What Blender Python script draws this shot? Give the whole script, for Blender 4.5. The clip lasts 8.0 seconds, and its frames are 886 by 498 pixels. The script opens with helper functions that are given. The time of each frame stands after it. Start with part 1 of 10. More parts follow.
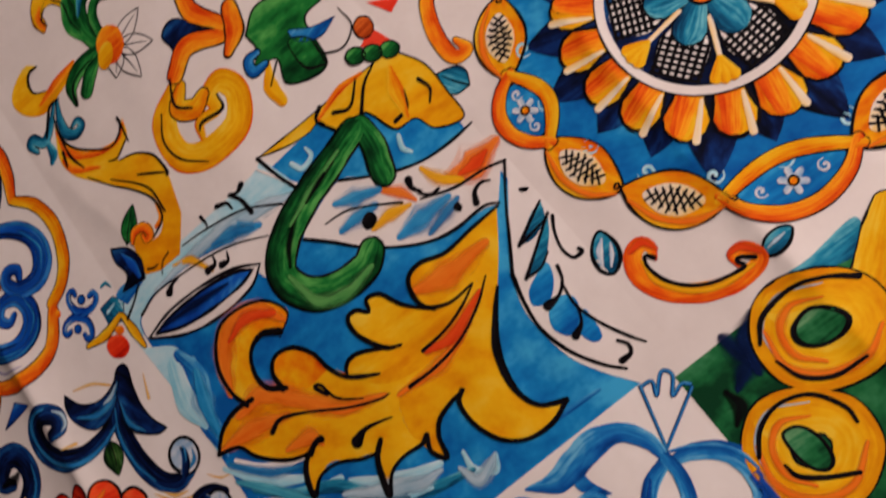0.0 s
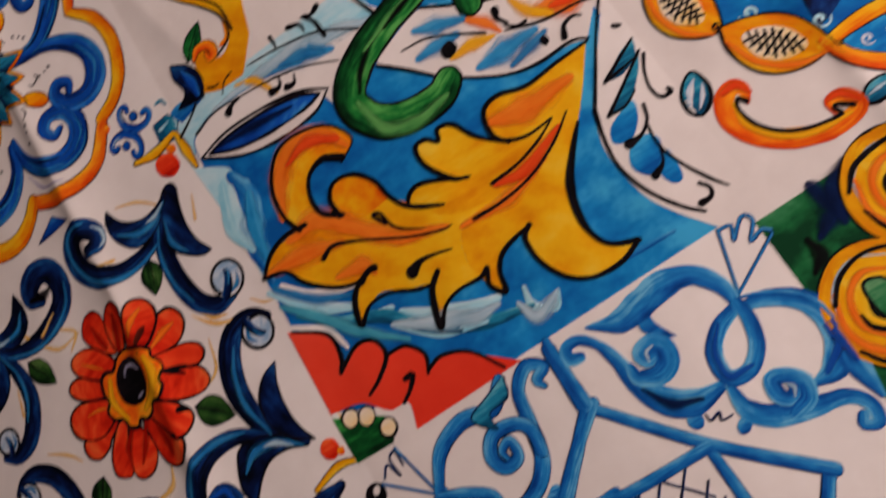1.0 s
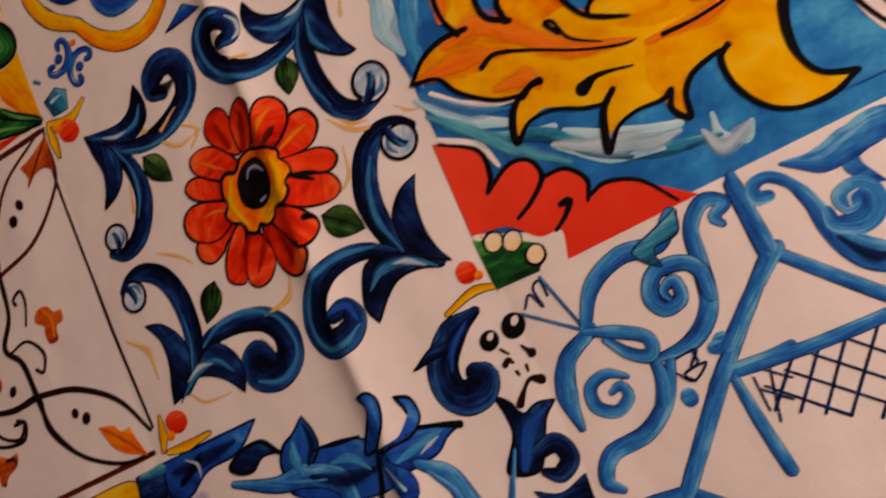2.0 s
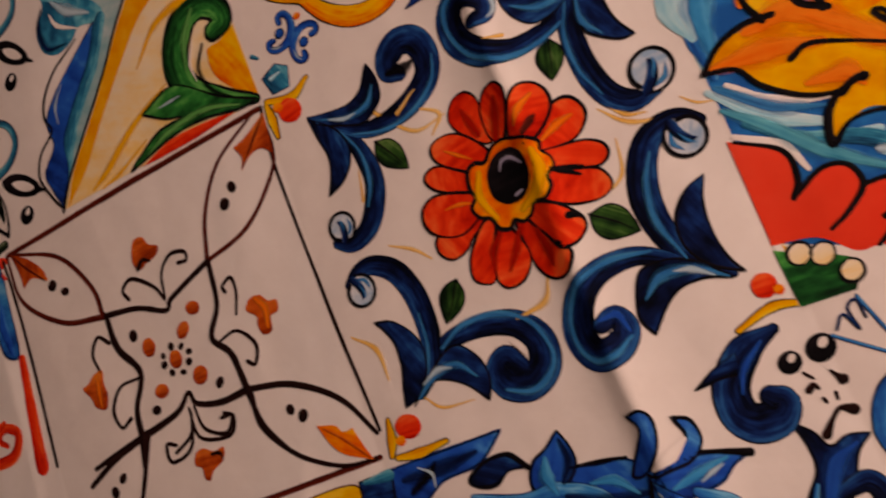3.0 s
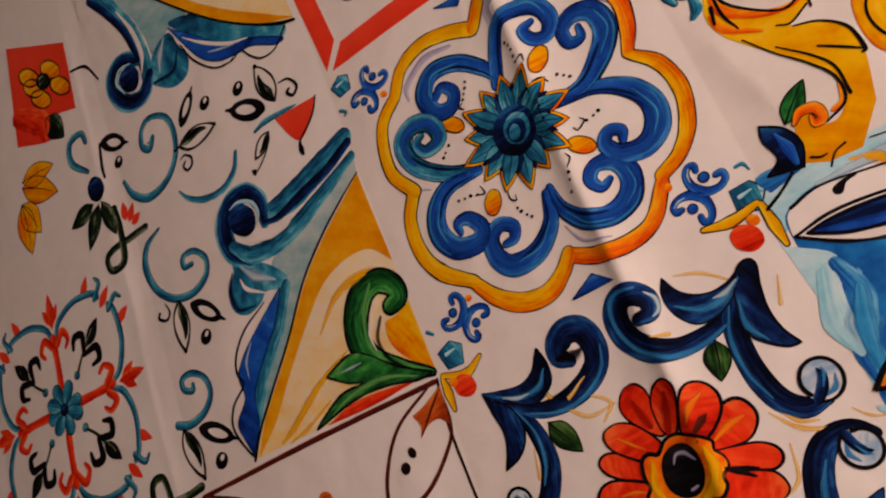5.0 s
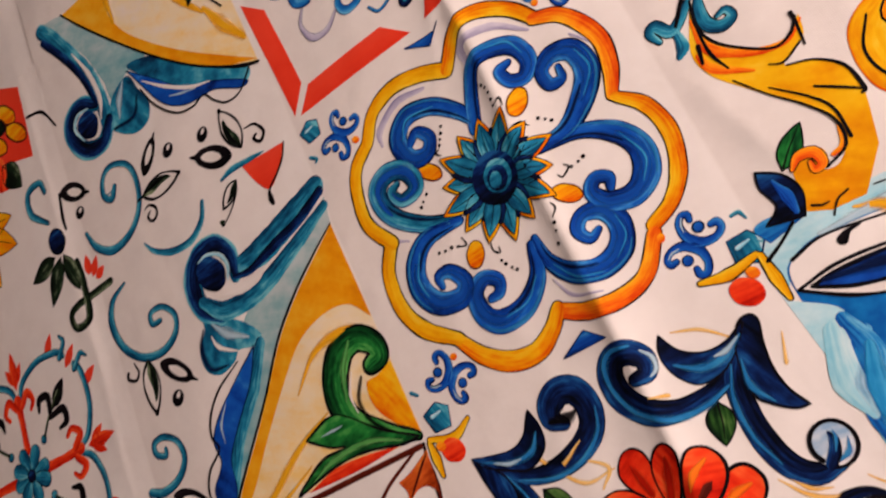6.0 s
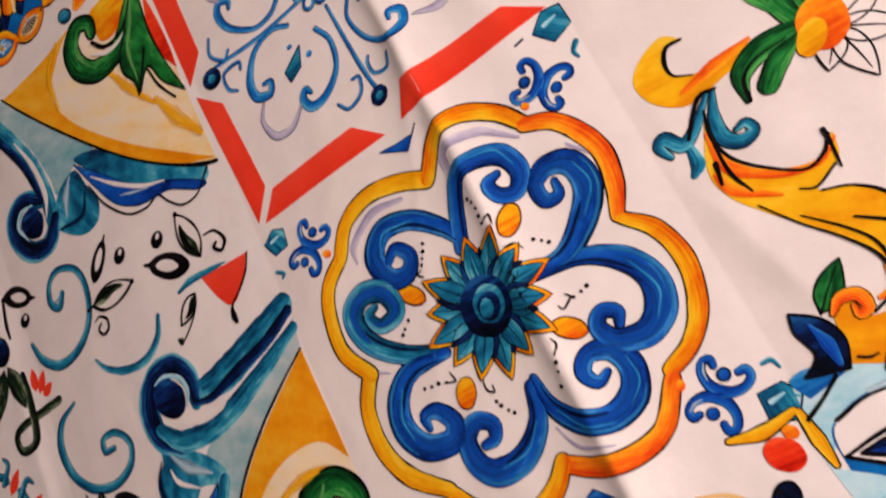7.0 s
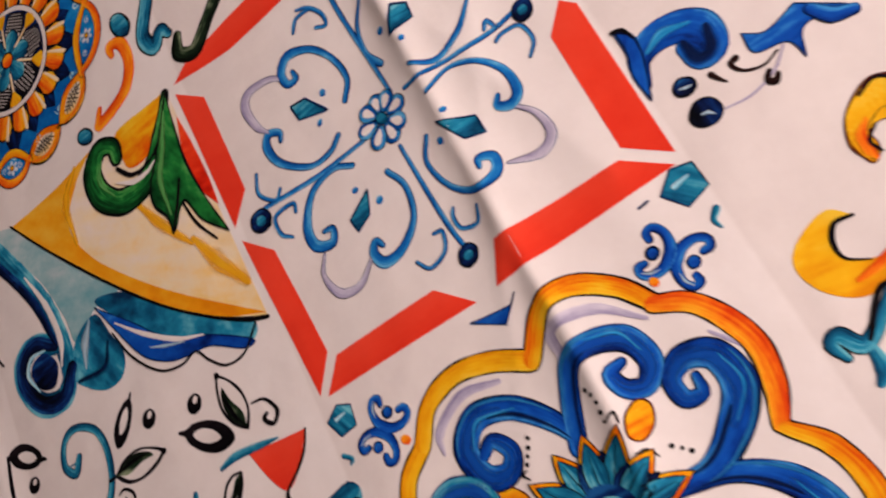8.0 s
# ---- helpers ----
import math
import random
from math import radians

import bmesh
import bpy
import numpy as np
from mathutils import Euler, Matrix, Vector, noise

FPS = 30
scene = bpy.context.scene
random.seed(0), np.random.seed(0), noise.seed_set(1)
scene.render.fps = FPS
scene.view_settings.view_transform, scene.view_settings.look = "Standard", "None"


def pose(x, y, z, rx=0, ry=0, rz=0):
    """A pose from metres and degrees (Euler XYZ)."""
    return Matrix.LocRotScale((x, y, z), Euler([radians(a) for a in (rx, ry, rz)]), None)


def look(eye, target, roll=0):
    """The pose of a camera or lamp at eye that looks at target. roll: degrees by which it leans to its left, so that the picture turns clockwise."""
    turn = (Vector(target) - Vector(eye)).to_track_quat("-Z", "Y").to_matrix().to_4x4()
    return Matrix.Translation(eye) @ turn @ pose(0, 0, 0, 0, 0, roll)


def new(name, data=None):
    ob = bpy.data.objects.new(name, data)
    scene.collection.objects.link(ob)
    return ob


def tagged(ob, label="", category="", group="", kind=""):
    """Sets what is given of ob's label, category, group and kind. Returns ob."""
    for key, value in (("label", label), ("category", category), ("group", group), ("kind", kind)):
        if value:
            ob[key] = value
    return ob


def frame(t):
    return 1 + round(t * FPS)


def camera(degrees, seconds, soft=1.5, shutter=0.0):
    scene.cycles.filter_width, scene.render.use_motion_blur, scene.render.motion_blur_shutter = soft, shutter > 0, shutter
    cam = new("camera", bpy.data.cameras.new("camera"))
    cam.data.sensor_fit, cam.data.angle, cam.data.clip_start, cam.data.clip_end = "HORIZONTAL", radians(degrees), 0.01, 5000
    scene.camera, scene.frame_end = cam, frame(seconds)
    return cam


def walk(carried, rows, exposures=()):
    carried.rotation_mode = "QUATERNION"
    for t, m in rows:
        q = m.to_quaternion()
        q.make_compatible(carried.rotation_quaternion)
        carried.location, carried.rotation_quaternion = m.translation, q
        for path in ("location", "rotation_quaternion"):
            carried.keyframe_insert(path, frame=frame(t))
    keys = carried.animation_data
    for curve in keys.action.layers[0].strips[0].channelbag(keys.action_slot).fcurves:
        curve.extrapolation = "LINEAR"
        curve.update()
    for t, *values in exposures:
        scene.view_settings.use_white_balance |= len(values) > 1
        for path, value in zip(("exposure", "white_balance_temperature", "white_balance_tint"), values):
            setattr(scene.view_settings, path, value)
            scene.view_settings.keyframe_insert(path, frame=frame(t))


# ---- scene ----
cam = camera(55.8, 8.0, soft=2.1, shutter=0.35)
PATH = [
    (0, (0.334, -0.148, 0.27), (-0.127, 0.398, -1.598), -80.3),
    (0.5, (0.308, -0.163, 0.268), (-0.15, 0.359, -1.608), -78.5),
    (1, (0.278, -0.172, 0.269), (-0.177, 0.33, -1.613), -75.8),
    (1.2, (0.257, -0.183, 0.258), (-0.208, 0.327, -1.619), -73.6),
    (2.3, (0.199, -0.178, 0.256), (-0.441, 0.199, -1.601), -84.0),
    (2.5, (0.177, -0.167, 0.263), (-0.464, 0.204, -1.595), -83.6),
    (3, (0.154, -0.142, 0.263), (-0.569, 0.256, -1.559), -84.2),
    (3.5, (0.135, -0.117, 0.277), (-0.656, 0.33, -1.504), -83.0),
    (4, (0.145, -0.08, 0.287), (-0.7, 0.428, -1.454), -82.3),
    (4.5, (0.166, -0.066, 0.298), (-0.688, 0.504, -1.418), -81.7),
    (4.7, (0.174, -0.072, 0.302), (-0.673, 0.586, -1.386), -77.9),
    (6, (0.178, -0.047, 0.287), (-0.629, 0.604, -1.423), -79.6),
    (6.5, (0.18, -0.021, 0.266), (-0.584, 0.637, -1.461), -78.8),
    (7, (0.183, 0.002, 0.257), (-0.573, 0.67, -1.47), -78.9),
    (7.5, (0.183, 0.04, 0.253), (-0.502, 0.724, -1.497), -76.8),
    (8, (0.161, 0.072, 0.241), (-0.507, 0.81, -1.494), -73.7),
]
walk(cam, [(t, look(eye, target, roll)) for t, eye, target, roll in PATH], exposures=[(0, -0.49, 6550, 12), (1.2, -0.43, 6500, 13), (2.3, -0.28, 8200, 24), (3.5, -0.22, 8100, 24), (4.7, -0.15, 7600, 19), (6.0, 0.47, 6700, 12), (6.5, 0.58, 6550, 12), (8, 0.55, 6400, 13)])

# ---- light ----
from mathutils import geometry

world = bpy.data.worlds.new("world")
scene.world = world
world.use_nodes = True
wn = world.node_tree
sky = wn.nodes.new("ShaderNodeTexSky")
sky.sky_type, sky.sun_disc = "NISHITA", False
sky.sun_elevation, sky.sun_rotation = radians(35), radians(90)
wn.links.new(sky.outputs[0], wn.nodes["Background"].inputs[0])
wn.nodes["Background"].inputs[1].default_value = 0.08

# Added area lamp, standing in for the unseen side light; set close for falloff.
lamp = bpy.data.lights.new("unseen_side_light", "AREA")
lamp.shape, lamp.size, lamp.size_y = "RECTANGLE", 0.85, 0.6
lamp.energy, lamp.color = 10, (1.0, 0.80, 0.745)
unseen_side_light = new("unseen_side_light", lamp)
unseen_side_light.matrix_world = look((0.84, -0.06, 0.50), (0.1, 0.05, 0.0))

# ---- materials ----
def srgb(h):
    c = [int(h[k:k + 2], 16) / 255 for k in (0, 2, 4)]
    return tuple(v / 12.92 if v <= 0.04045 else ((v + 0.055) / 1.055) ** 2.4 for v in c) + (1,)


def weave(nt, shader, strength=0.25):
    """Fine woven relief shared by everything on the cloth."""
    tc = nt.nodes.new("ShaderNodeTexCoord")
    a, b = (nt.nodes.new("ShaderNodeTexWave") for _ in range(2))
    for w, d in ((a, "X"), (b, "Y")):
        w.bands_direction = d
        w.inputs["Scale"].default_value = 420
        w.inputs["Distortion"].default_value = 1.2
        w.inputs["Detail"].default_value = 1
        nt.links.new(tc.outputs["Object"], w.inputs["Vector"])
    mx = nt.nodes.new("ShaderNodeMath")
    mx.operation = "MAXIMUM"
    nt.links.new(a.outputs["Fac"], mx.inputs[0])
    nt.links.new(b.outputs["Fac"], mx.inputs[1])
    big = nt.nodes.new("ShaderNodeTexNoise")
    big.inputs["Scale"].default_value = 45
    big.inputs["Detail"].default_value = 4
    nt.links.new(tc.outputs["Object"], big.inputs["Vector"])
    b1, b2 = (nt.nodes.new("ShaderNodeBump") for _ in range(2))
    b1.inputs["Strength"].default_value, b1.inputs["Distance"].default_value = 0.5, 0.0016
    b2.inputs["Strength"].default_value, b2.inputs["Distance"].default_value = strength, 0.00012
    nt.links.new(big.outputs["Fac"], b1.inputs["Height"])
    nt.links.new(mx.outputs[0], b2.inputs["Height"])
    nt.links.new(b1.outputs[0], b2.inputs["Normal"])
    nt.links.new(b2.outputs[0], shader.inputs["Normal"])
    return tc


def ink(name, *stops, mottle=0.45, streak=0.75, rough=0.7, gloss=0.07, soft=False):
    """A printed dye: a ramp of colours across the brush mark, broken up by streaks along it and by watery mottling."""
    m = bpy.data.materials.new(name)
    m.use_nodes = True
    nt = m.node_tree
    sh = nt.nodes["Principled BSDF"]
    sh.inputs["Roughness"].default_value = rough
    sh.inputs["Specular IOR Level"].default_value = gloss
    tc = weave(nt, sh)
    sep = nt.nodes.new("ShaderNodeSeparateXYZ")
    nt.links.new(tc.outputs["UV"], sep.inputs[0])
    stretch = nt.nodes.new("ShaderNodeMapping")
    stretch.inputs["Scale"].default_value = (7, 0.09, 1)
    nt.links.new(tc.outputs["UV"], stretch.inputs["Vector"])
    n1, n2, n3 = (nt.nodes.new("ShaderNodeTexNoise") for _ in range(3))
    n1.inputs["Scale"].default_value, n1.inputs["Detail"].default_value = 1.0, 5
    n2.inputs["Scale"].default_value, n2.inputs["Detail"].default_value = 90, 3
    n3.inputs["Scale"].default_value, n3.inputs["Detail"].default_value = 420, 4
    nt.links.new(stretch.outputs[0], n1.inputs["Vector"])
    nt.links.new(tc.outputs["Object"], n2.inputs["Vector"])
    nt.links.new(tc.outputs["Object"], n3.inputs["Vector"])

    def scaled(sock, k):
        q = nt.nodes.new("ShaderNodeMath")
        q.operation, q.inputs[1].default_value = "MULTIPLY_ADD", k
        q.inputs[2].default_value = -k / 2
        nt.links.new(sock, q.inputs[0])
        return q.outputs[0]

    def add(p, q):
        r = nt.nodes.new("ShaderNodeMath")
        r.operation = "ADD"
        nt.links.new(p, r.inputs[0])
        nt.links.new(q, r.inputs[1])
        return r.outputs[0]
    across = nt.nodes.new("ShaderNodeMath")
    across.operation, across.inputs[1].default_value, across.inputs[2].default_value = "MULTIPLY_ADD", 0.74, 0.13
    nt.links.new(sep.outputs[0], across.inputs[0])
    t = add(add(across.outputs[0], scaled(n1.outputs["Fac"], streak * 2)), add(scaled(n2.outputs["Fac"], mottle * 2), scaled(n3.outputs["Fac"], mottle * 0.6)))
    ramp = nt.nodes.new("ShaderNodeValToRGB")
    el = ramp.color_ramp.elements
    while len(el) < len(stops):
        el.new(0.5)
    for k, h in enumerate(stops):
        el[k].position = k / max(1, len(stops) - 1)
        el[k].color = srgb(h)
    nt.links.new(t, ramp.inputs[0])
    nt.links.new(ramp.outputs[0], sh.inputs["Base Color"])
    if soft:   # a thin wash that fades out at both sides of the mark
        hump = nt.nodes.new("ShaderNodeMath")
        hump.operation, hump.inputs[1].default_value = "PINGPONG", 0.5
        nt.links.new(sep.outputs[0], hump.inputs[0])
        fade = nt.nodes.new("ShaderNodeMapRange")
        fade.interpolation_type = "SMOOTHSTEP"
        fade.inputs["From Min"].default_value, fade.inputs["From Max"].default_value, fade.inputs["To Max"].default_value = 0.02, 0.42, 0.9
        nt.links.new(add(hump.outputs[0], scaled(n1.outputs["Fac"], 0.5)), fade.inputs["Value"])
        nt.links.new(fade.outputs[0], sh.inputs["Alpha"])
    return m


def plain(name, h1, h2, scale, rough=0.7, bump=0.1):
    """A dull surface of two mingled tones."""
    m = bpy.data.materials.new(name)
    m.use_nodes = True
    nt = m.node_tree
    sh = nt.nodes["Principled BSDF"]
    sh.inputs["Roughness"].default_value = rough
    tc, n, r, b = (nt.nodes.new("ShaderNode" + k) for k in ("TexCoord", "TexNoise", "ValToRGB", "Bump"))
    n.inputs["Scale"].default_value, n.inputs["Detail"].default_value = scale, 5
    r.color_ramp.elements[0].color, r.color_ramp.elements[1].color = srgb(h1), srgb(h2)
    nt.links.new(tc.outputs["Object"], n.inputs["Vector"])
    nt.links.new(n.outputs["Fac"], r.inputs[0])
    nt.links.new(r.outputs[0], sh.inputs["Base Color"])
    b.inputs["Strength"].default_value = bump
    nt.links.new(n.outputs["Fac"], b.inputs["Height"])
    nt.links.new(b.outputs[0], sh.inputs["Normal"])
    return m


CLOTH = ink("white_cotton", "E2DAD4", "EAE3DD", "F0EAE5", mottle=0.4, streak=0.0, rough=0.42, gloss=0.34)
LINE = ink("black_line", "040406", "0A080C", "1C161A")
NAVY = ink("navy_wash", "01030A", "030A22", "06163F", "0B2C66", "1A5690")
BLUE = ink("cobalt_wash", "041A58", "083A92", "0C4CAC", "145CB8", "3C90D0", streak=0.6)
AZURE = ink("azure_ground", "0656A0", "0A6CB4", "1484C6", "3AA6D8", mottle=0.6)
TEAL = ink("teal_wash", "082C4C", "0E5C80", "2088A8", "70C0CC")
PALE = ink("pale_aqua", "7FC4D8", "A4D6E2", "C8E4EA", mottle=0.6)
WAVE = ink("blue_outline_wash", "083C84", "1060AE", "2284C4", "6CB8DC")
GREEN = ink("green_wash", "04200F", "0A4A20", "1E7C34", "58AC54")
MOSS = ink("moss_ground", "0A3C22", "1A6638", "347F50", "6CA070", mottle=0.8)
OLIVE = ink("dark_olive", "050A06", "0A140C", "1C301E", "8A9A78", mottle=0.5)
YELLOW = ink("yellow_wash", "DE8805", "EAA20A", "F0B614", "F2C636", mottle=0.5)
AMBER = ink("amber_wash", "DE8408", "EA980E", "EEA81E", "F0B838", mottle=0.5)
GOLD = ink("gold_to_orange", "DE5404", "EA8408", "F0A80E", "F2C026", mottle=0.5)
ORANGE = ink("orange_wash", "D83C08", "EC6210", "F58A14", "FAB024", mottle=0.5)
RED = ink("red_wash", "A81004", "DA2810", "EE401C", "F66832", mottle=0.4)
CORAL = ink("coral_flat", "E23420", "EA4028", "F04C34", mottle=0.3, streak=0.2)
BROWN = ink("brown_line", "3A0C06", "54180E", "6E2818", mottle=0.5)
RUST = ink("rust_wash", "7A2408", "A83C10", "D05C20", "E0782E", mottle=0.5)
SOOT = ink("sooty_line", "120808", "1C0C0A", "301814", mottle=0.4)
MAUVE = ink("mauve_shade", "8E86A8", "B4AEC4", "D8D2DC", mottle=0.5)
CREAM = ink("cream_wash", "F2CC80", "F0DCB4", "EEE0D0", mottle=0.5)
SAGE = ink("pale_sea_green", "6FA6AE", "98BABC", "BCCACA", mottle=0.6)
LEAF_GREEN = ink("leaf_green", "030A05", "0C2610", "2C5622", "6A8C4C", mottle=0.5)
BLUSH = ink("pale_yellow_touch", "F2B040", "F4C468", "F4D49A", mottle=0.6, soft=True)
ORANGE_SOFT = ink("orange_streak", "F06A14", "F88C28", soft=True)
RUST_SOFT = ink("deep_red_streak", "8E0C04", "B41C08", soft=True)
YELLOW_SOFT = ink("yellow_streak", "F0A408", "F6BC20", soft=True)
MAUVE_SOFT = ink("grey_mauve_streak", "7C7890", "B4AEC4", soft=True)
WAVE_SOFT = ink("blue_streak", "0F5694", "2278B4", "3A94C4", soft=True)
BLUE_SOFT = ink("cobalt_streak", "0A3C94", "1456B0", soft=True)
NAVY_SOFT = ink("navy_streak", "03081E", "0A2458", soft=True)
PALE_SOFT = ink("pale_streak", "94BCD0", "C4D8E0", soft=True)
LINE_SOFT = ink("black_streak", "040406", "0C0A10", soft=True)
MOSS_SOFT = ink("light_green_streak", "3C8C44", "6CB060", soft=True)
SHELL = ink("bluish_white", "8FB0CC", "C4D0DA", "E2E0E0", mottle=0.8)
AZURE_SOFT = ink("azure_dab", "0E70B4", "2492CC", "4CAEDC", soft=True)
TEAL_SOFT = ink("teal_dab", "1C86A8", "58B4C4", soft=True)
RED_SOFT = ink("red_dab", "E03410", "F05A20", soft=True)
PLASTER = plain("warm_plaster", "8A7666", "9A8676", 6)
BOARD = plain("oak_boards", "6A4A30", "8A6444", 9, 0.5)
OAK = plain("oak", "7A5836", "94703F", 14, 0.45)
FRAME = plain("white_paint", "D8D4CC", "E2DED6", 12, 0.4)
GLASS = bpy.data.materials.new("window_glass")
GLASS.use_nodes = True
gl = GLASS.node_tree.nodes["Principled BSDF"]
gl.inputs["Transmission Weight"].default_value, gl.inputs["Roughness"].default_value = 1.0, 0.0

# ---- room ----
def box_mesh(bm, x0, y0, z0, x1, y1, z1):
    vs = [bm.verts.new((x, y, z)) for z in (z0, z1) for x, y in ((x0, y0), (x1, y0), (x1, y1), (x0, y1))]
    for f in ((3, 2, 1, 0), (4, 5, 6, 7), (0, 1, 5, 4), (1, 2, 6, 5), (2, 3, 7, 6), (3, 0, 4, 7)):
        bm.faces.new([vs[k] for k in f])


def part(name, bm, material, parent, label=""):
    me = bpy.data.meshes.new(name)
    bm.to_mesh(me)
    bm.free()
    me.materials.append(material)
    ob = new(name, me)
    ob.parent = parent
    return tagged(ob, label)


def boxes(name, material, *spans, parent=None, bevel=0.0):
    bm = bmesh.new()
    for s in spans:
        box_mesh(bm, *s)
    if bevel:
        bmesh.ops.bevel(bm, geom=bm.edges[:], offset=bevel, segments=2, affect="EDGES")
    return part(name, bm, material, parent)


# Unseen walls close the room; EAST is set near for the lamp's falloff.
FLOOR_Z, CEIL_Z, EAST = -0.752, 1.70, 0.92
tagged(boxes("floor", BOARD, (-1.9, -1.9, FLOOR_Z - 0.1, EAST + 0.1, 1.9, FLOOR_Z)), "oak board floor", "floor", kind="structure")
tagged(boxes("ceiling", PLASTER, (-1.9, -1.9, CEIL_Z, EAST + 0.1, 1.9, CEIL_Z + 0.1)), "plain plaster ceiling", "ceiling", kind="structure")
for nm, s in (("wall_west", (-1.9, -1.9, FLOOR_Z, -1.8, 1.9, CEIL_Z)), ("wall_south", (-1.8, -1.9, FLOOR_Z, EAST, -1.8, CEIL_Z)), ("wall_north", (-1.8, 1.8, FLOOR_Z, EAST, 1.9, CEIL_Z))):
    tagged(boxes(nm, PLASTER, s), "plain warm plaster wall", "wall", kind="structure")
tagged(boxes("wall_east", PLASTER, (EAST, -1.9, FLOOR_Z, EAST + 0.1, 1.9, 0.14), (EAST, -1.9, 1.06, EAST + 0.1, 1.9, CEIL_Z), (EAST, -1.9, 0.14, EAST + 0.1, -0.56, 1.06), (EAST, 0.44, 0.14, EAST + 0.1, 1.9, 1.06)),
       "unseen plain plaster wall with an added window opening", "wall", kind="structure")
# Unseen window, added behind the area lamp as its supposed source.
window = tagged(new("added_window"), "unseen white casement window added round the side light", "window", kind="structure")
A, B = EAST + 0.03, EAST + 0.08
boxes("window_frame", FRAME, (A, -0.56, 0.14, B, -0.51, 1.06), (A, 0.39, 0.14, B, 0.44, 1.06), (A, -0.51, 0.14, B, 0.39, 0.19), (A, -0.51, 1.01, B, 0.39, 1.06), (A, -0.085, 0.19, B, -0.035, 1.01), parent=window)
boxes("window_sill", FRAME, (EAST - 0.06, -0.60, 0.11, EAST + 0.03, 0.48, 0.139), parent=window)
for y0, y1 in ((-0.51, -0.085), (-0.035, 0.39)):
    boxes("pane", GLASS, (A + 0.02, y0, 0.19, A + 0.026, y1, 1.01), parent=window).visible_shadow = False

CX, CY, HX, HY = 0.05, 0.08, 0.62, 0.52   # tabletop under the cloth
table = tagged(new("table"), "oak table covered by a printed tablecloth", "table")
boxes("tabletop", OAK, (CX - HX + 0.008, CY - HY + 0.008, -0.036, CX + HX - 0.008, CY + HY - 0.008, -0.006), parent=table, bevel=0.003)
for sx in (-1, 1):
    for sy in (-1, 1):
        x, y = CX + sx * (HX - 0.07), CY + sy * (HY - 0.07)
        boxes("leg", OAK, (x - 0.03, y - 0.03, FLOOR_Z, x + 0.03, y + 0.03, -0.036), parent=table, bevel=0.004)

# ---- the cloth ----
RNG = np.random.RandomState(5)
LATTICE = RNG.rand(64, 64)


def value_noise(x, y):
    xi, yi = np.floor(x).astype(int), np.floor(y).astype(int)
    fx, fy = x - xi, y - yi
    fx, fy = fx * fx * fx * (fx * (fx * 6 - 15) + 10), fy * fy * fy * (fy * (fy * 6 - 15) + 10)
    g = lambda i, j: LATTICE[(xi + i) % 64, (yi + j) % 64]
    return (g(0, 0) * (1 - fx) + g(1, 0) * fx) * (1 - fy) + (g(0, 1) * (1 - fx) + g(1, 1) * fx) * fy


def fold(d, a, left, right):
    """A pressed fold: a rounded ridge with unlike flanks."""
    s = np.where(d < 0, left, right)
    return a * np.exp((1.3 - np.sqrt(d * d + 1.3 ** 2)) / s)


def height(x, y):
    """How high the cloth lies over the table, from millimetres to metres."""
    wob = 2.0 * (value_noise(x * 0 + 7, y / 60) - 0.5)
    h = fold(x - 91.5 - wob, 3.7 + 1.0 * (value_noise(x * 0 + 3, y / 90) - 0.5), 6, 10)
    h = h + fold(x + 166 - wob * 1.5, 1.0, 12, 5)
    h = h + fold(x - 349, 1.6, 4, 10)
    h = h + fold(y + 262 + 0.02 * x, 1.0, 5, 8)
    a, b = 0.94 * x + 0.34 * y, 0.94 * y - 0.34 * x
    h = h + 1.9 * (value_noise(a / 80 + 4.1, b / 120 + 9.3) - 0.5)
    a, b = 0.8 * x - 0.6 * y, 0.8 * y + 0.6 * x
    h = h + 1.1 * (value_noise(a / 33 + 20, b / 60 + 30) - 0.5)
    h = h + 0.45 * (value_noise(x / 14 + 41, y / 30 + 17) - 0.5)
    h = h + fold(0.96 * x + 0.28 * y - 168, 0.9, 5, 7) * value_noise(x * 0 + 11, y / 45) + fold(0.93 * x - 0.37 * y - 20, 0.7, 6, 4) * value_noise(x * 0 + 15, y / 50)
    return (h - 0.6) / 1000


def drape(x, y, lift):
    """Millimetres on the print to metres in the room, lying flat on the table and hanging down past its edges."""
    x, y = np.asarray(x, float), np.asarray(y, float)
    z = height(x, y) + 0.0003 + lift * 0.00005
    X, Y = x / 1000, y / 1000
    ox, oy = np.maximum(abs(X - CX) - HX, 0), np.maximum(abs(Y - CY) - HY, 0)
    drop = np.maximum(ox, oy)
    X = np.clip(X, CX - HX, CX + HX) + np.sign(X - CX) * np.minimum(ox, 0.012 + 0.02 * value_noise(y / 60, x / 400))
    Y = np.clip(Y, CY - HY, CY + HY) + np.sign(Y - CY) * np.minimum(oy, 0.012 + 0.02 * value_noise(x / 60 + 9, y / 400))
    return np.stack([X, Y, z - np.maximum(drop - 0.006, 0)], -1)


def sheet(name, x0, y0, x1, y1, step, lift, material, parent):
    nx, ny = round((x1 - x0) / step), round((y1 - y0) / step)
    gx, gy = np.meshgrid(np.linspace(x0, x1, nx + 1), np.linspace(y0, y1, ny + 1))
    co = drape(gx.ravel(), gy.ravel(), lift)
    k = np.arange(nx * ny)
    a = k // nx * (nx + 1) + k % nx
    faces = np.stack([a, a + 1, a + nx + 2, a + nx + 1], -1)
    return mesh_part(name, co, faces.tolist(), np.stack([gx.ravel() / 150 % 1, gy.ravel()], -1), [material], None, parent)


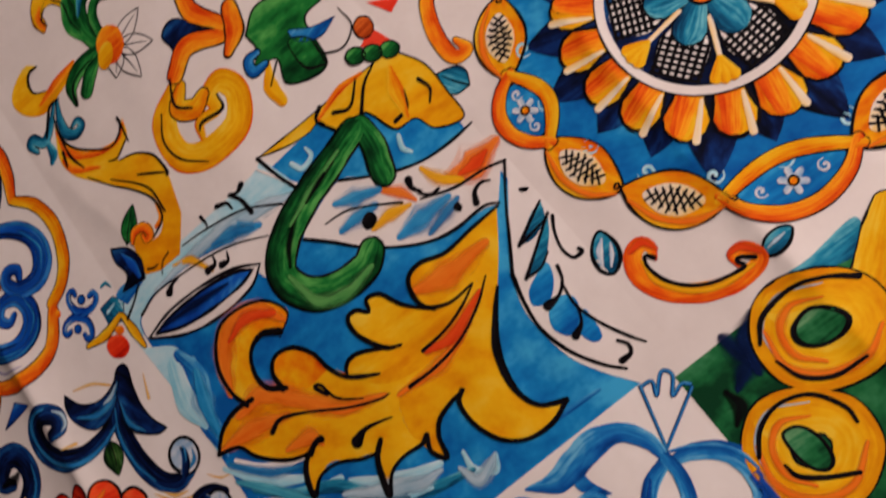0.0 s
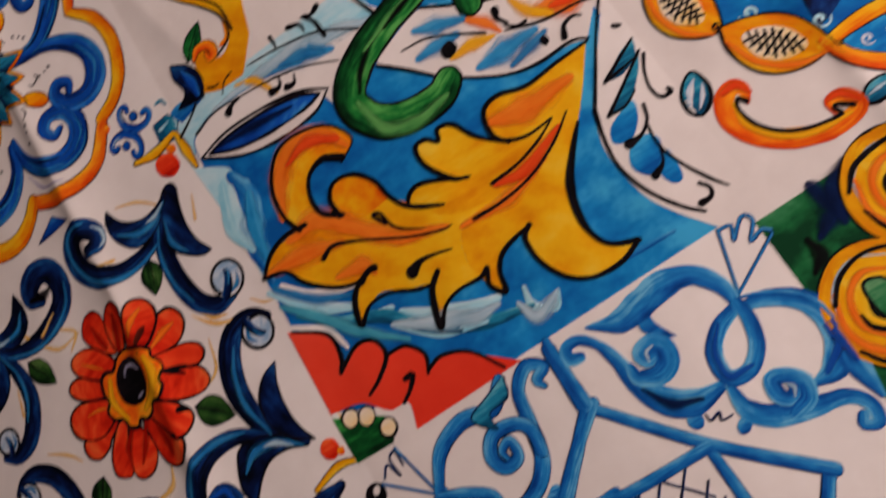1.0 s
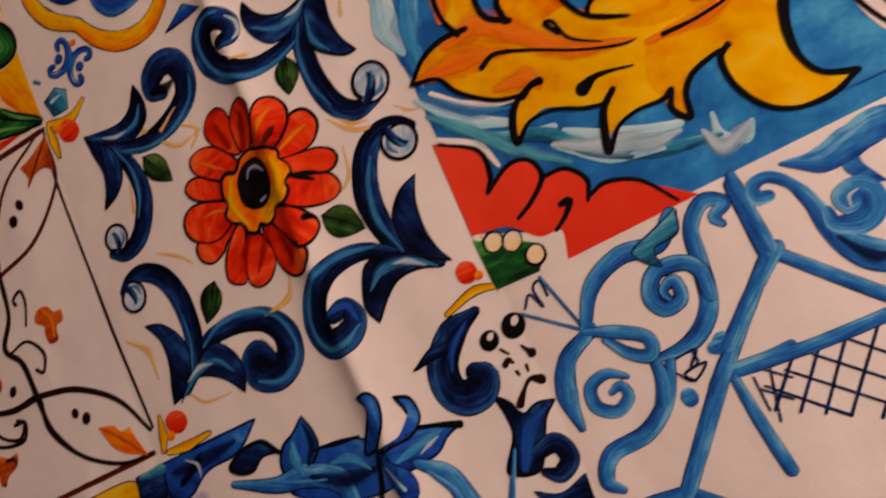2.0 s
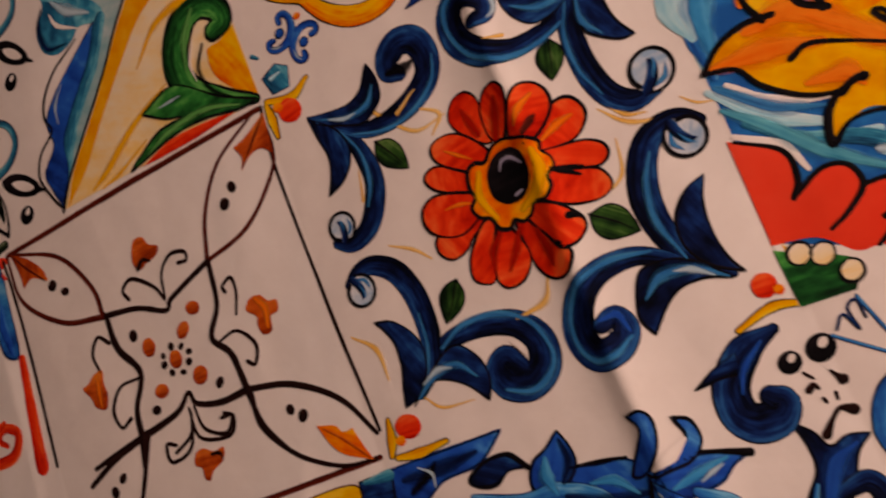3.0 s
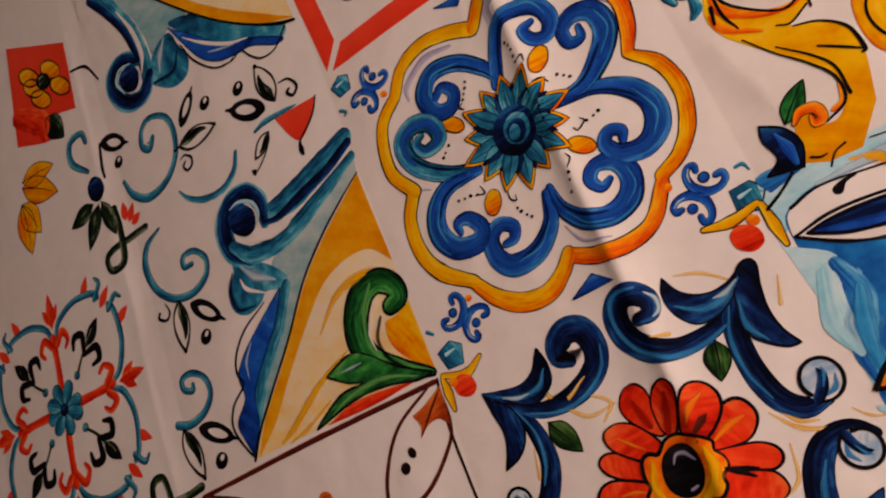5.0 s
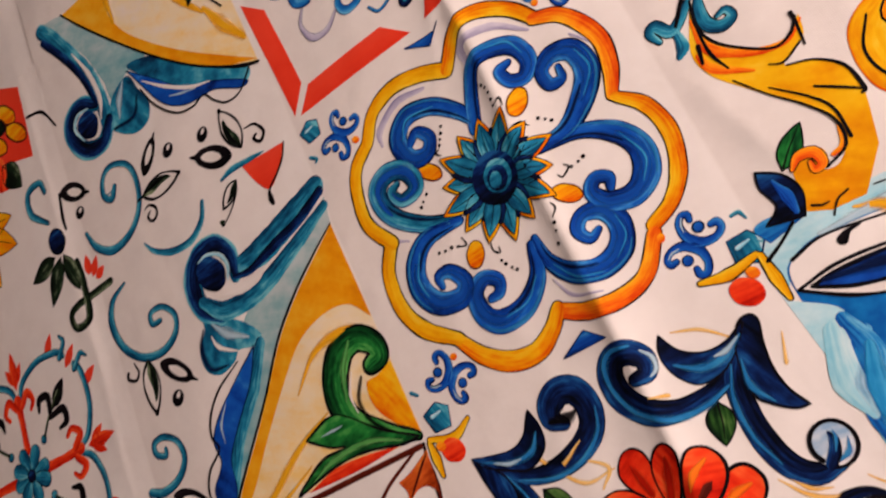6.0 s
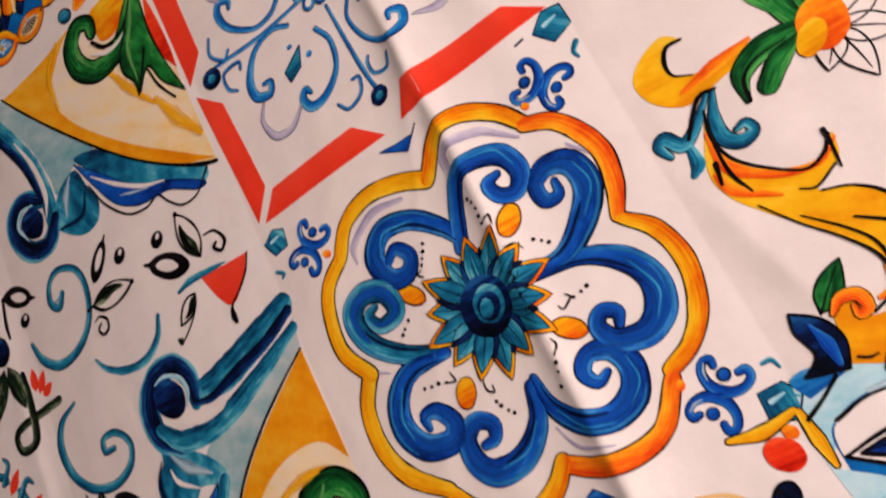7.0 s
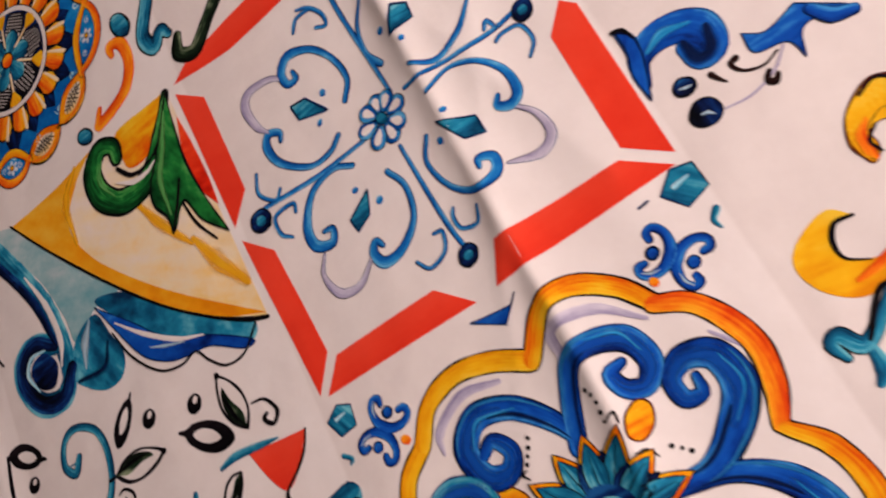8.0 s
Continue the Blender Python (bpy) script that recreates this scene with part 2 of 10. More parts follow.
def mesh_part(name, co, faces, uv, mats, slots, parent):
    me = bpy.data.meshes.new(name)
    me.from_pydata(np.asarray(co).tolist(), [], faces)
    layer = me.uv_layers.new(name="UVMap")
    idx = np.empty(len(me.loops), int)
    me.loops.foreach_get("vertex_index", idx)
    layer.data.foreach_set("uv", np.asarray(uv, np.float32)[idx].ravel())
    for m in mats:
        me.materials.append(m)
    if slots is not None:
        me.polygons.foreach_set("material_index", np.asarray(slots, np.int32))
    me.shade_smooth()
    me.update()
    ob = new(name, me)
    ob.parent = parent
    return ob


tablecloth = tagged(new("tablecloth"), "white cotton tablecloth printed with painted majolica tiles, creased", "tablecloth")
cloth_body = sheet("cloth_body", -690, -560, 790, 720, 5, -13, CLOTH, tablecloth)
thick = cloth_body.modifiers.new("thickness", "SOLIDIFY")
thick.thickness, thick.offset = 0.0004, -1

TILE = 150.0


def tile(i, j, label, ground=CLOTH, low=0.0, high=0.0):
    """One printed square of the cloth, by its column and row; low, high: how far its lower and upper edges are off the grid."""
    ob = sheet("printed_tile", i * TILE, j * TILE + low, (i + 1) * TILE, (j + 1) * TILE + high, 1.5, 0, ground, tablecloth)
    return tagged(ob, label)


def spline(pts, step=1.0, closed=False):
    """A smooth line through points; a third value of 1 makes a point a corner."""
    p = [np.array(q[:2], float) for q in pts]
    sharp = [len(q) > 2 for q in pts]
    n, out, par = len(p), [], []
    for k in range(n if closed else n - 1):
        b, c = p[k], p[(k + 1) % n]
        a = p[k - 1] if (k > 0 or closed) and not sharp[k] else b * 2 - c
        d = p[(k + 2) % n] if (k + 2 < n or closed) and not sharp[(k + 1) % n] else c * 2 - b
        m = max(4, int(np.linalg.norm(c - b) / step))
        for q in range(m):
            t = q / m
            out.append(0.5 * (2 * b + (c - a) * t + (2 * a - 5 * b + 4 * c - d) * t * t + (3 * b - a - 3 * c + d) * t ** 3))
            par.append((k + t) / (n if closed else n - 1))
    if not closed:
        out.append(p[-1])
        par.append(1.0)
    return np.array(out), np.array(par)


class Shape:
    """Gathers the pieces of one printed motif."""
    def __init__(self):
        self.x, self.y, self.lift, self.uv, self.faces, self.slots, self.mats = [], [], [], [], [], [], []

    def add(self, x, y, lift, uv, faces, mat):
        o = len(self.x)
        self.x += list(x)
        self.y += list(y)
        self.lift += list(np.broadcast_to(lift, len(x)))
        self.uv += [tuple(q) for q in uv]
        self.faces += [[v + o for v in f] for f in faces]
        if mat not in self.mats:
            self.mats.append(mat)
        self.slots += [self.mats.index(mat)] * len(faces)

    def ribbon(self, pts, w, mat, lift, ends=True, rough=0.06, closed=False):
        if closed:
            pts = list(pts) + [pts[0]]
        c, par = spline(pts)
        w = (w,) if isinstance(w, (int, float)) else w
        width = np.interp(par, np.linspace(0, 1, len(w)), w) if len(w) > 1 else np.full(len(c), float(w[0]))
        width = width * (1 + rough * 2 * (value_noise(c[:, 0] / 4 + 3, c[:, 1] / 4) - 0.5))
        self.band(c, width, mat, lift, ends)

    def band(self, c, width, mat, lift, ends=True):
        tan = np.gradient(c, axis=0)
        tan /= np.linalg.norm(tan, axis=1)[:, None] + 1e-9
        if ends:   # rounded tips
            for k, s in ((0, -1), (-1, 1)):
                r = width[k] / 2
                if r > 0.25:
                    q = np.array([0.55, 0.85, 1.0]) * r
                    tip = c[k] + s * tan[k] * q[:, None]
                    wt = width[k] * np.array([0.85, 0.52, 0.12])
                    if k == 0:
                        c, width, tan = np.vstack([tip[::-1], c]), np.r_[wt[::-1], width], np.vstack([np.repeat(tan[:1], 3, 0), tan])
                    else:
                        c, width, tan = np.vstack([c, tip]), np.r_[width, wt], np.vstack([tan, np.repeat(tan[-1:], 3, 0)])
        nor = np.stack([-tan[:, 1], tan[:, 0]], -1)
        run = np.r_[0, np.cumsum(np.linalg.norm(np.diff(c, axis=0), axis=1))]
        head = np.unwrap(np.arctan2(tan[:, 1], tan[:, 0]))
        bend = np.gradient(head, run + np.arange(len(run)) * 1e-6)
        bend = np.convolve(np.pad(bend, 3, mode="edge"), np.full(7, 1 / 7), "valid")
        left = np.minimum(width / 2, np.where(bend > 0, 0.95 / (bend + 1e-6), 1e3))
        right = np.minimum(width / 2, np.where(bend < 0, -0.95 / (bend - 1e-6), 1e3))
        k = 2 if width.max() < 3 else int(np.ceil(width.max() / 1.9)) + 1
        u = np.linspace(0, 1, k)
        off = -right[:, None] + (left + right)[:, None] * u[None, :]
        pos = c[:, None] + nor[:, None] * off[..., None]
        uv = np.stack(np.broadcast_arrays(u[None, :], (run + c[0, 0])[:, None]), -1)
        a = [i * k + j for i in range(len(c) - 1) for j in range(k - 1)]
        climb = lift + np.repeat(0.9 * run / max(run[-1], 1e-6), k) if width.max() > 3 else lift
        self.add(pos[..., 0].ravel(), pos[..., 1].ravel(), climb, uv.reshape(-1, 2), [[v, v + k, v + k + 1, v + 1] for v in a], mat)

    def fill(self, pts, mat, lift, slope=90, closed_line=None):
        c = spline(pts, 1.2, True)[0] if closed_line is None else closed_line
        lo, hi = c.min(0), c.max(0)
        gx, gy = np.meshgrid(np.arange(lo[0] + 1, hi[0], 2.0), np.arange(lo[1] + 1, hi[1], 2.0))
        inner = np.stack([gx.ravel(), gy.ravel()], -1)
        if len(inner):
            inner = inner[np.min(((inner[:, None] - c[None]) ** 2).sum(-1), 1) > 1.0]
        vs = [Vector(q) for q in np.vstack([c, inner])] if len(inner) else [Vector(q) for q in c]
        v, _, f, *_ = geometry.delaunay_2d_cdt(vs, [], [list(range(len(c)))], 1, 1e-4)
        v = np.array([tuple(q) for q in v])
        s = np.array([math.cos(radians(slope)), math.sin(radians(slope))])
        g = v @ s
        g = (g - g.min()) / (np.ptp(g) + 1e-9)
        fs = []
        for t in f:
            p, q, r = (v[n] for n in t)
            up = (q[0] - p[0]) * (r[1] - p[1]) - (q[1] - p[1]) * (r[0] - p[0]) > 0
            fs.append(list(t) if up else list(t)[::-1])
        self.add(v[:, 0], v[:, 1], lift, np.stack([g, v[:, 0] * 0.7 + v[:, 1]], -1), fs, mat)

    def done(self, name, parent, label=""):
        co = np.empty((len(self.x), 3))
        x, y, lift = np.array(self.x), np.array(self.y), np.array(self.lift)
        co[:] = drape(x, y, lift)
        return tagged(mesh_part(name, co, self.faces, self.uv, self.mats, self.slots, parent), label)


def local(panel, pts):
    i, j = panel["cell"]
    return [(q[0] + i * TILE, q[1] + j * TILE, *q[2:]) for q in pts]


def brush(panel, name, mat, pts, w, lay=2, edge=None, ew=0.7, label=""):
    """A tapering brush mark; edge: the dye of the line drawn round it."""
    s = Shape()
    pts = local(panel, pts)
    if edge:
        c, par = spline(pts)
        w2 = (w,) if isinstance(w, (int, float)) else w
        width = np.interp(par, np.linspace(0, 1, len(w2)), w2) if len(w2) > 1 else np.full(len(c), float(w2[0]))
        s.band(c, width + 2.5 * ew * (0.75 + 0.5 * value_noise(c[:, 0] / 5, c[:, 1] / 5)), edge, lay)
    s.ribbon(pts, w, mat, lay + 1)
    return s.done(name, panel, label)


def blob(panel, name, mat, pts, lay=2, edge=None, ew=0.7, slope=90, label=""):
    """A filled shape with a smooth outline."""
    s = Shape()
    pts = local(panel, pts)
    s.fill(pts, mat, lay, slope)
    if edge:
        c = spline(pts, 1.2, True)[0]
        c = np.vstack([c, c[:2]])
        s.band(c, 1.2 * ew * (0.55 + 0.9 * value_noise(c[:, 0] / 9 + 5, c[:, 1] / 9)), edge, lay + 1, False)
    return s.done(name, panel, label)


def oval(x, y, rx, ry=None, turn=0, n=8):
    ry = ry or rx
    c, s = math.cos(radians(turn)), math.sin(radians(turn))
    return [(x + rx * math.cos(a) * c - ry * math.sin(a) * s, y + rx * math.cos(a) * s + ry * math.sin(a) * c) for a in (2 * math.pi * k / n for k in range(n))]


def dots(panel, mat, spots, r=0.8, lay=3, name="dot"):
    for k, (x, y) in enumerate(spots):
        blob(panel, name, mat, oval(x, y, r * (1 + 0.15 * math.sin(k * 2.3)), r * (1 + 0.2 * math.sin(k * 4.1 + 1)), 40 * k, 6), lay=lay)


def leaf(panel, mat, tip, base, w, lay=2, edge=LINE, ew=0.6, name="leaf", vein=True):
    """A pointed leaf from base to tip, with a line along it."""
    s = Shape()
    (x0, y0), (x1, y1) = local(panel, [base, tip])
    dx, dy = x1 - x0, y1 - y0
    n = (-dy / math.hypot(dx, dy) * w / 2, dx / math.hypot(dx, dy) * w / 2)
    at = lambda t, k: (x0 + dx * t + n[0] * k, y0 + dy * t + n[1] * k)
    pts = [(x0, y0, 1), at(0.25, 0.85), at(0.55, 0.95), at(0.82, 0.5), (x1, y1, 1), at(0.78, -0.55), at(0.5, -1), at(0.22, -0.8)]
    s.fill(pts, mat, lay, math.degrees(math.atan2(n[1], n[0])))
    if edge:
        c = spline(pts, 1.2, True)[0]
        s.band(np.vstack([c, c[:2]]), np.full(len(c) + 2, ew), edge, lay + 1, False)
        if vein:
            s.ribbon([(x0, y0), at(0.5, 0.08), at(0.85, 0)], (ew * 1.3, ew, ew * 0.5), edge, lay + 1)
    return s.done(name, panel)

# ---- printed squares ----
def square(i, j, label, ground=CLOTH, low=0.0, high=0.0):
    ob = tile(i, j, label, ground, low, high)
    ob["cell"] = (i, j)
    return ob


FLOWER = square(0, -1, "white square with a red flower and navy scrolls")
STAR = square(0, 0, "white square with an orange-edged rosette of blue scrolls")
REDFRAME = square(0, 1, "white square framed in coral red bars round blue filigree")
BROWNSQ = square(-1, -1, "white square with a brown lined four-lobed ornament")
WAVESQ = square(-1, 0, "white square with a teal wave, yellow sail and olive sprigs")
SAILSQ = square(-1, 1, "white square with a yellow sail, teal wave and green leaf")
ACANTHUS = square(1, -1, "blue square with a golden acanthus leaf", AZURE, low=5.0)
SCROLLSQ = square(1, 0, "white square with golden acanthus scrolls and blossom")
HEXSQ = square(1, -2, "white square with a blue lattice hexagon and scrolls", high=5.0)
MANDALA = square(2, -1, "white square with an orange and blue mandala")
RINGSQ = square(2, -2, "green square with yellow ring scrolls", MOSS)
NAVYSQ = square(0, -2, "white square with navy leafy scrolls")
LEAFSQ = square(-1, -2, "white square with yellow and blue leafage")
ROSETTE = square(-2, 0, "white square with a red and teal floral rosette")
CORNERSQ = square(-2, -1, "white square with red scrolls and olive leaves")
REDFLOWERSQ = square(-2, 1, "white square with a red flower quarter and sprigs")
TOPSQ = square(1, 1, "white square with blue leaf scrolls and yellow acanthus")
FARSQ = square(2, 0, "white square with orange scroll and melon slice")
UPSQ = square(-1, 2, "white square with an orange and blue mandala edge")
UPSQ2 = square(0, 2, "white square with dark olive scrolls")


def bloom(panel, x, y, mat, r0, r1, n, w, turn=0, lay=2, edge=LINE, ew=0.5, squash=1.0, name="petal"):
    """Petals set round a centre."""
    for k in range(n):
        a = radians(turn) + 2 * math.pi * k / n + 0.12 * math.sin(k * 5.1 + x)
        c, s, q = math.cos(a), math.sin(a) * squash, 1 + 0.08 * math.sin(k * 7.3 + y)
        brush(panel, name, mat, [(x + c * r0, y + s * r0), (x + c * (r0 + r1) / 2, y + s * (r0 + r1) / 2), (x + c * r1 * q, y + s * r1 * q)], (w * 0.45, w * 0.9, w), lay=lay + (k % 2) * 2, edge=edge, ew=ew)


def leaf_ring(panel, x, y, mat, r0, r1, n, w, turn=0, lay=2, edge=LINE, ew=0.4):
    for k in range(n):
        a = radians(turn) + 2 * math.pi * k / n
        q = 1 + 0.07 * math.sin(k * 3.7 + x)
        leaf(panel, mat, (x + math.cos(a) * r1 * q, y + math.sin(a) * r1 * q), (x + math.cos(a) * r0, y + math.sin(a) * r0), w, lay=lay + (k % 2) * 2, edge=edge, ew=ew)


def curl(panel, x, y, r, turn, mat, w, hand=1, turns=1.1, lay=2, edge=None, name="curl"):
    """A small spiral that unrolls from x, y."""
    pts = []
    for k in range(9):
        t = k / 8
        a = radians(turn) + hand * (1 - t) * turns * 2 * math.pi
        pts.append((x + r * (0.15 + 0.85 * t) * math.cos(a), y + r * (0.15 + 0.85 * t) * math.sin(a)))
    return brush(panel, name, mat, pts, (w * 0.9, w, w * 0.8, w * 0.3), lay=lay, edge=edge)


def cross_ornament(panel, x, y, r, turn):
    """Two blue cups set back to back, each with curled ends and a bead in it, a dark fleck and an orange bead beside them."""
    c, s = math.cos(radians(turn)), math.sin(radians(turn))
    at = lambda u, v: (x + r * (u * c - v * s), y + r * (u * s + v * c))
    for h in (1, -1):
        arc = [at(h * u, v) for u, v in ((0.95, -0.42), (1.12, -0.62), (0.95, -0.86), (0.55, -0.78), (0.22, -0.42), (0.12, 0), (0.22, 0.42), (0.55, 0.78), (0.92, 0.84), (1.08, 0.62), (0.9, 0.45))]
        brush(panel, "cup", BLUE, arc, (r * 0.22, r * 0.26, r * 0.24, r * 0.26, r * 0.34, r * 0.42, r * 0.34, r * 0.26, r * 0.24, r * 0.26, r * 0.2), edge=NAVY, ew=0.3)
        brush(panel, "cup_light", PALE_SOFT, [at(h * 0.92, 0.8), at(h * 0.6, 0.72), at(h * 0.34, 0.5)], (r * 0.06, r * 0.16, r * 0.05), lay=5)
        blob(panel, "bead", BLUE, oval(*at(h * 0.72, 0.02), r * 0.22), lay=4, edge=NAVY, ew=0.5)


def volute(panel, spot, r, turn, hand):
    """The pale ball at the end of a scroll: a black ring that rolls in, with a blue comma in it."""
    x, y = spot
    at = lambda a, q: (x + r * q * math.cos(radians(turn + hand * a)), y + r * q * math.sin(radians(turn + hand * a)))
    blob(panel, "volute", SHELL, oval(x, y, r * 0.95, n=10), lay=4, slope=turn)
    brush(panel, "volute_ring", LINE, [at(a, 1 - 0.0011 * max(a - 150, 0)) for a in range(-20, 330, 25)], (1.0, 1.3, 1.3, 1.2, 1.3, 1.6), lay=6)
    brush(panel, "volute_shade", WAVE_SOFT, [at(-10, 0.75), at(40, 0.7), at(90, 0.68)], (r * 0.2, r * 0.5, r * 0.1), lay=6)
    brush(panel, "volute_core", NAVY, [at(-30, 0.85), at(-10, 0.35), at(130, 0.2), at(170, 0.5)], (r * 0.5, r * 0.5, r * 0.42, r * 0.1), lay=7)
    brush(panel, "volute_light", WAVE_SOFT, [at(0, 0.3), at(120, 0.3), at(150, 0.55)], (r * 0.1, r * 0.3, r * 0.1), lay=9)


def long_leaf(base, tip, w):
    (x0, y0), (x1, y1) = base, tip
    dx, dy = x1 - x0, y1 - y0
    n = (-dy / math.hypot(dx, dy) * w / 2, dx / math.hypot(dx, dy) * w / 2)
    return lambda t, k: (x0 + dx * t + n[0] * k, y0 + dy * t + n[1] * k)


def hollow_leaf(panel, base, tip, w):
    """A thick black leaf outline with a white slit."""
    at = long_leaf(base, tip, w)
    blob(panel, "leaf", LINE, [at(0, 0), at(0.2, 0.85), at(0.5, 1), at(0.78, 0.62), at(0.88, 0.2), at(1, 0.1), at(1, -0.1), at(0.88, -0.25), at(0.75, -0.7), at(0.45, -1), at(0.15, -0.75)], lay=4)
    blob(panel, "leaf_light", CLOTH, [at(0.24, 0.05), at(0.42, 0.42), at(0.62, 0.36), at(0.74, 0), at(0.6, -0.42), at(0.38, -0.4)], lay=6)


def olive_leaf(panel, base, tip, w):
    """A leaf in thin black outline, half of it filled with dark olive."""
    at = long_leaf(base, tip, w)
    line = [(*at(0, 0), 1), at(0.25, 0.8), at(0.55, 1), at(0.85, 0.5), (*at(1, 0), 1), at(0.8, -0.6), at(0.5, -1), at(0.22, -0.8)]
    blob(panel, "leaf", CLOTH, line, lay=4, edge=LINE, ew=1.1)
    blob(panel, "leaf_fill", OLIVE, [(*at(0.02, 0), 1), at(0.25, 0.7), at(0.5, 0.85), at(0.72, 0.5), (*at(0.8, 0.1), 1), at(0.55, 0.05), at(0.25, -0.3)], lay=6, slope=math.degrees(math.atan2(at(0, 1)[1] - at(0, 0)[1], at(0, 1)[0] - at(0, 0)[0])) + 180)
    brush(panel, "leaf_vein", LINE_SOFT, [at(0.05, 0.1), at(0.35, 0.4), at(0.65, 0.45)], (w * 0.1, w * 0.3, w * 0.08), lay=8)
    blob(panel, "leaf_tip", LINE, oval(*at(1, 0), w * 0.12), lay=6)


def berry(panel, spot, r):
    blob(panel, "berry", LINE, oval(*spot, r * 1.05, r * 0.95, 30), lay=4)
    blob(panel, "berry_light", CLOTH, oval(spot[0] + r * 0.25, spot[1] + r * 0.3, r * 0.42, r * 0.3, 40, 6), lay=6)


def shaded_scroll(panel, mat, pts, w, lay=5):
    """A scroll painted in three passes: the body, a light stroke along its outer side and a dark one into its roll."""
    brush(panel, "scroll", mat, pts, w, lay=lay, edge=NAVY, ew=0.4)
    c, par = spline(pts)
    width = np.interp(par, np.linspace(0, 1, len(w)), w)
    tan = np.gradient(c, axis=0)
    tan /= np.linalg.norm(tan, axis=1)[:, None] + 1e-9
    nor = np.stack([-tan[:, 1], tan[:, 0]], -1)
    turn = np.sign(np.sum(tan[:-1, 0] * tan[1:, 1] - tan[:-1, 1] * tan[1:, 0]))
    n = len(c)
    for name, dye, off, share, a, b in (("scroll_light", WAVE_SOFT, -0.38, 0.22, 0.15, 0.6), ("scroll_shade", NAVY_SOFT, 0.27, 0.34, 0.04, 0.42), ("scroll_shade", BLUE_SOFT, 0.05, 0.9, 0.35, 0.97)):
        k = slice(int(a * n), max(int(b * n), int(a * n) + 4))
        line = (c + nor * (turn * off * width)[:, None])[k][::3]
        size = (width[k] * share)[::3] * np.sin(np.linspace(0.15, math.pi - 0.15, len(line))) ** 0.5
        brush(panel, name, dye, [tuple(q) for q in line], tuple(size), lay=lay + 2)


def ring_scroll(panel, ring, w):
    """A thick yellow ring with an orange and a pale stroke running round in it."""
    x, y = sum(p[0] for p in ring) / len(ring), sum(p[1] for p in ring) / len(ring)
    grown = lambda k: [(x + (p[0] - x) * k, y + (p[1] - y) * k) for p in ring]
    brush(panel, "ring", YELLOW, ring + ring[:2], w, lay=5, edge=LINE, ew=0.5)
    brush(panel, "ring_shade", ORANGE_SOFT, grown(1.18)[2:7], (2, w * 0.3, w * 0.35, w * 0.3, 2), lay=8)
    brush(panel, "ring_shade", ORANGE_SOFT, grown(0.85)[:5], (1, w * 0.3, w * 0.3, 2), lay=8)
    brush(panel, "ring_light", PALE_SOFT, grown(1.22)[:4], (0.6, 1.6, 0.6), lay=8)


def gem(panel, x, y, r, turn):
    """A cut teal stone, drawn in a few facets."""
    a = [radians(turn + d) for d in (0, 55, 130, 215, 290)]
    q = (1.1, 0.95, 1.0, 0.9, 1.05)
    blob(panel, "gem", TEAL, [(x + r * f * math.cos(t), y + r * f * math.sin(t), 1) for f, t in zip(q, a)], edge=NAVY, ew=0.4, slope=turn)
    brush(panel, "facet", PALE, [(x - r * 0.3, y + r * 0.2), (x + r * 0.4, y + r * 0.3)], (r * 0.25, r * 0.1), lay=4)


# red flower square
brush(FLOWER, "yellow_touch", BLUSH, [(39.3, 129.1), (48, 117.3), (60.5, 122.3)], (1.4, 3.2, 0.9))
brush(FLOWER, "yellow_touch", BLUSH, [(42.1, 122.8), (55.1, 108.8), (67.9, 108.9)], (0.9, 2.7, 0.9))
brush(FLOWER, "yellow_touch", BLUSH, [(134.9, 73), (124, 76.8), (116.7, 85)], (0.8, 3, 0.8))
brush(FLOWER, "yellow_touch", BLUSH, [(118.3, 73.5), (115.7, 62.3), (107.5, 58.1)], (0.8, 2.3, 0.8))
brush(FLOWER, "yellow_touch", BLUSH, [(30.8, 74.9), (39.2, 69.9), (44.5, 64.1)], (0.9, 2.6, 0.9))
brush(FLOWER, "yellow_touch", BLUSH, [(80.7, 41.5), (76.8, 34.9), (65.8, 33.3)], (1.2, 4, 1.2))
brush(FLOWER, "yellow_touch", BLUSH, [(4.6, 50.1), (12.4, 42.5), (13.1, 31.2)], (1.1, 3.6, 1.1))
brush(FLOWER, "yellow_touch", BLUSH, [(24.2, 20.5), (29.5, 15.3), (41.2, 14)], (0.8, 2.1, 0.6))
brush(FLOWER, "yellow_touch", BLUSH, [(150.2, 71), (145, 72.8), (140.8, 77.1)], (0.5, 1.5, 0.5))
blob(FLOWER, "petal", RED, [(78.4, 91.7), (71.7, 98.3), (68.5, 105.4), (71.9, 111.4), (77.1, 112.4), (80.6, 108.6), (81.0, 102.2), (81.4, 93.4)], lay=3, edge=LINE, ew=0.8, slope=-60)
blob(FLOWER, "petal", RED, [(80.3, 92.9), (80.3, 102.6), (84.0, 108.3), (88.7, 109.5), (91.4, 105.5), (89.6, 98.9), (84.8, 90.6)], lay=5, edge=LINE, ew=0.8, slope=200)
blob(FLOWER, "petal", RED, [(86.6, 88.7), (90.7, 99.4), (95.4, 104.4), (101.1, 102.9), (104.2, 97.6), (103.0, 91.9), (97.4, 86.4), (92.4, 84.7)], lay=7, edge=LINE, ew=0.8, slope=80)
blob(FLOWER, "petal", RED, [(91.2, 84.3), (99.9, 91.4), (105.8, 94.0), (110.4, 92.8), (113.0, 87.8), (111.7, 83.3), (106.9, 79.6), (99.7, 79.6), (92.7, 80.4)], lay=5, edge=LINE, ew=0.8, slope=20)
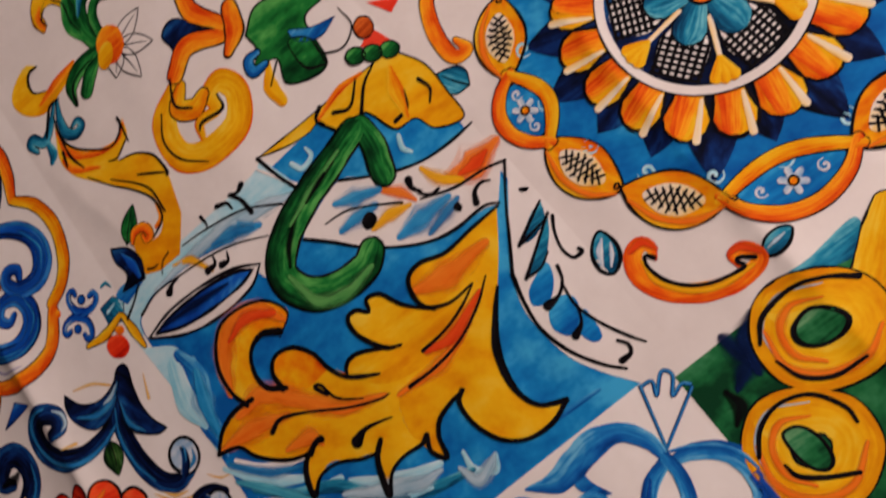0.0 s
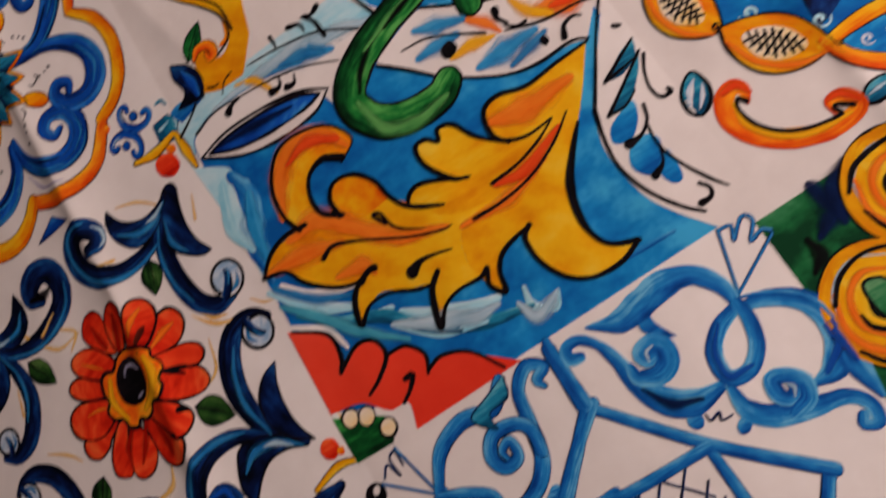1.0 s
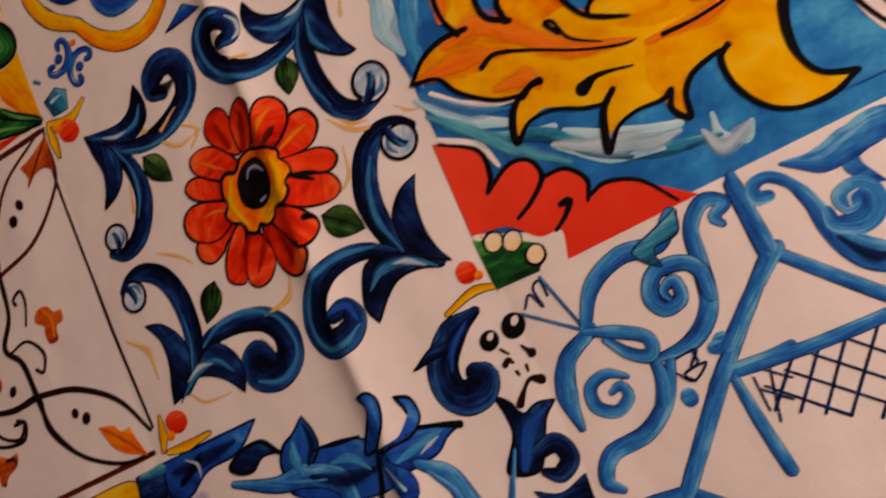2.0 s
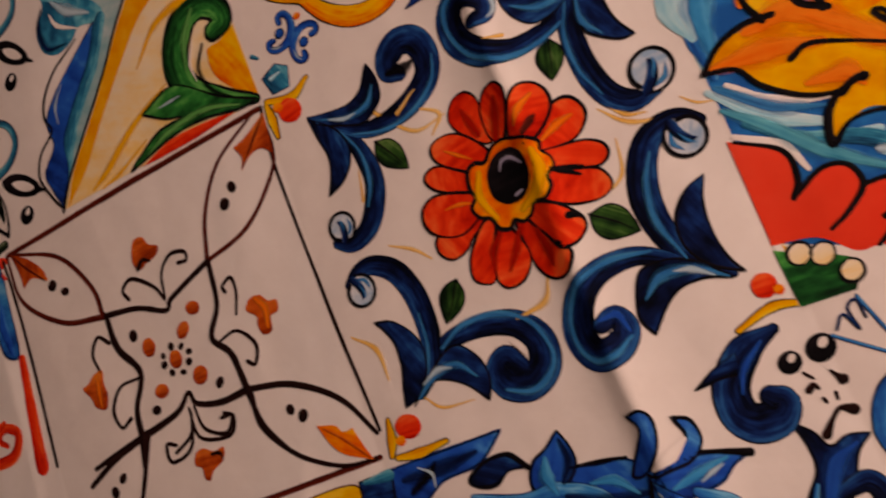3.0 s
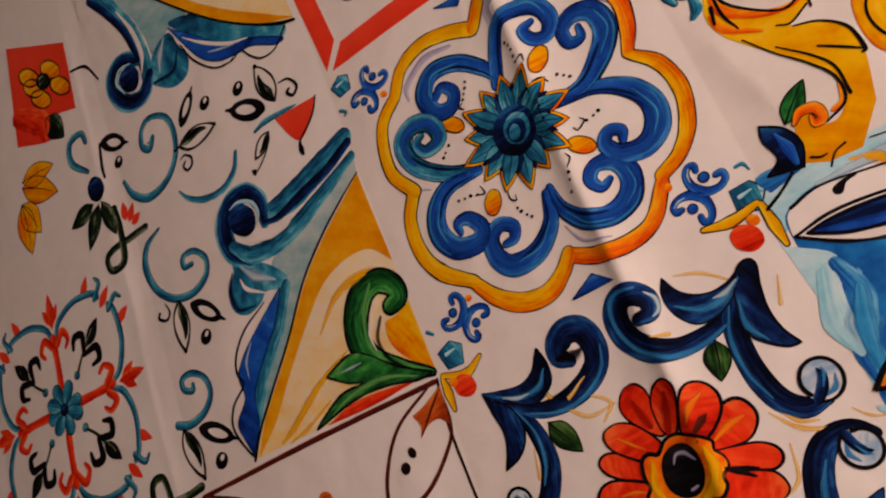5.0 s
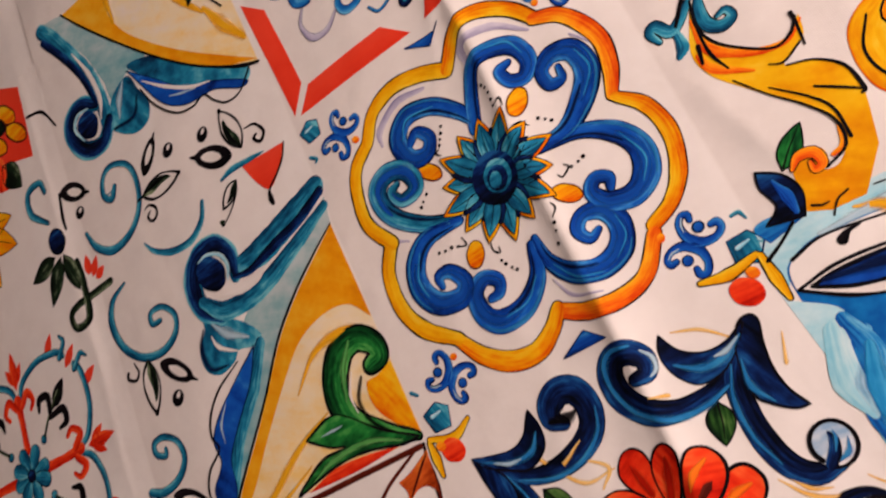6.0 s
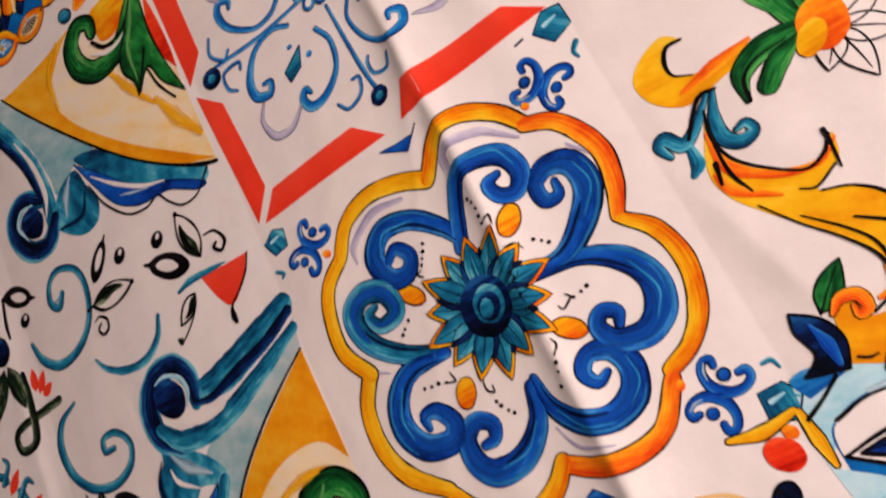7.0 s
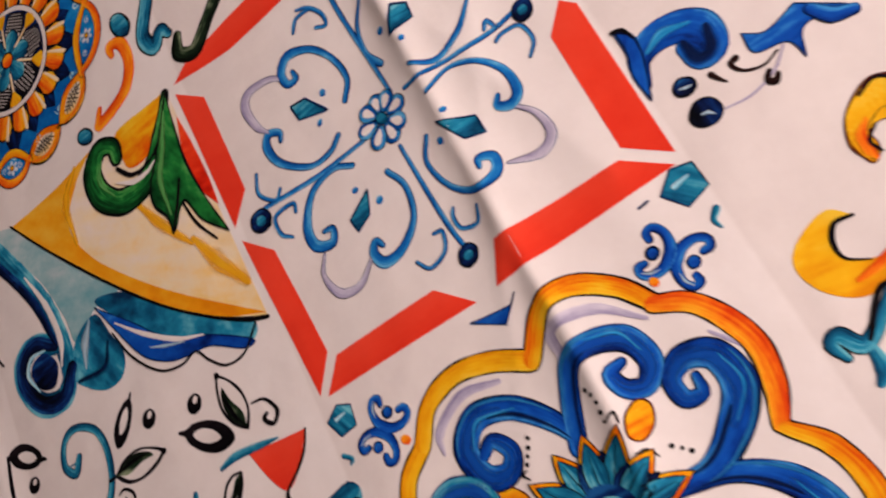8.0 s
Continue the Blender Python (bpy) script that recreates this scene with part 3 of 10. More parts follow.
blob(FLOWER, "petal", RED, [(93.6, 80.0), (102.6, 79.0), (109.1, 77.8), (113.8, 74.7), (114.8, 70.9), (112.1, 68.3), (107.3, 68.8), (92.7, 75.2)], lay=7, edge=LINE, ew=0.8, slope=60)
blob(FLOWER, "petal", RED, [(92.5, 74.9), (104.8, 69.8), (110.4, 66.7), (112.1, 61.4), (108.9, 58.4), (103.0, 58.5), (95.1, 61.4), (88.5, 67.9)], lay=5, edge=LINE, ew=0.8, slope=-30)
blob(FLOWER, "petal", RED, [(86.6, 65.7), (94.9, 60.9), (99.4, 54.8), (99.0, 51.0), (94.6, 48.0), (89.7, 48.6), (86.1, 54.8), (82.1, 62.7)], lay=7, edge=LINE, ew=0.8, slope=30)
blob(FLOWER, "petal", RED, [(82.1, 62.7), (88.0, 51.9), (92.1, 47.1), (90.9, 42.7), (87.0, 39.8), (82.4, 40.9), (79.2, 45.7), (78.2, 53.2), (77.8, 62.6)], lay=5, edge=LINE, ew=0.8, slope=-40)
blob(FLOWER, "petal", RED, [(74.2, 64.2), (78.0, 55.3), (78.0, 49.2), (73.3, 44.1), (67.7, 43.5), (64.7, 46.7), (65.6, 52.5), (71.1, 64.6)], lay=7, edge=LINE, ew=0.8, slope=-90)
blob(FLOWER, "petal", RED, [(73.3, 64.6), (64.5, 48.8), (60.2, 48.0), (56.6, 51.1), (57.5, 57.0), (61.4, 62.6), (68.1, 68.0)], lay=5, edge=LINE, ew=0.8, slope=120)
blob(FLOWER, "petal", RED, [(69.4, 68.4), (61.8, 64.5), (58.3, 61.5), (52.5, 60.2), (48.2, 63.7), (48.7, 69.3), (56.4, 72.2), (66.6, 72.4)], lay=3, edge=LINE, ew=0.8, slope=200)
blob(FLOWER, "petal", RED, [(68.3, 71.1), (58.7, 66.9), (49.8, 70.3), (46.6, 75.6), (47.9, 81.0), (52.9, 83.5), (60.3, 81.8), (69.6, 76.8)], lay=7, edge=LINE, ew=0.8, slope=150)
blob(FLOWER, "petal", RED, [(70.3, 78.6), (60.3, 81.8), (54.0, 86.2), (52.4, 90.7), (55.7, 93.1), (61.0, 91.8), (72.0, 85.2)], lay=5, edge=LINE, ew=0.8, slope=170)
blob(FLOWER, "petal", RED, [(72.5, 83.9), (61.8, 91.0), (58.2, 96.3), (59.3, 100.6), (65.1, 101.7), (71.0, 99.1), (76.2, 92.8), (78.1, 87.6)], lay=7, edge=LINE, ew=0.8, slope=100)
brush(FLOWER, "petal_streak", ORANGE_SOFT, [(63.0, 96.6), (67.2, 92.9), (71.4, 89.4)], (0.8, 2.2, 0.6), lay=9)
brush(FLOWER, "petal_streak", ORANGE_SOFT, [(56.1, 77.3), (61.7, 76.8), (66.6, 75.0)], (0.8, 2.4, 0.6), lay=9)
brush(FLOWER, "petal_streak", ORANGE_SOFT, [(90.2, 92.2), (93.7, 96.8), (98.6, 99.5)], (1, 4.5, 2), lay=9)
brush(FLOWER, "petal_streak", ORANGE_SOFT, [(95.9, 83.0), (102.4, 86.0), (108.1, 87.2)], (1, 5, 2), lay=9)
brush(FLOWER, "petal_streak", BROWN, [(92.4, 88.7), (95.9, 91.4), (97.8, 92.5)], (2.2, 3, 0.6), lay=9)
brush(FLOWER, "petal_streak", LINE, [(95.3, 74.0), (99.3, 71.4), (104.0, 67.9)], (1.0, 2.2, 0.8), lay=9)
brush(FLOWER, "petal_streak", LINE, [(97.1, 73.5), (102.4, 71.4), (105.9, 70.1)], (0.6, 1.6, 0.6), lay=9)
brush(FLOWER, "petal_streak", LINE, [(95.7, 57.1), (98.1, 56.4), (99.9, 54.4)], (2.4, 2.2, 0.8), lay=9)
brush(FLOWER, "petal_streak", RUST_SOFT, [(82.8, 92.7), (85.1, 99.1), (86.9, 104.6)], (5, 6, 2), lay=9)
brush(FLOWER, "petal_streak", RUST_SOFT, [(76.8, 96.8), (75.5, 101.8), (74.2, 106.9)], (4, 5, 1), lay=9)
brush(FLOWER, "petal_streak", RUST_SOFT, [(70.9, 61.5), (66.9, 57.1), (65.2, 50.6)], (3, 5, 1), lay=9)
brush(FLOWER, "petal_streak", RUST_SOFT, [(77.6, 59.6), (74.2, 53.9), (69.8, 48.6)], (3, 5, 1), lay=9)
brush(FLOWER, "petal_streak", RUST_SOFT, [(83.9, 56.8), (85.2, 50.1), (84.8, 44.3)], (3, 6, 1), lay=9)
blob(FLOWER, "flower_heart", ORANGE, [(79.4, 89.7), (84.1, 90.4), (87.8, 88.9), (92.2, 86.7), (95.8, 83.7), (95.3, 80.6), (97.4, 77.5), (97.3, 74.0), (94.4, 71.9), (94.3, 68.3), (91.0, 65.3), (86.7, 66.1), (84.4, 63.1), (80.7, 61.9), (77.6, 63.7), (75.3, 61.6), (71.6, 63.3), (70.5, 67.3), (66.6, 69.7), (65.1, 73.6), (67.7, 76.6), (66.9, 80.2), (68.4, 85.9), (71.8, 87.5), (75.3, 86.2)], lay=10, edge=LINE, ew=1.0, slope=-60)
brush(FLOWER, "heart_light", YELLOW_SOFT, [(92.7, 81.4), (93.0, 75.1), (89.3, 69.6), (82.3, 65.7)], (3, 7, 7, 3), lay=12)
brush(FLOWER, "heart_light", YELLOW_SOFT, [(71.8, 83.2), (69.2, 75.9), (72.2, 67.2)], (3, 5, 3), lay=12)
blob(FLOWER, "flower_eye", LINE, [(85.4, 86.8), (89.2, 82.1), (88.8, 74.6), (84.3, 69.3), (78.1, 69.3), (73.8, 73.8), (74.3, 81.2), (78.6, 86.3)], lay=13)
brush(FLOWER, "eye_glint", MAUVE_SOFT, [(79.4, 81.2), (81.3, 83.7), (84.6, 83.3), (87.2, 80.4)], (1, 2.2, 2.8, 1.6), lay=15)
brush(FLOWER, "eye_glint", MAUVE_SOFT, [(82.0, 71.0), (83.9, 71.5)], (2, 1.6), lay=15)
blob(FLOWER, "wing", NAVY, [(16.7, 133.7, 1), (24.0, 131.8), (33.9, 130.2), (40.5, 132.6), (44.5, 137.5), (46.8, 140.5, 1), (48.7, 134.0), (48.0, 127.4), (44.4, 123.5), (37.9, 121.1), (28.8, 124.2), (20.2, 129.0)], lay=4, edge=LINE, ew=0.6, slope=200)
brush(FLOWER, "scroll", NAVY, [(57.8, 130.3), (54.4, 133.3), (55.9, 138.2), (61.1, 141.2), (67.0, 139.0), (69.4, 131.9), (66.7, 124.3), (57.9, 118.8), (46.2, 116.9), (34.6, 119.3), (20.7, 130.2)], (5, 8.4, 10.1, 10.1, 10.1, 9.7, 9.2, 8.8, 7.1, 5, 1.7), lay=2, edge=LINE, ew=0.3)
brush(FLOWER, "wing_light", WAVE_SOFT, [(22.0, 130.0), (32.1, 125.8), (41.3, 126.3), (46.1, 131.9)], (0.9, 3.1, 4.5, 0.9), lay=7)
brush(FLOWER, "wing_light", PALE_SOFT, [(25.3, 128.3), (30.8, 125.9), (35.9, 125.7)], (0.9, 2.7, 0.9), lay=8)
brush(FLOWER, "wing_light", WAVE_SOFT, [(31.8, 118.9), (45.2, 114.4), (57.8, 115.4), (68.2, 122.3), (71.7, 130.6)], (0.9, 2.7, 3.1, 2.7, 0.9), lay=6)
brush(FLOWER, "wing_light", LINE_SOFT, [(54.9, 132.3), (60.7, 131.4), (64.3, 132.4)], (5.4, 6.3, 1.8), lay=6)
brush(FLOWER, "scroll", NAVY, [(20.9, 130.6), (29.6, 119.6), (33.2, 109.7), (33.9, 99.1), (30.1, 89.7), (24.6, 83.7), (17.2, 81.6), (11.3, 84.2)], (1.7, 5, 6.7, 7.6, 8, 7.6, 5.9, 3.4), lay=2, edge=LINE, ew=0.3)
volute(FLOWER, (15.1, 89.0), 5.6, -60, 1)
blob(FLOWER, "wing", NAVY, [(16.6, 133.3, 1), (25.3, 125.2), (28.8, 117.6), (27.5, 110.2), (22.2, 104.7), (14.5, 101.9, 1), (18.2, 108.9), (19.8, 116.2), (18.2, 124.1)], lay=4, edge=LINE, ew=0.6, slope=0)
brush(FLOWER, "wing_light", WAVE_SOFT, [(28.0, 122.2), (32.5, 111.2), (32.2, 99.9), (28.3, 91.6)], (0.9, 2.3, 3.1, 0.9), lay=6)
blob(FLOWER, "wing", NAVY, [(16.0, 19.7, 1), (17.4, 25.9), (19.7, 33.4), (20.2, 41.6), (17.9, 47.8), (15.1, 51.7, 1), (22.2, 49.3), (27.9, 42.9), (29.8, 35.9), (27.8, 28.3), (22.8, 21.9)], lay=4, edge=LINE, ew=0.6, slope=20)
brush(FLOWER, "scroll", NAVY, [(23.4, 21.7), (30.6, 29.4), (34.0, 40.5), (33.8, 54.3), (29.9, 65.1), (22.4, 70.9), (15.5, 71.2), (10.7, 68.1)], (2.5, 5.9, 7.6, 8, 8, 6.7, 5, 3.4), lay=2, edge=LINE, ew=0.3)
volute(FLOWER, (14.3, 64.4), 5.9, 80, -1)
blob(FLOWER, "wing", NAVY, [(19.3, 19.0, 1), (27.3, 24.4), (34.0, 23.6), (41.1, 19.0), (46.5, 11.9, 1), (49.2, 18.5), (48.3, 25.8), (43.3, 32.4), (37.8, 32.8), (31.6, 29.0)], lay=4, edge=LINE, ew=0.6, slope=60)
brush(FLOWER, "scroll", NAVY, [(32.9, 29.5), (39.9, 35.1), (52.5, 35.8), (64.1, 32.4), (70.3, 24.5), (68.9, 16.2), (61.9, 11.9), (54.4, 14.2), (53.0, 20.1), (57.2, 23.1), (60.7, 19.2)], (2.5, 5.9, 7.1, 8.4, 10.1, 10.9, 10.1, 9.2, 8.4, 7.6, 5.9), lay=2, edge=LINE, ew=0.3)
brush(FLOWER, "wing_light", WAVE_SOFT, [(37.1, 34.1), (46.9, 38.6), (59.8, 37.5), (69.7, 30.6), (73.0, 19.5), (69.6, 13.0), (62.1, 9.9), (53.8, 12.9)], (1.8, 3.6, 3.6, 2.7, 2.7, 3.6, 3.6, 1.8), lay=6)
brush(FLOWER, "wing_light", WAVE_SOFT, [(22.4, 21.0), (31.8, 26.8), (39.9, 26.9), (45.2, 20.9)], (1.4, 4.5, 4.5, 0.9), lay=7)
brush(FLOWER, "wing_light", PALE_SOFT, [(25.7, 24.9), (32.2, 27.7), (37.5, 26.8)], (0.9, 3.6, 0.9), lay=8)
brush(FLOWER, "wing_light", WAVE_SOFT, [(28.8, 27.9), (31.9, 37.1), (32.6, 48.4)], (0.9, 2.2, 0.9), lay=6)
brush(FLOWER, "white_touch", CLOTH, [(60.8, 27.1), (63.3, 24.2), (64.6, 20.7)], (0.6, 2, 0.4), lay=7)
blob(FLOWER, "wing", NAVY, [(137.4, 20.1, 1), (134.7, 25.8), (133.6, 34.6), (134.4, 43.6), (138.0, 51.8, 1), (131.6, 49.7), (126.3, 44.5), (124.2, 38.8), (124.9, 31.9), (129.3, 25.4)], lay=4, edge=LINE, ew=0.6, slope=20)
brush(FLOWER, "scroll", NAVY, [(143.5, 67.6), (138.9, 71.1), (132.5, 71.2), (126.6, 68.3), (121.8, 61.1), (119.2, 50.6), (120.7, 38.4), (125.4, 27.9), (134.2, 20.7)], (3.4, 5, 7.1, 8.4, 9.2, 9.2, 7.6, 5, 1.7), lay=2, edge=LINE, ew=0.3)
volute(FLOWER, (138.0, 65.1), 6.6, 150, 1)
blob(FLOWER, "wing", NAVY, [(133.8, 19.7, 1), (126.3, 22.6), (118.2, 22.6), (111.9, 18.6), (105.9, 12.3, 1), (103.4, 18.3), (105.3, 26.0), (109.2, 32.0), (116.0, 32.5), (123.9, 29.5)], lay=4, edge=LINE, ew=0.6, slope=-60)
brush(FLOWER, "scroll", NAVY, [(92.0, 20.9), (96.4, 22.0), (98.1, 17.1), (93.9, 12.6), (86.6, 12.9), (84.2, 21.1), (88.4, 31.0), (97.1, 36.7), (108.5, 37.1), (117.8, 32.5), (125.9, 25.9)], (5, 6.7, 8.4, 9.2, 10.1, 10.9, 10.1, 7.6, 5.9, 4.2, 1.7), lay=2, edge=LINE, ew=0.3)
brush(FLOWER, "wing_light", WAVE_SOFT, [(98.9, 14.4), (92.7, 11.1), (85.9, 11.2), (81.9, 18.1), (83.2, 27.3), (90.5, 36.0), (101.5, 38.7), (114.0, 36.6)], (1.8, 3.6, 3.6, 2.7, 2.7, 3.6, 3.6, 1.8), lay=6)
brush(FLOWER, "wing_light", BLUE_SOFT, [(92.7, 22.5), (97.5, 22.5), (99.1, 17.2)], (2.7, 4.5, 2.7), lay=7)
brush(FLOWER, "wing_light", WAVE_SOFT, [(132.5, 20.7), (124.4, 26.5), (114.1, 28.0), (107.4, 23.3)], (0.9, 4.5, 5.4, 0.9), lay=7)
brush(FLOWER, "wing_light", PALE_SOFT, [(128.9, 22.5), (123.6, 26.7), (118.7, 28.0)], (0.9, 3.6, 0.9), lay=8)
brush(FLOWER, "wing_light", WAVE_SOFT, [(123.4, 30.6), (119.8, 43.6), (121.2, 55.6), (126.1, 65.0)], (1.4, 3.6, 3.6, 0.9), lay=6)
brush(FLOWER, "scroll", NAVY, [(122.9, 124.0), (116.0, 119.2), (108.1, 117.1), (98.4, 117.0), (89.2, 120.7), (82.7, 128.8), (82.2, 137.0), (85.9, 142.1), (91.9, 141.9), (96.2, 137.5), (95.2, 132.6), (90.0, 132.1)], (2.5, 5, 5.9, 7.1, 9.2, 10.1, 10.1, 9.2, 8.4, 7.6, 5.9, 4.2), lay=2, edge=LINE, ew=0.3)
brush(FLOWER, "wing_light", WAVE_SOFT, [(116.6, 117.4), (106.9, 114.4), (95.4, 115.3), (85.3, 122.0), (80.7, 132.0), (81.4, 140.8), (86.2, 144.7), (93.2, 143.6)], (1.8, 3.6, 3.6, 2.7, 2.7, 3.6, 3.6, 1.8), lay=6)
brush(FLOWER, "wing_light", PALE_SOFT, [(96.3, 140.4), (99.0, 136.8), (98.4, 132.6), (95.8, 131.0)], (0.9, 2.7, 2.7, 0.9), lay=7)
blob(FLOWER, "wing", NAVY, [(103.9, 142.3, 1), (108.0, 134.6), (115.6, 130.4), (124.2, 130.9), (131.9, 135.0, 1), (125.4, 127.1), (117.9, 122.2), (109.2, 121.5), (103.9, 126.2), (101.4, 132.3), (101.7, 137.7)], lay=4, edge=LINE, ew=0.6, slope=-90)
brush(FLOWER, "wing_light", WAVE_SOFT, [(127.6, 130.3), (120.0, 126.5), (111.5, 126.3), (104.0, 131.0)], (1.4, 4.5, 4.5, 0.9), lay=7)
brush(FLOWER, "wing_light", PALE_SOFT, [(126.9, 130.2), (121.7, 127.9), (117.5, 127.8)], (0.9, 3.1, 0.9), lay=8)
brush(FLOWER, "scroll", NAVY, [(135.6, 82.6), (128.1, 82.4), (122.1, 87.6), (118.9, 97.0), (118.3, 108.2), (120.1, 119.0), (127.1, 128.4)], (4.2, 6.7, 7.6, 8, 7.6, 6.7, 2.5), lay=2, edge=LINE, ew=0.3)
volute(FLOWER, (136.4, 88.7), 7.2, -90, 1)
blob(FLOWER, "wing", NAVY, [(129.4, 134.1), (133.9, 134.9), (135.5, 131.7), (133.5, 125.2), (132.2, 116.3), (133.3, 108.6), (136.7, 101.9, 1), (132.2, 102.5), (126.5, 106.6), (122.8, 111.3), (122.9, 119.8), (124.9, 127.3)], lay=5, edge=LINE, ew=0.6, slope=200)
brush(FLOWER, "wing_light", WAVE_SOFT, [(124.6, 123.2), (123.3, 114.3), (127.7, 107.0)], (0.9, 3.6, 0.9), lay=8)
brush(FLOWER, "wing_light", WAVE_SOFT, [(120.7, 122.9), (116.2, 112.3), (116.2, 99.8), (119.9, 89.1)], (0.9, 2.7, 2.7, 0.9), lay=6)
leaf(FLOWER, LEAF_GREEN, (48.3, 97.3), (39.3, 112.4), 9.5)
leaf(FLOWER, LEAF_GREEN, (114.2, 43.6), (101.4, 54.8), 11.1)
leaf(FLOWER, LEAF_GREEN, (41.3, 41.1), (50.3, 53.9), 9.4)
leaf(FLOWER, LEAF_GREEN, (107.1, 100.6), (111.1, 114.4), 9.3)
brush(FLOWER, "yellow_touch", BLUSH, [(108.2, 141.2), (117.4, 137.7), (126.3, 130)], (0.8, 2.3, 0.8))
brush(FLOWER, "yellow_touch", BLUSH, [(140, 125.3), (136.7, 116.5)], (0.7, 2.2))
brush(FLOWER, "yellow_touch", BLUSH, [(118.1, 87.9), (123.8, 79.7), (130.1, 77.2)], (0.9, 2.5, 0.7))
brush(FLOWER, "yellow_touch", BLUSH, [(57.4, 116.9), (66.2, 110), (61.2, 104.2)], (0.8, 3, 1.1))
brush(FLOWER, "yellow_touch", BLUSH, [(29.4, 105.2), (27.2, 94.7)], (0.9, 2.2))
brush(FLOWER, "yellow_touch", BLUSH, [(91.5, 124.6), (97.4, 123)], (0.8, 2.4))
brush(FLOWER, "bud_wing", YELLOW, [(22.3, 148.3), (13.6, 144.2), (2.8, 147.6)], (1.4, 3.7, 1.9), lay=3, edge=LINE, ew=0.3)
brush(FLOWER, "bud_wing", YELLOW, [(2.5, 132.8), (2.5, 139.9), (2.2, 146.1)], (1.4, 3.8, 1.9), lay=3, edge=LINE, ew=0.4)
blob(FLOWER, "bud", RED, [(16, 137.5), (12.1, 134.9), (7.1, 137.2), (6.2, 142.3), (10.2, 145), (15.1, 142.6)], lay=5)
blob(FLOWER, "bud_cup", ORANGE, [(8.6, 142.3), (7, 141.2), (4.9, 142.2), (4.5, 144.3), (6.2, 145.4), (8.2, 144.4)], lay=6)
brush(FLOWER, "bud_wing", YELLOW, [(124.8, 151.2), (134.5, 149.4), (145.2, 151)], (1.5, 3.9, 2), lay=3, edge=LINE, ew=0.4)
brush(FLOWER, "bud_wing", YELLOW, [(147.6, 133.6), (147, 141.4), (146.3, 150.1)], (1.4, 3.8, 1.9), lay=3, edge=LINE, ew=0.4)
blob(FLOWER, "bud", RED, [(141.7, 138), (137.1, 136.3), (132.3, 139.8), (132.2, 145.2), (136.8, 146.9), (141.6, 143.3)], lay=5)
blob(FLOWER, "bud_cup", ORANGE, [(143.5, 144.8), (141.6, 144.1), (139.7, 145.6), (139.6, 147.8), (141.5, 148.5), (143.5, 147)], lay=6)
brush(FLOWER, "bud_wing", YELLOW, [(150.2, 5.1), (140.2, 7.6), (128.6, 4.6)], (1, 2.7, 1.4), lay=3, edge=LINE, ew=0.3)
brush(FLOWER, "bud_wing", YELLOW, [(149.7, 23.1), (150.4, 16.2), (149.8, 6.2)], (1, 2.7, 1.4), lay=3, edge=LINE, ew=0.3)
blob(FLOWER, "bud", RED, [(143.9, 12.7), (140.9, 10.4), (137.4, 11.9), (137, 15.8), (140, 18), (143.5, 16.5)], lay=5)
blob(FLOWER, "bud_cup", ORANGE, [(145.2, 11), (144, 10.1), (142.6, 10.7), (142.4, 12.2), (143.7, 13.1), (145.1, 12.5)], lay=6)
brush(FLOWER, "bud_wing", YELLOW, [(26.4, 4.5), (14.8, 3.8), (6.2, 4.7)], (1.3, 3.4, 1.7), lay=3, edge=LINE, ew=0.3)
brush(FLOWER, "bud_wing", YELLOW, [(7.3, 18.2), (6.2, 11.1), (4.2, 6.1)], (1.3, 3.5, 1.8), lay=3, edge=LINE, ew=0.3)
blob(FLOWER, "bud", RED, [(19.1, 11.8), (15.2, 9.2), (10.3, 10.9), (9.2, 15.4), (13.2, 18), (18.1, 16.2)], lay=5)
blob(FLOWER, "bud_cup", ORANGE, [(11.6, 9.2), (10, 8.1), (8, 8.8), (7.6, 10.6), (9.2, 11.7), (11.2, 11)], lay=6)

# rosette square
brush(STAR, "grey_shade", MAUVE, [(87.4, 120), (87.9, 131.3), (102.2, 130), (114.6, 119.5)], (3.1, 4, 3.6, 1.3))
brush(STAR, "grey_shade", MAUVE, [(64.3, 126.9), (50.7, 129.4), (38.2, 123), (36.3, 116.3)], (2, 3.4, 3.4, 1.2))
brush(STAR, "grey_shade", MAUVE, [(127.6, 107.3), (135.2, 95.7), (131.7, 85.3)], (1, 2, 1))
brush(STAR, "grey_shade", MAUVE, [(18.4, 90.9), (23.7, 77.9), (30, 73.2)], (0.7, 1.9, 0.7))
brush(STAR, "grey_shade", MAUVE, [(24.1, 35.1), (35.6, 26.3)], (0.9, 1.8))
brush(STAR, "grey_shade", MAUVE, [(79, 27.9), (83.6, 19.2), (94.6, 14.8)], (0.8, 1.5, 0.6))
brush(STAR, "border_band", GOLD, [(118.9, 121.8), (111.3, 132.2), (99.3, 139.8), (88.2, 138.5), (77.8, 127)], (4.9, 5.8, 6.3, 5.8, 5.8), lay=3, edge=LINE, ew=0.5)
brush(STAR, "border_band", YELLOW, [(77.2, 126.9), (64.8, 133.5), (51.3, 136.3), (38.6, 132.2), (30.8, 122.5)], (6.3, 6.3, 5.9, 5.4, 5.4), lay=3, edge=LINE, ew=0.5)
brush(STAR, "border_band", YELLOW, [(30.5, 122.1), (21, 115.2), (16.3, 104.9), (15.2, 89.6), (22.4, 76.6)], (5.5, 5.5, 5.5, 5.5, 6), lay=3, edge=LINE, ew=0.5)
brush(STAR, "border_band", YELLOW, [(21.3, 76.2), (14.8, 65.5), (14.2, 50.3), (20.3, 37.4), (32.8, 27)], (6, 6, 6.5, 6.5, 5.1), lay=3, edge=LINE, ew=0.5)
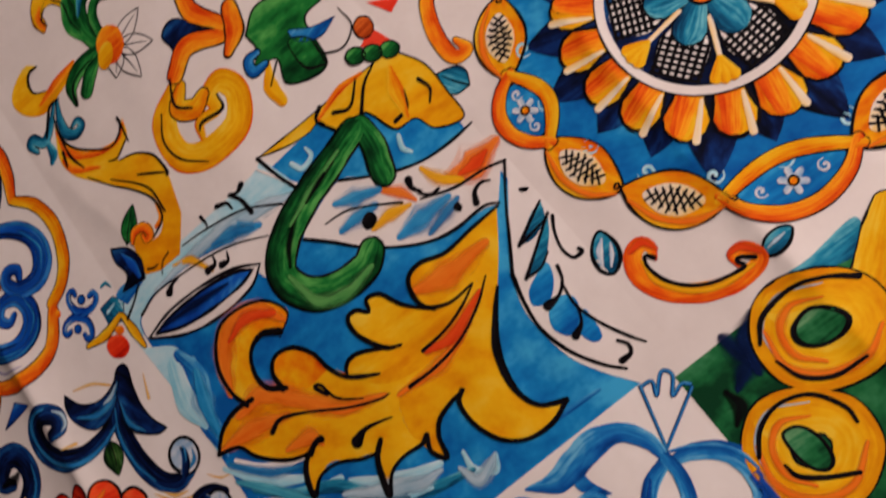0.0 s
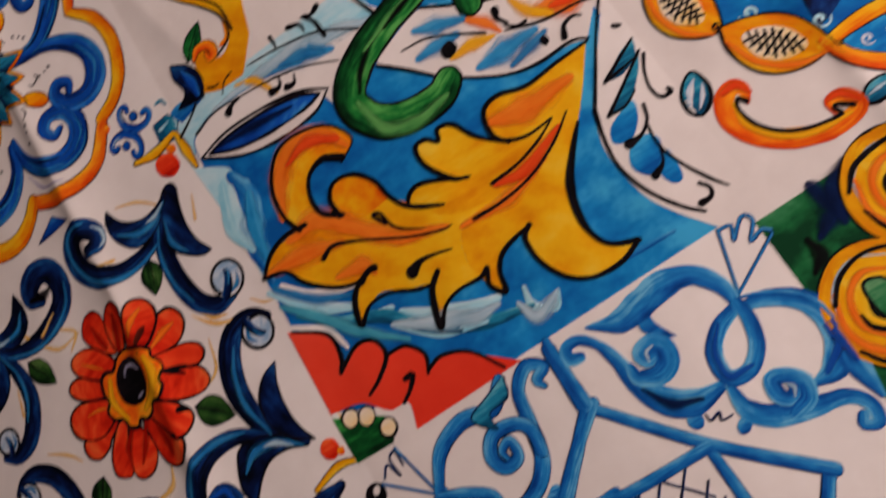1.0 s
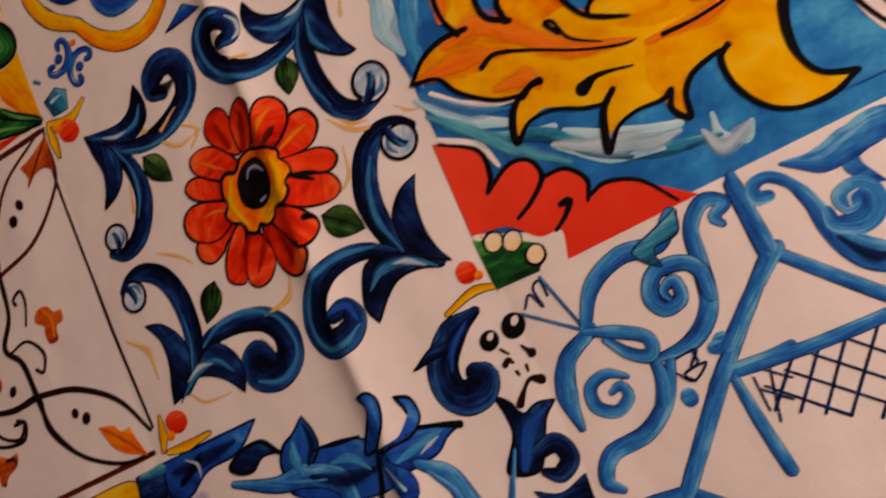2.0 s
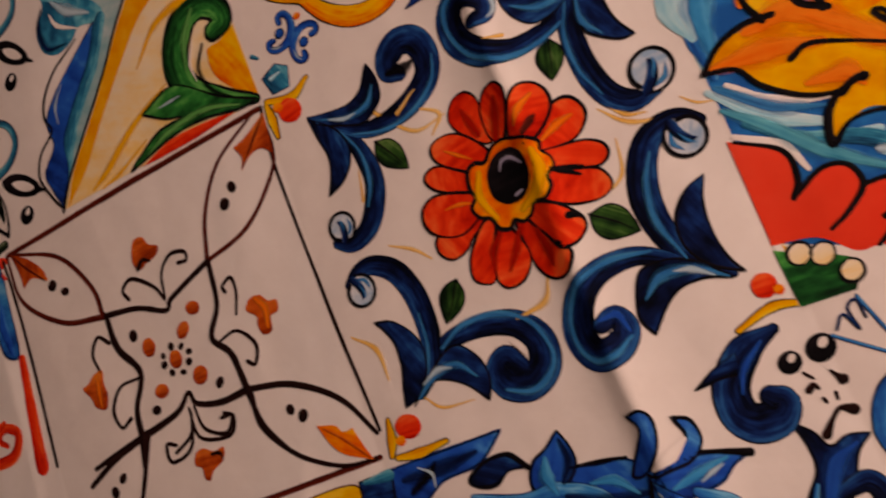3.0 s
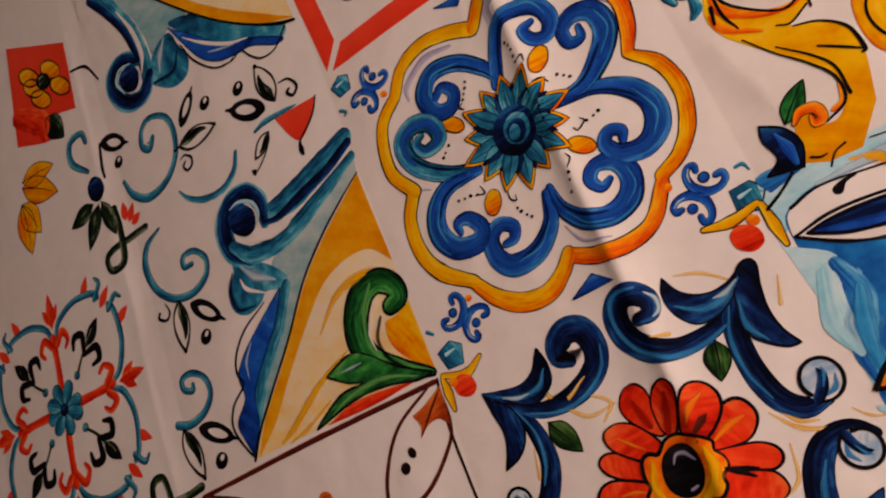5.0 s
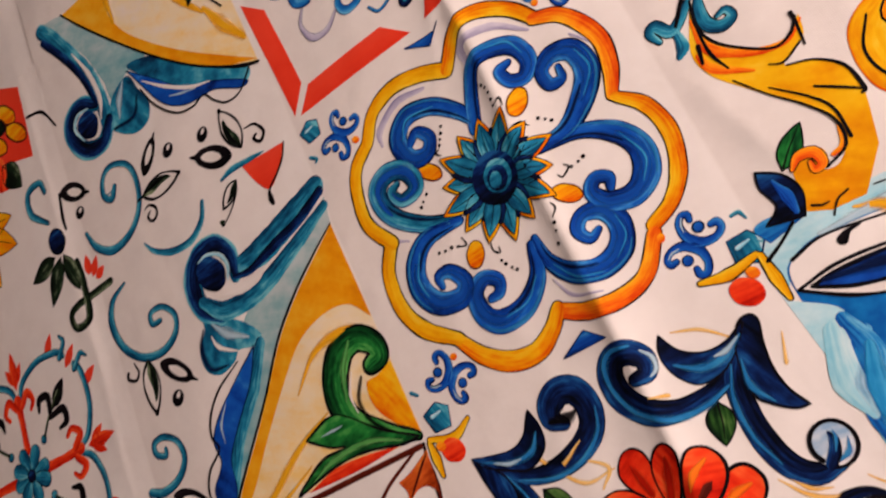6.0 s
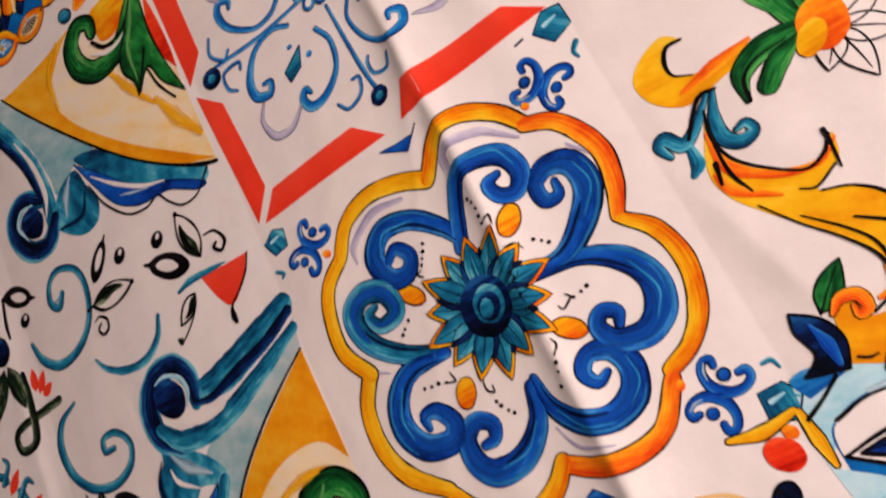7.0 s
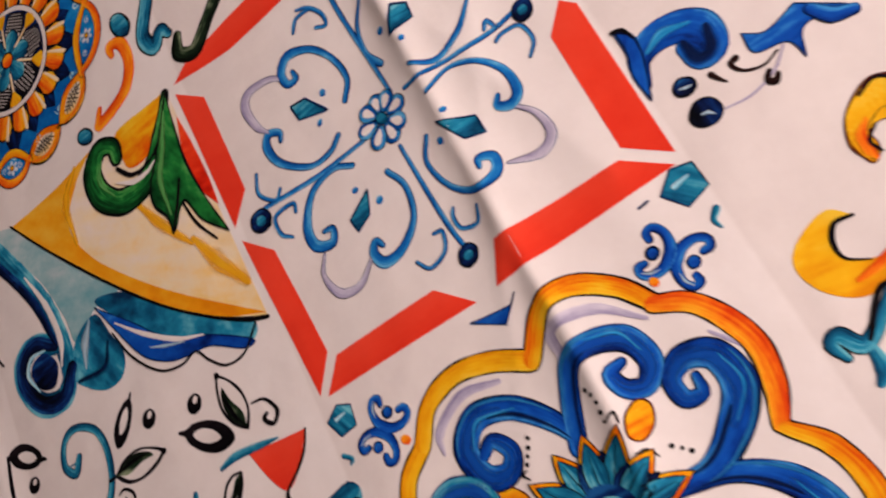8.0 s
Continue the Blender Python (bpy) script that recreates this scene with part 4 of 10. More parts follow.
brush(STAR, "border_band", GOLD, [(32.6, 26.6), (39.5, 16.5), (49.5, 9.2), (60.8, 7.6), (70, 12.3), (75.5, 18)], (4.9, 6.9, 7.7, 7.3, 6.1, 4.9), lay=3, edge=LINE, ew=0.4)
brush(STAR, "border_band", ORANGE, [(75, 17.2), (86, 11.4), (98.2, 9.5), (110.3, 12.9), (119.6, 24.2)], (5.2, 6.3, 6.3, 5.6, 4.8), lay=3, edge=LINE, ew=0.4)
brush(STAR, "border_band", GOLD, [(120.7, 27), (130, 31.2), (137.4, 39.7), (141.4, 53.1), (138.8, 66.4), (130.9, 75.8)], (4.7, 5.1, 5.8, 5.8, 5.5, 3.7), lay=3, edge=LINE, ew=0.4)
brush(STAR, "border_band", ORANGE, [(130.3, 77.1), (134.7, 86.7), (136.5, 97.9), (133.1, 108.6), (127, 117.2), (118, 122)], (4.4, 6, 6.4, 6, 5.6, 4.8), lay=3, edge=LINE, ew=0.4)
shaded_scroll(STAR, BLUE, [(77.9, 97.4), (82.7, 110.4), (88.6, 119.9), (97.5, 121.3), (106.3, 117.4), (109.4, 109), (105.2, 103.2), (99.5, 104.8), (97.5, 110.6), (101.9, 112.1)], (5.7, 6.1, 6.5, 7, 7.4, 6.5, 5.7, 4.8, 3.9, 2.2))
shaded_scroll(STAR, BLUE, [(94.9, 76.5), (108.7, 75.2), (120.5, 82.5), (127, 91.4), (125.4, 101.2), (117.7, 104.7), (111.6, 101.2), (112.1, 94.6), (117.3, 93.9), (118, 98.7)], (2.9, 6.5, 9.4, 9.4, 8.2, 6.9, 5.3, 4.5, 3.3, 2))
shaded_scroll(STAR, BLUE, [(97, 73.7), (112.8, 72.1), (124.6, 64.5), (129.9, 54.6), (127.8, 45.1), (120.2, 40.3), (110.7, 42.8), (107.1, 49.2), (110.5, 52.9), (115, 50.6), (113.9, 46.9)], (2.3, 5, 7.3, 8.8, 9.6, 8.4, 6.5, 5.4, 4.6, 3.8, 2.7))
shaded_scroll(STAR, BLUE, [(79.5, 45.4), (80.7, 35.2), (87.5, 26.3), (97.7, 22.4), (107.2, 25.7), (110.7, 33.8), (107.2, 41.3), (100.1, 43.2), (96.3, 38.8), (99, 33.9), (103, 35.5)], (2.7, 5.4, 7.3, 8.1, 8.9, 8.1, 6.6, 5.4, 4.6, 3.5, 2.3))
shaded_scroll(STAR, BLUE, [(77.1, 44.1), (74, 32.6), (64, 24.7), (52.7, 24.3), (47, 30.4), (47.3, 39.1), (53.4, 42.7), (58.7, 39.1), (57.2, 34.6), (52.9, 34.1)], (3.3, 6.3, 8.4, 8.8, 7.9, 6.7, 5.8, 5, 4.2, 2.9))
shaded_scroll(STAR, BLUE, [(54.3, 68.6), (38.3, 69.8), (28.7, 63), (26.1, 52.6), (31.3, 43.5), (41.4, 40.9), (45.6, 45.8), (41.6, 52.5), (35.9, 53.1), (35.7, 48.6)], (3.6, 7.2, 8.5, 9.4, 9, 8.1, 6.7, 5.4, 4, 2.2))
shaded_scroll(STAR, TEAL, [(52.5, 70.3), (37.8, 76.9), (26.7, 88.1), (25.4, 99.6), (32.8, 104.4), (41.6, 100.6), (43.2, 91.5), (34.8, 90), (31.6, 95.9), (35.5, 97.6)], (3.8, 6.7, 7.6, 8.6, 8.6, 8.1, 7.1, 5.2, 3.8, 2.4))
shaded_scroll(STAR, BLUE, [(79.3, 98.5), (74.2, 108.3), (63.9, 118), (51.6, 120.9), (43.9, 113.6), (46.5, 103.2), (54, 101), (57.9, 106.2), (53.5, 112.1), (48.6, 109.5)], (2.8, 6.1, 7, 8.4, 8.4, 7.5, 6.6, 5.6, 4.2, 3.3))
brush(STAR, "highlight", AZURE_SOFT, [(121.3, 83.1), (128.2, 91.3), (126.4, 100.9)], (0.6, 1.4, 0.6), lay=8)
brush(STAR, "highlight", AZURE_SOFT, [(125.9, 63), (129.9, 50.7), (125.4, 42.7)], (0.6, 1.5, 0.6), lay=8)
brush(STAR, "highlight", AZURE_SOFT, [(81.8, 32.9), (88.5, 24), (97.9, 20.7)], (0.6, 1.2, 0.6), lay=8)
brush(STAR, "highlight", AZURE_SOFT, [(32.1, 66), (27.1, 56.7), (28.2, 48)], (0.7, 1.8, 0.7), lay=8)
brush(STAR, "highlight", AZURE_SOFT, [(95.7, 123.1), (104.8, 120.3), (108.4, 112.7)], (0.7, 1.5, 0.7), lay=8)
brush(STAR, "highlight", AZURE_SOFT, [(46.4, 112.5), (51.6, 119.6), (64.9, 117.3)], (0.7, 1.7, 0.7), lay=8)
brush(STAR, "highlight", AZURE_SOFT, [(55.3, 24.6), (65.9, 25.9), (73.4, 32.9)], (0.6, 1.2, 0.6), lay=8)
brush(STAR, "highlight", AZURE_SOFT, [(110.6, 37.5), (110.8, 29), (104.6, 22.9)], (0.4, 1.1, 0.4), lay=8)
leaf_ring(STAR, 76.6, 75, GOLD, 8, 26, 14, 8.4, 4, 8)
leaf_ring(STAR, 76.6, 75, TEAL, 6, 23.5, 14, 7.5, 4, 12)
leaf_ring(STAR, 76.6, 75, NAVY, 6, 19, 14, 6, 17, 11)
blob(STAR, "flower_eye", NAVY, [(85.2, 69.3), (76.4, 63.7), (67.3, 69), (67.3, 80.1), (76.4, 85.8), (85.4, 80.3)], lay=17)
blob(STAR, "eye_ring", TEAL, [(83, 71.6), (77.5, 68.1), (72, 71.3), (72.1, 78.2), (77.7, 81.8), (83.1, 78.5)], lay=18)
blob(STAR, "eye_core", NAVY, [(81.2, 71.7), (77.1, 69), (73, 71.4), (73.1, 76.6), (77.3, 79.4), (81.4, 76.9)], lay=19)
blob(STAR, "eye_glint", TEAL, [(78.3, 72.5), (75.8, 70.6), (73.4, 72), (73.7, 75.3), (76.3, 77.3), (78.6, 75.8)], lay=20)
blob(STAR, "drop", GOLD, [(101.2, 92.8), (96.4, 90.2), (93.4, 92.9), (95.2, 98.3), (100.1, 100.9), (103.1, 98.1)], lay=5, edge=BROWN, ew=0.4)
blob(STAR, "drop", GOLD, [(56, 88.6), (51.6, 89.2), (47.2, 94), (47.3, 98.3), (51.8, 97.7), (56.2, 92.8)], lay=5, edge=BROWN, ew=0.5)
blob(STAR, "drop", GOLD, [(103.7, 49.6), (99.5, 49.2), (94.7, 53.1), (94.2, 57.4), (98.6, 57.8), (103.3, 53.8)], lay=5, edge=BROWN, ew=0.4)
blob(STAR, "drop", GOLD, [(58.1, 50.9), (54.1, 47.5), (50.6, 49.4), (51.1, 54.6), (55.2, 58), (58.7, 56.1)], lay=5, edge=BROWN, ew=0.4)
dots(STAR, LINE, [(88.4, 110.4), (89.4, 108.4), (89.8, 105.7), (89.5, 102.6), (89.3, 99.8), (64.7, 107.2), (63.4, 104.7), (62, 102.6), (60.6, 100.5), (102.2, 85.4), (104.4, 83.6), (106.3, 81.8), (104.7, 61.7), (107.9, 62), (110.4, 62.7), (40.4, 61.6), (43.4, 60.9), (46.5, 60.6), (49.4, 59.5), (63.5, 45.1), (64.4, 43.1), (66.1, 40.6), (67.6, 38.9), (90.1, 45.8), (89.2, 42.9), (87.6, 38.4), (46.1, 86.1), (43.3, 84), (41.6, 82.5)], 0.7, lay=5)
brush(STAR, "tendril", LINE, [(89.6, 99.6), (93, 101), (92.9, 97.4)], (0.4, 0.9, 0.4), lay=5)
brush(STAR, "tendril", LINE, [(92.4, 88), (96, 87.6), (98, 84.4)], (0.4, 0.8, 0.4), lay=5)
brush(STAR, "tendril", LINE, [(59.5, 99.1), (57.7, 98.3), (59.4, 96.2)], (0.5, 0.9, 0.5), lay=5)
brush(STAR, "tendril", LINE, [(98.9, 61.8), (100.2, 59.9), (103.9, 62.2), (102.6, 64.1)], (0.4, 0.8, 0.4), lay=5)
brush(STAR, "tendril", LINE, [(92, 53.5), (92.9, 50.8), (90.5, 47.8)], (0.4, 0.8, 0.4), lay=5)
brush(STAR, "tendril", LINE, [(52.2, 62.2), (52.9, 58.3), (48.2, 59.7)], (0.4, 0.9, 0.4), lay=5)
brush(STAR, "tendril", LINE, [(62.7, 54.6), (62.2, 50.3), (64.4, 48.2), (64.9, 50.7)], (0.4, 0.8, 0.4), lay=5)
cross_ornament(STAR, 19.8, 133.6, 8.4, 45)
cross_ornament(STAR, 129.4, 14.2, 8.4, 45)
cross_ornament(STAR, 130.2, 130.5, 8.4, 135)
cross_ornament(STAR, 22.4, 15.5, 8.4, 135)
gem(STAR, 6.1, 144.3, 6, 30)
gem(STAR, 143.1, 4.5, 6.5, 0)
gem(STAR, 9.9, 3.8, 6.5, 20)
gem(STAR, 143.3, 146.6, 7, 40)
blob(STAR, "bead", ORANGE, [(27.7, 125.7), (26.2, 125), (24.5, 126.1), (24.3, 127.9), (25.8, 128.6), (27.5, 127.5)], lay=5)
blob(STAR, "bead", ORANGE, [(28.9, 21.3), (27.6, 20.5), (26.1, 21.2), (25.9, 22.6), (27.3, 23.4), (28.8, 22.7)], lay=5)
blob(STAR, "bead", ORANGE, [(123.1, 126.2), (121.9, 125.6), (120.6, 126.6), (120.6, 128.2), (121.8, 128.8), (123.1, 127.8)], lay=5)
blob(STAR, "bead", ORANGE, [(122, 20.8), (120.6, 19.8), (119.3, 20.5), (119.5, 22.2), (120.9, 23.2), (122.1, 22.5)], lay=5)
brush(STAR, "fleck", TEAL, [(144.6, 16.3), (147.3, 16.1), (148.4, 13.2)], (1.3, 1.7, 0.8))
brush(STAR, "fleck", TEAL, [(1.3, 133.4), (4.2, 131), (2.8, 129.7)], (1.9, 1.9, 1.1))
brush(STAR, "fleck", TEAL, [(3, 17.6), (5.3, 15.6)], (1.8, 1.4))
brush(STAR, "fleck", TEAL, [(147.5, 135.8), (145.3, 133.4), (145.9, 130.5)], (2.2, 1.9, 0.9))
brush(STAR, "fleck", NAVY, [(129.4, 148.3), (132.6, 148.7)], (1, 0.8))
blob(STAR, "sliver", BLUE, [(80.5, 6.3, 1), (88, -0.2, 1), (68.7, 0.6, 1)], lay=3, edge=NAVY, ew=0.4)
blob(STAR, "sliver", BLUE, [(64.8, 147.6, 1), (80.2, 145, 1), (83.5, 147.9, 1), (75.9, 140.6, 1)], lay=3, edge=NAVY, ew=0.5)

# red framed square
blob(REDFRAME, "red_bar", CORAL, [(-5.9, 152.0, 1), (6.4, 140.8, 1), (7.2, 93.2, 1), (-3.8, 81.9, 1)])
blob(REDFRAME, "red_bar", CORAL, [(-3.1, 75.6, 1), (8.6, 63.6, 1), (11.8, 18.3, 1), (2.0, 5.8, 1)])
blob(REDFRAME, "red_bar", CORAL, [(14.7, 15.3, 1), (58.6, 14.3, 1), (70.3, 2.4, 1), (5.0, 4.2, 1)])
blob(REDFRAME, "red_bar", CORAL, [(86.2, 16.0, 1), (131.9, 14.6, 1), (145.1, 3.6, 1), (79.0, 2.7, 1)])
blob(REDFRAME, "red_bar", CORAL, [(134.4, 17.6, 1), (135.0, 62.9, 1), (143.4, 72.1, 1), (147.6, 67.1, 1), (147.0, 6.8, 1)])
blob(REDFRAME, "red_bar", CORAL, [(-4.7, 156.0, 1), (26.5, 150.0, 1), (59.9, 150.8, 1), (44.3, 164.6, 1), (5.0, 161.3, 1)])
brush(REDFRAME, "stem", WAVE, [(78.6, 84.6), (75.2, 127.9), (75.6, 145.6)], (1.4, 1.8, 1.6), lay=3, edge=NAVY, ew=0.2)
brush(REDFRAME, "stem", WAVE, [(60.6, 76.4), (36.9, 77.1), (11.8, 80.5)], (1.4, 1.8, 1.6), lay=3, edge=NAVY, ew=0.2)
brush(REDFRAME, "stem", WAVE, [(72.3, 65.0), (74.0, 32.3), (76.3, 17.1)], (1.2, 1.6, 1.4), lay=3, edge=NAVY, ew=0.2)
brush(REDFRAME, "stem", WAVE, [(84.1, 81.5), (114.7, 78.2), (134.7, 80.0)], (1.2, 1.6, 1.4), lay=3, edge=NAVY, ew=0.2)
bloom(REDFRAME, 71.1, 78.3, WAVE, 4, 7.5, 8, 6.5, 0, 4, ew=0.3)
bloom(REDFRAME, 71.1, 78.3, CLOTH, 4.5, 7.8, 8, 3.2, 0, 9, edge=None, name="petal_light")
blob(REDFRAME, "flower_eye", TEAL, [(73.2, 76.6), (71.1, 75.7), (69.1, 77.3), (69.0, 79.8), (71.0, 80.8), (73.0, 79.1)], lay=14, edge=NAVY, ew=0.4)
brush(REDFRAME, "scroll", WAVE, [(61.2, 95.0), (65.8, 101.9), (64.3, 112.9), (57.9, 123.2), (48.2, 128.0), (42.5, 123.9), (42.9, 117.7), (47.2, 117.1), (47.0, 120.8)], (1.9, 1.9, 2.1, 2.4, 3.8, 3.8, 2.8, 2.4, 1.4), lay=3, edge=NAVY, ew=0.3)
brush(REDFRAME, "scroll", WAVE, [(52.6, 85.1), (46.6, 81.8), (36.8, 82.4), (26.4, 91.4), (23.4, 100.6), (26.0, 105.6), (30.9, 103.1), (30.1, 99.7)], (1.9, 1.9, 1.9, 2.8, 3.8, 3.3, 2.4, 1.4), lay=3, edge=NAVY, ew=0.3)
brush(REDFRAME, "scroll", WAVE, [(52.3, 71.4), (44.6, 75.3), (33.3, 73.0), (25.4, 63.3), (25.2, 54.6), (31.9, 51.3), (34.4, 55.9), (30.7, 57.1)], (1.8, 1.8, 2.2, 3.6, 4, 3.1, 2.2, 1.3), lay=3, edge=NAVY, ew=0.3)
brush(REDFRAME, "scroll", WAVE, [(63.5, 60.3), (67.1, 51.5), (64.6, 40.0), (55.6, 33.1), (47.6, 32.5), (45.1, 37.7), (47.8, 41.2), (49.5, 38.4)], (1.7, 1.7, 2.1, 2.9, 3.8, 3.3, 2.5, 1.3), lay=3, edge=NAVY, ew=0.3)
brush(REDFRAME, "scroll", WAVE, [(82.5, 61.0), (78.2, 53.1), (81.4, 41.1), (89.2, 33.6), (97.7, 34.1), (99.7, 39.5), (95.1, 41.8), (94.2, 38.9)], (1.6, 1.6, 1.6, 2.4, 3.5, 3.1, 2.4, 1.4), lay=3, edge=NAVY, ew=0.2)
brush(REDFRAME, "scroll", WAVE, [(90.8, 73.5), (101.3, 76.5), (111.0, 71.8), (116.9, 63.5), (117.3, 54.6), (113.6, 51.5), (109.1, 53.9), (110.8, 56.9)], (1.2, 1.4, 1.8, 2.4, 3.5, 3.5, 2.7, 1.6), lay=3, edge=NAVY, ew=0.2)
brush(REDFRAME, "scroll", WAVE, [(85.2, 125.0), (78.9, 116.0), (77.1, 104.8), (80.5, 96.5)], (0.9, 1.3, 1.8, 2.2), lay=3, edge=NAVY, ew=0.3)
brush(REDFRAME, "scroll", WAVE, [(118.8, 94.3), (110.4, 85.9), (99.4, 82.0), (90.4, 86.9)], (1.2, 2.1, 2.1, 1.2), lay=3, edge=NAVY, ew=0.2)
brush(REDFRAME, "mauve_loop", MAUVE, [(45.7, 116.1), (37.4, 125.1), (25.8, 127.3), (21.5, 121.9), (22.9, 112.2), (26.4, 106.5)], (0.7, 2.2, 3.5, 4, 3, 1), lay=3, edge=NAVY, ew=0.2)
brush(REDFRAME, "mauve_loop", MAUVE, [(26.9, 49.7), (23.1, 42.5), (26.5, 33.2), (35.1, 31.2), (43.2, 36.6)], (0.7, 1.7, 3.3, 2.6, 0.9), lay=3, edge=NAVY, ew=0.2)
brush(REDFRAME, "mauve_loop", MAUVE, [(112.5, 51.6), (118.4, 44.1), (119.4, 35.2), (113.3, 31.6), (102.8, 34.9)], (0.7, 1.9, 3.4, 3.4, 0.7), lay=3, edge=NAVY, ew=0.2)
blob(REDFRAME, "lozenge", TEAL, [(39.9, 108.8, 1), (46.8, 107.5, 1), (53.5, 96.6, 1), (40.8, 101.6, 1)], lay=3, edge=NAVY, ew=0.7)
blob(REDFRAME, "lozenge", TEAL, [(53.6, 59.9, 1), (50.2, 51.1, 1), (43.2, 48.2, 1), (42.3, 54.1, 1)], lay=3, edge=NAVY, ew=0.6)
blob(REDFRAME, "lozenge", TEAL, [(88.3, 62.3, 1), (101.3, 55.6, 1), (101.5, 48.5, 1), (94.5, 50.6, 1)], lay=3, edge=NAVY, ew=0.6)
blob(REDFRAME, "lozenge", TEAL, [(94.8, 111.9, 1), (99.9, 108.8, 1), (99.6, 102.0, 1), (89.1, 101.5, 1)], lay=3, edge=NAVY, ew=0.6)
dots(REDFRAME, WAVE, [(54.5, 104.1), (48.1, 94.6), (49.0, 62.5), (56.0, 53.3), (93.0, 64.1), (86.5, 55.9), (86.4, 106.7), (92.7, 97.2)], 1.4, lay=3)
brush(REDFRAME, "tendril", WAVE, [(59.9, 141.7), (64.6, 139.0), (68.7, 132.3), (68.2, 126.9), (64.0, 129.1)], (1, 1.4, 1.4, 1.4, 1.2), lay=4, edge=NAVY, ew=0.2)
brush(REDFRAME, "tendril", WAVE, [(54.6, 134.4), (58.3, 138.6), (65.7, 138.1)], (1, 1.5, 1.5, 1.5, 1.2), lay=4, edge=NAVY, ew=0.2)
brush(REDFRAME, "tendril", WAVE, [(14.3, 94.8), (12.0, 87.0), (17.7, 80.2), (21.5, 82.9)], (1, 1.4, 1.4, 1.4, 1.2), lay=4, edge=NAVY, ew=0.2)
brush(REDFRAME, "tendril", WAVE, [(18.0, 63.2), (14.1, 67.1), (14.8, 74.4), (23.8, 74.6), (23.5, 71.0)], (0.9, 1.4, 1.4, 1.4, 1.2), lay=4, edge=NAVY, ew=0.2)
brush(REDFRAME, "tendril", WAVE, [(58.0, 25.8), (61.6, 21.1), (68.9, 23.2), (71.3, 29.5), (68.2, 30.5)], (0.8, 1.2, 1.2, 1.2, 1), lay=4, edge=NAVY, ew=0.2)
brush(REDFRAME, "tendril", WAVE, [(86.7, 29.2), (83.9, 24.3), (77.9, 26.2), (77.1, 31.3), (78.5, 33.8)], (0.8, 1.2, 1.2, 1.2, 1), lay=4, edge=NAVY, ew=0.2)
brush(REDFRAME, "tendril", WAVE, [(126.4, 61.8), (130.1, 66.2), (128.8, 73.7), (122.5, 75.2), (119.5, 74.0)], (0.8, 1.2, 1.2, 1.2, 1), lay=4, edge=NAVY, ew=0.2)
brush(REDFRAME, "tendril", WAVE, [(121.9, 78.3), (120.3, 82.9), (118.2, 80.3)], (0.8, 1.2, 1.2, 1.2, 1), lay=4, edge=NAVY, ew=0.2)
blob(REDFRAME, "bud", NAVY, [(11.7, 73.1), (6.8, 72.6), (3.5, 76.5), (5.1, 80.8), (10.1, 81.4), (13.3, 77.5)], lay=5, edge=LINE, ew=0.5)
blob(REDFRAME, "bud_light", TEAL, [(9.7, 75.1), (7.3, 75.3), (6.1, 77.1), (7.3, 78.9), (9.6, 78.7), (10.7, 76.8)], lay=7)
blob(REDFRAME, "bud", NAVY, [(77.9, 14.3), (74.0, 13.5), (71.7, 16.4), (73.3, 20.1), (77.2, 20.7), (79.5, 17.8)], lay=5, edge=LINE, ew=0.4)
blob(REDFRAME, "bud_light", TEAL, [(76.4, 15.7), (74.6, 15.7), (73.7, 17.1), (74.8, 18.5), (76.6, 18.6), (77.4, 17.1)], lay=7)
blob(REDFRAME, "bud", NAVY, [(134.2, 74.2), (130.4, 73.8), (128.4, 77.1), (130.2, 81.0), (134.0, 81.4), (135.9, 78.1)], lay=5, edge=LINE, ew=0.4)
blob(REDFRAME, "bud_light", TEAL, [(132.9, 76.0), (131.1, 76.1), (130.4, 77.8), (131.5, 79.2), (133.3, 79.1), (133.9, 77.5)], lay=7)


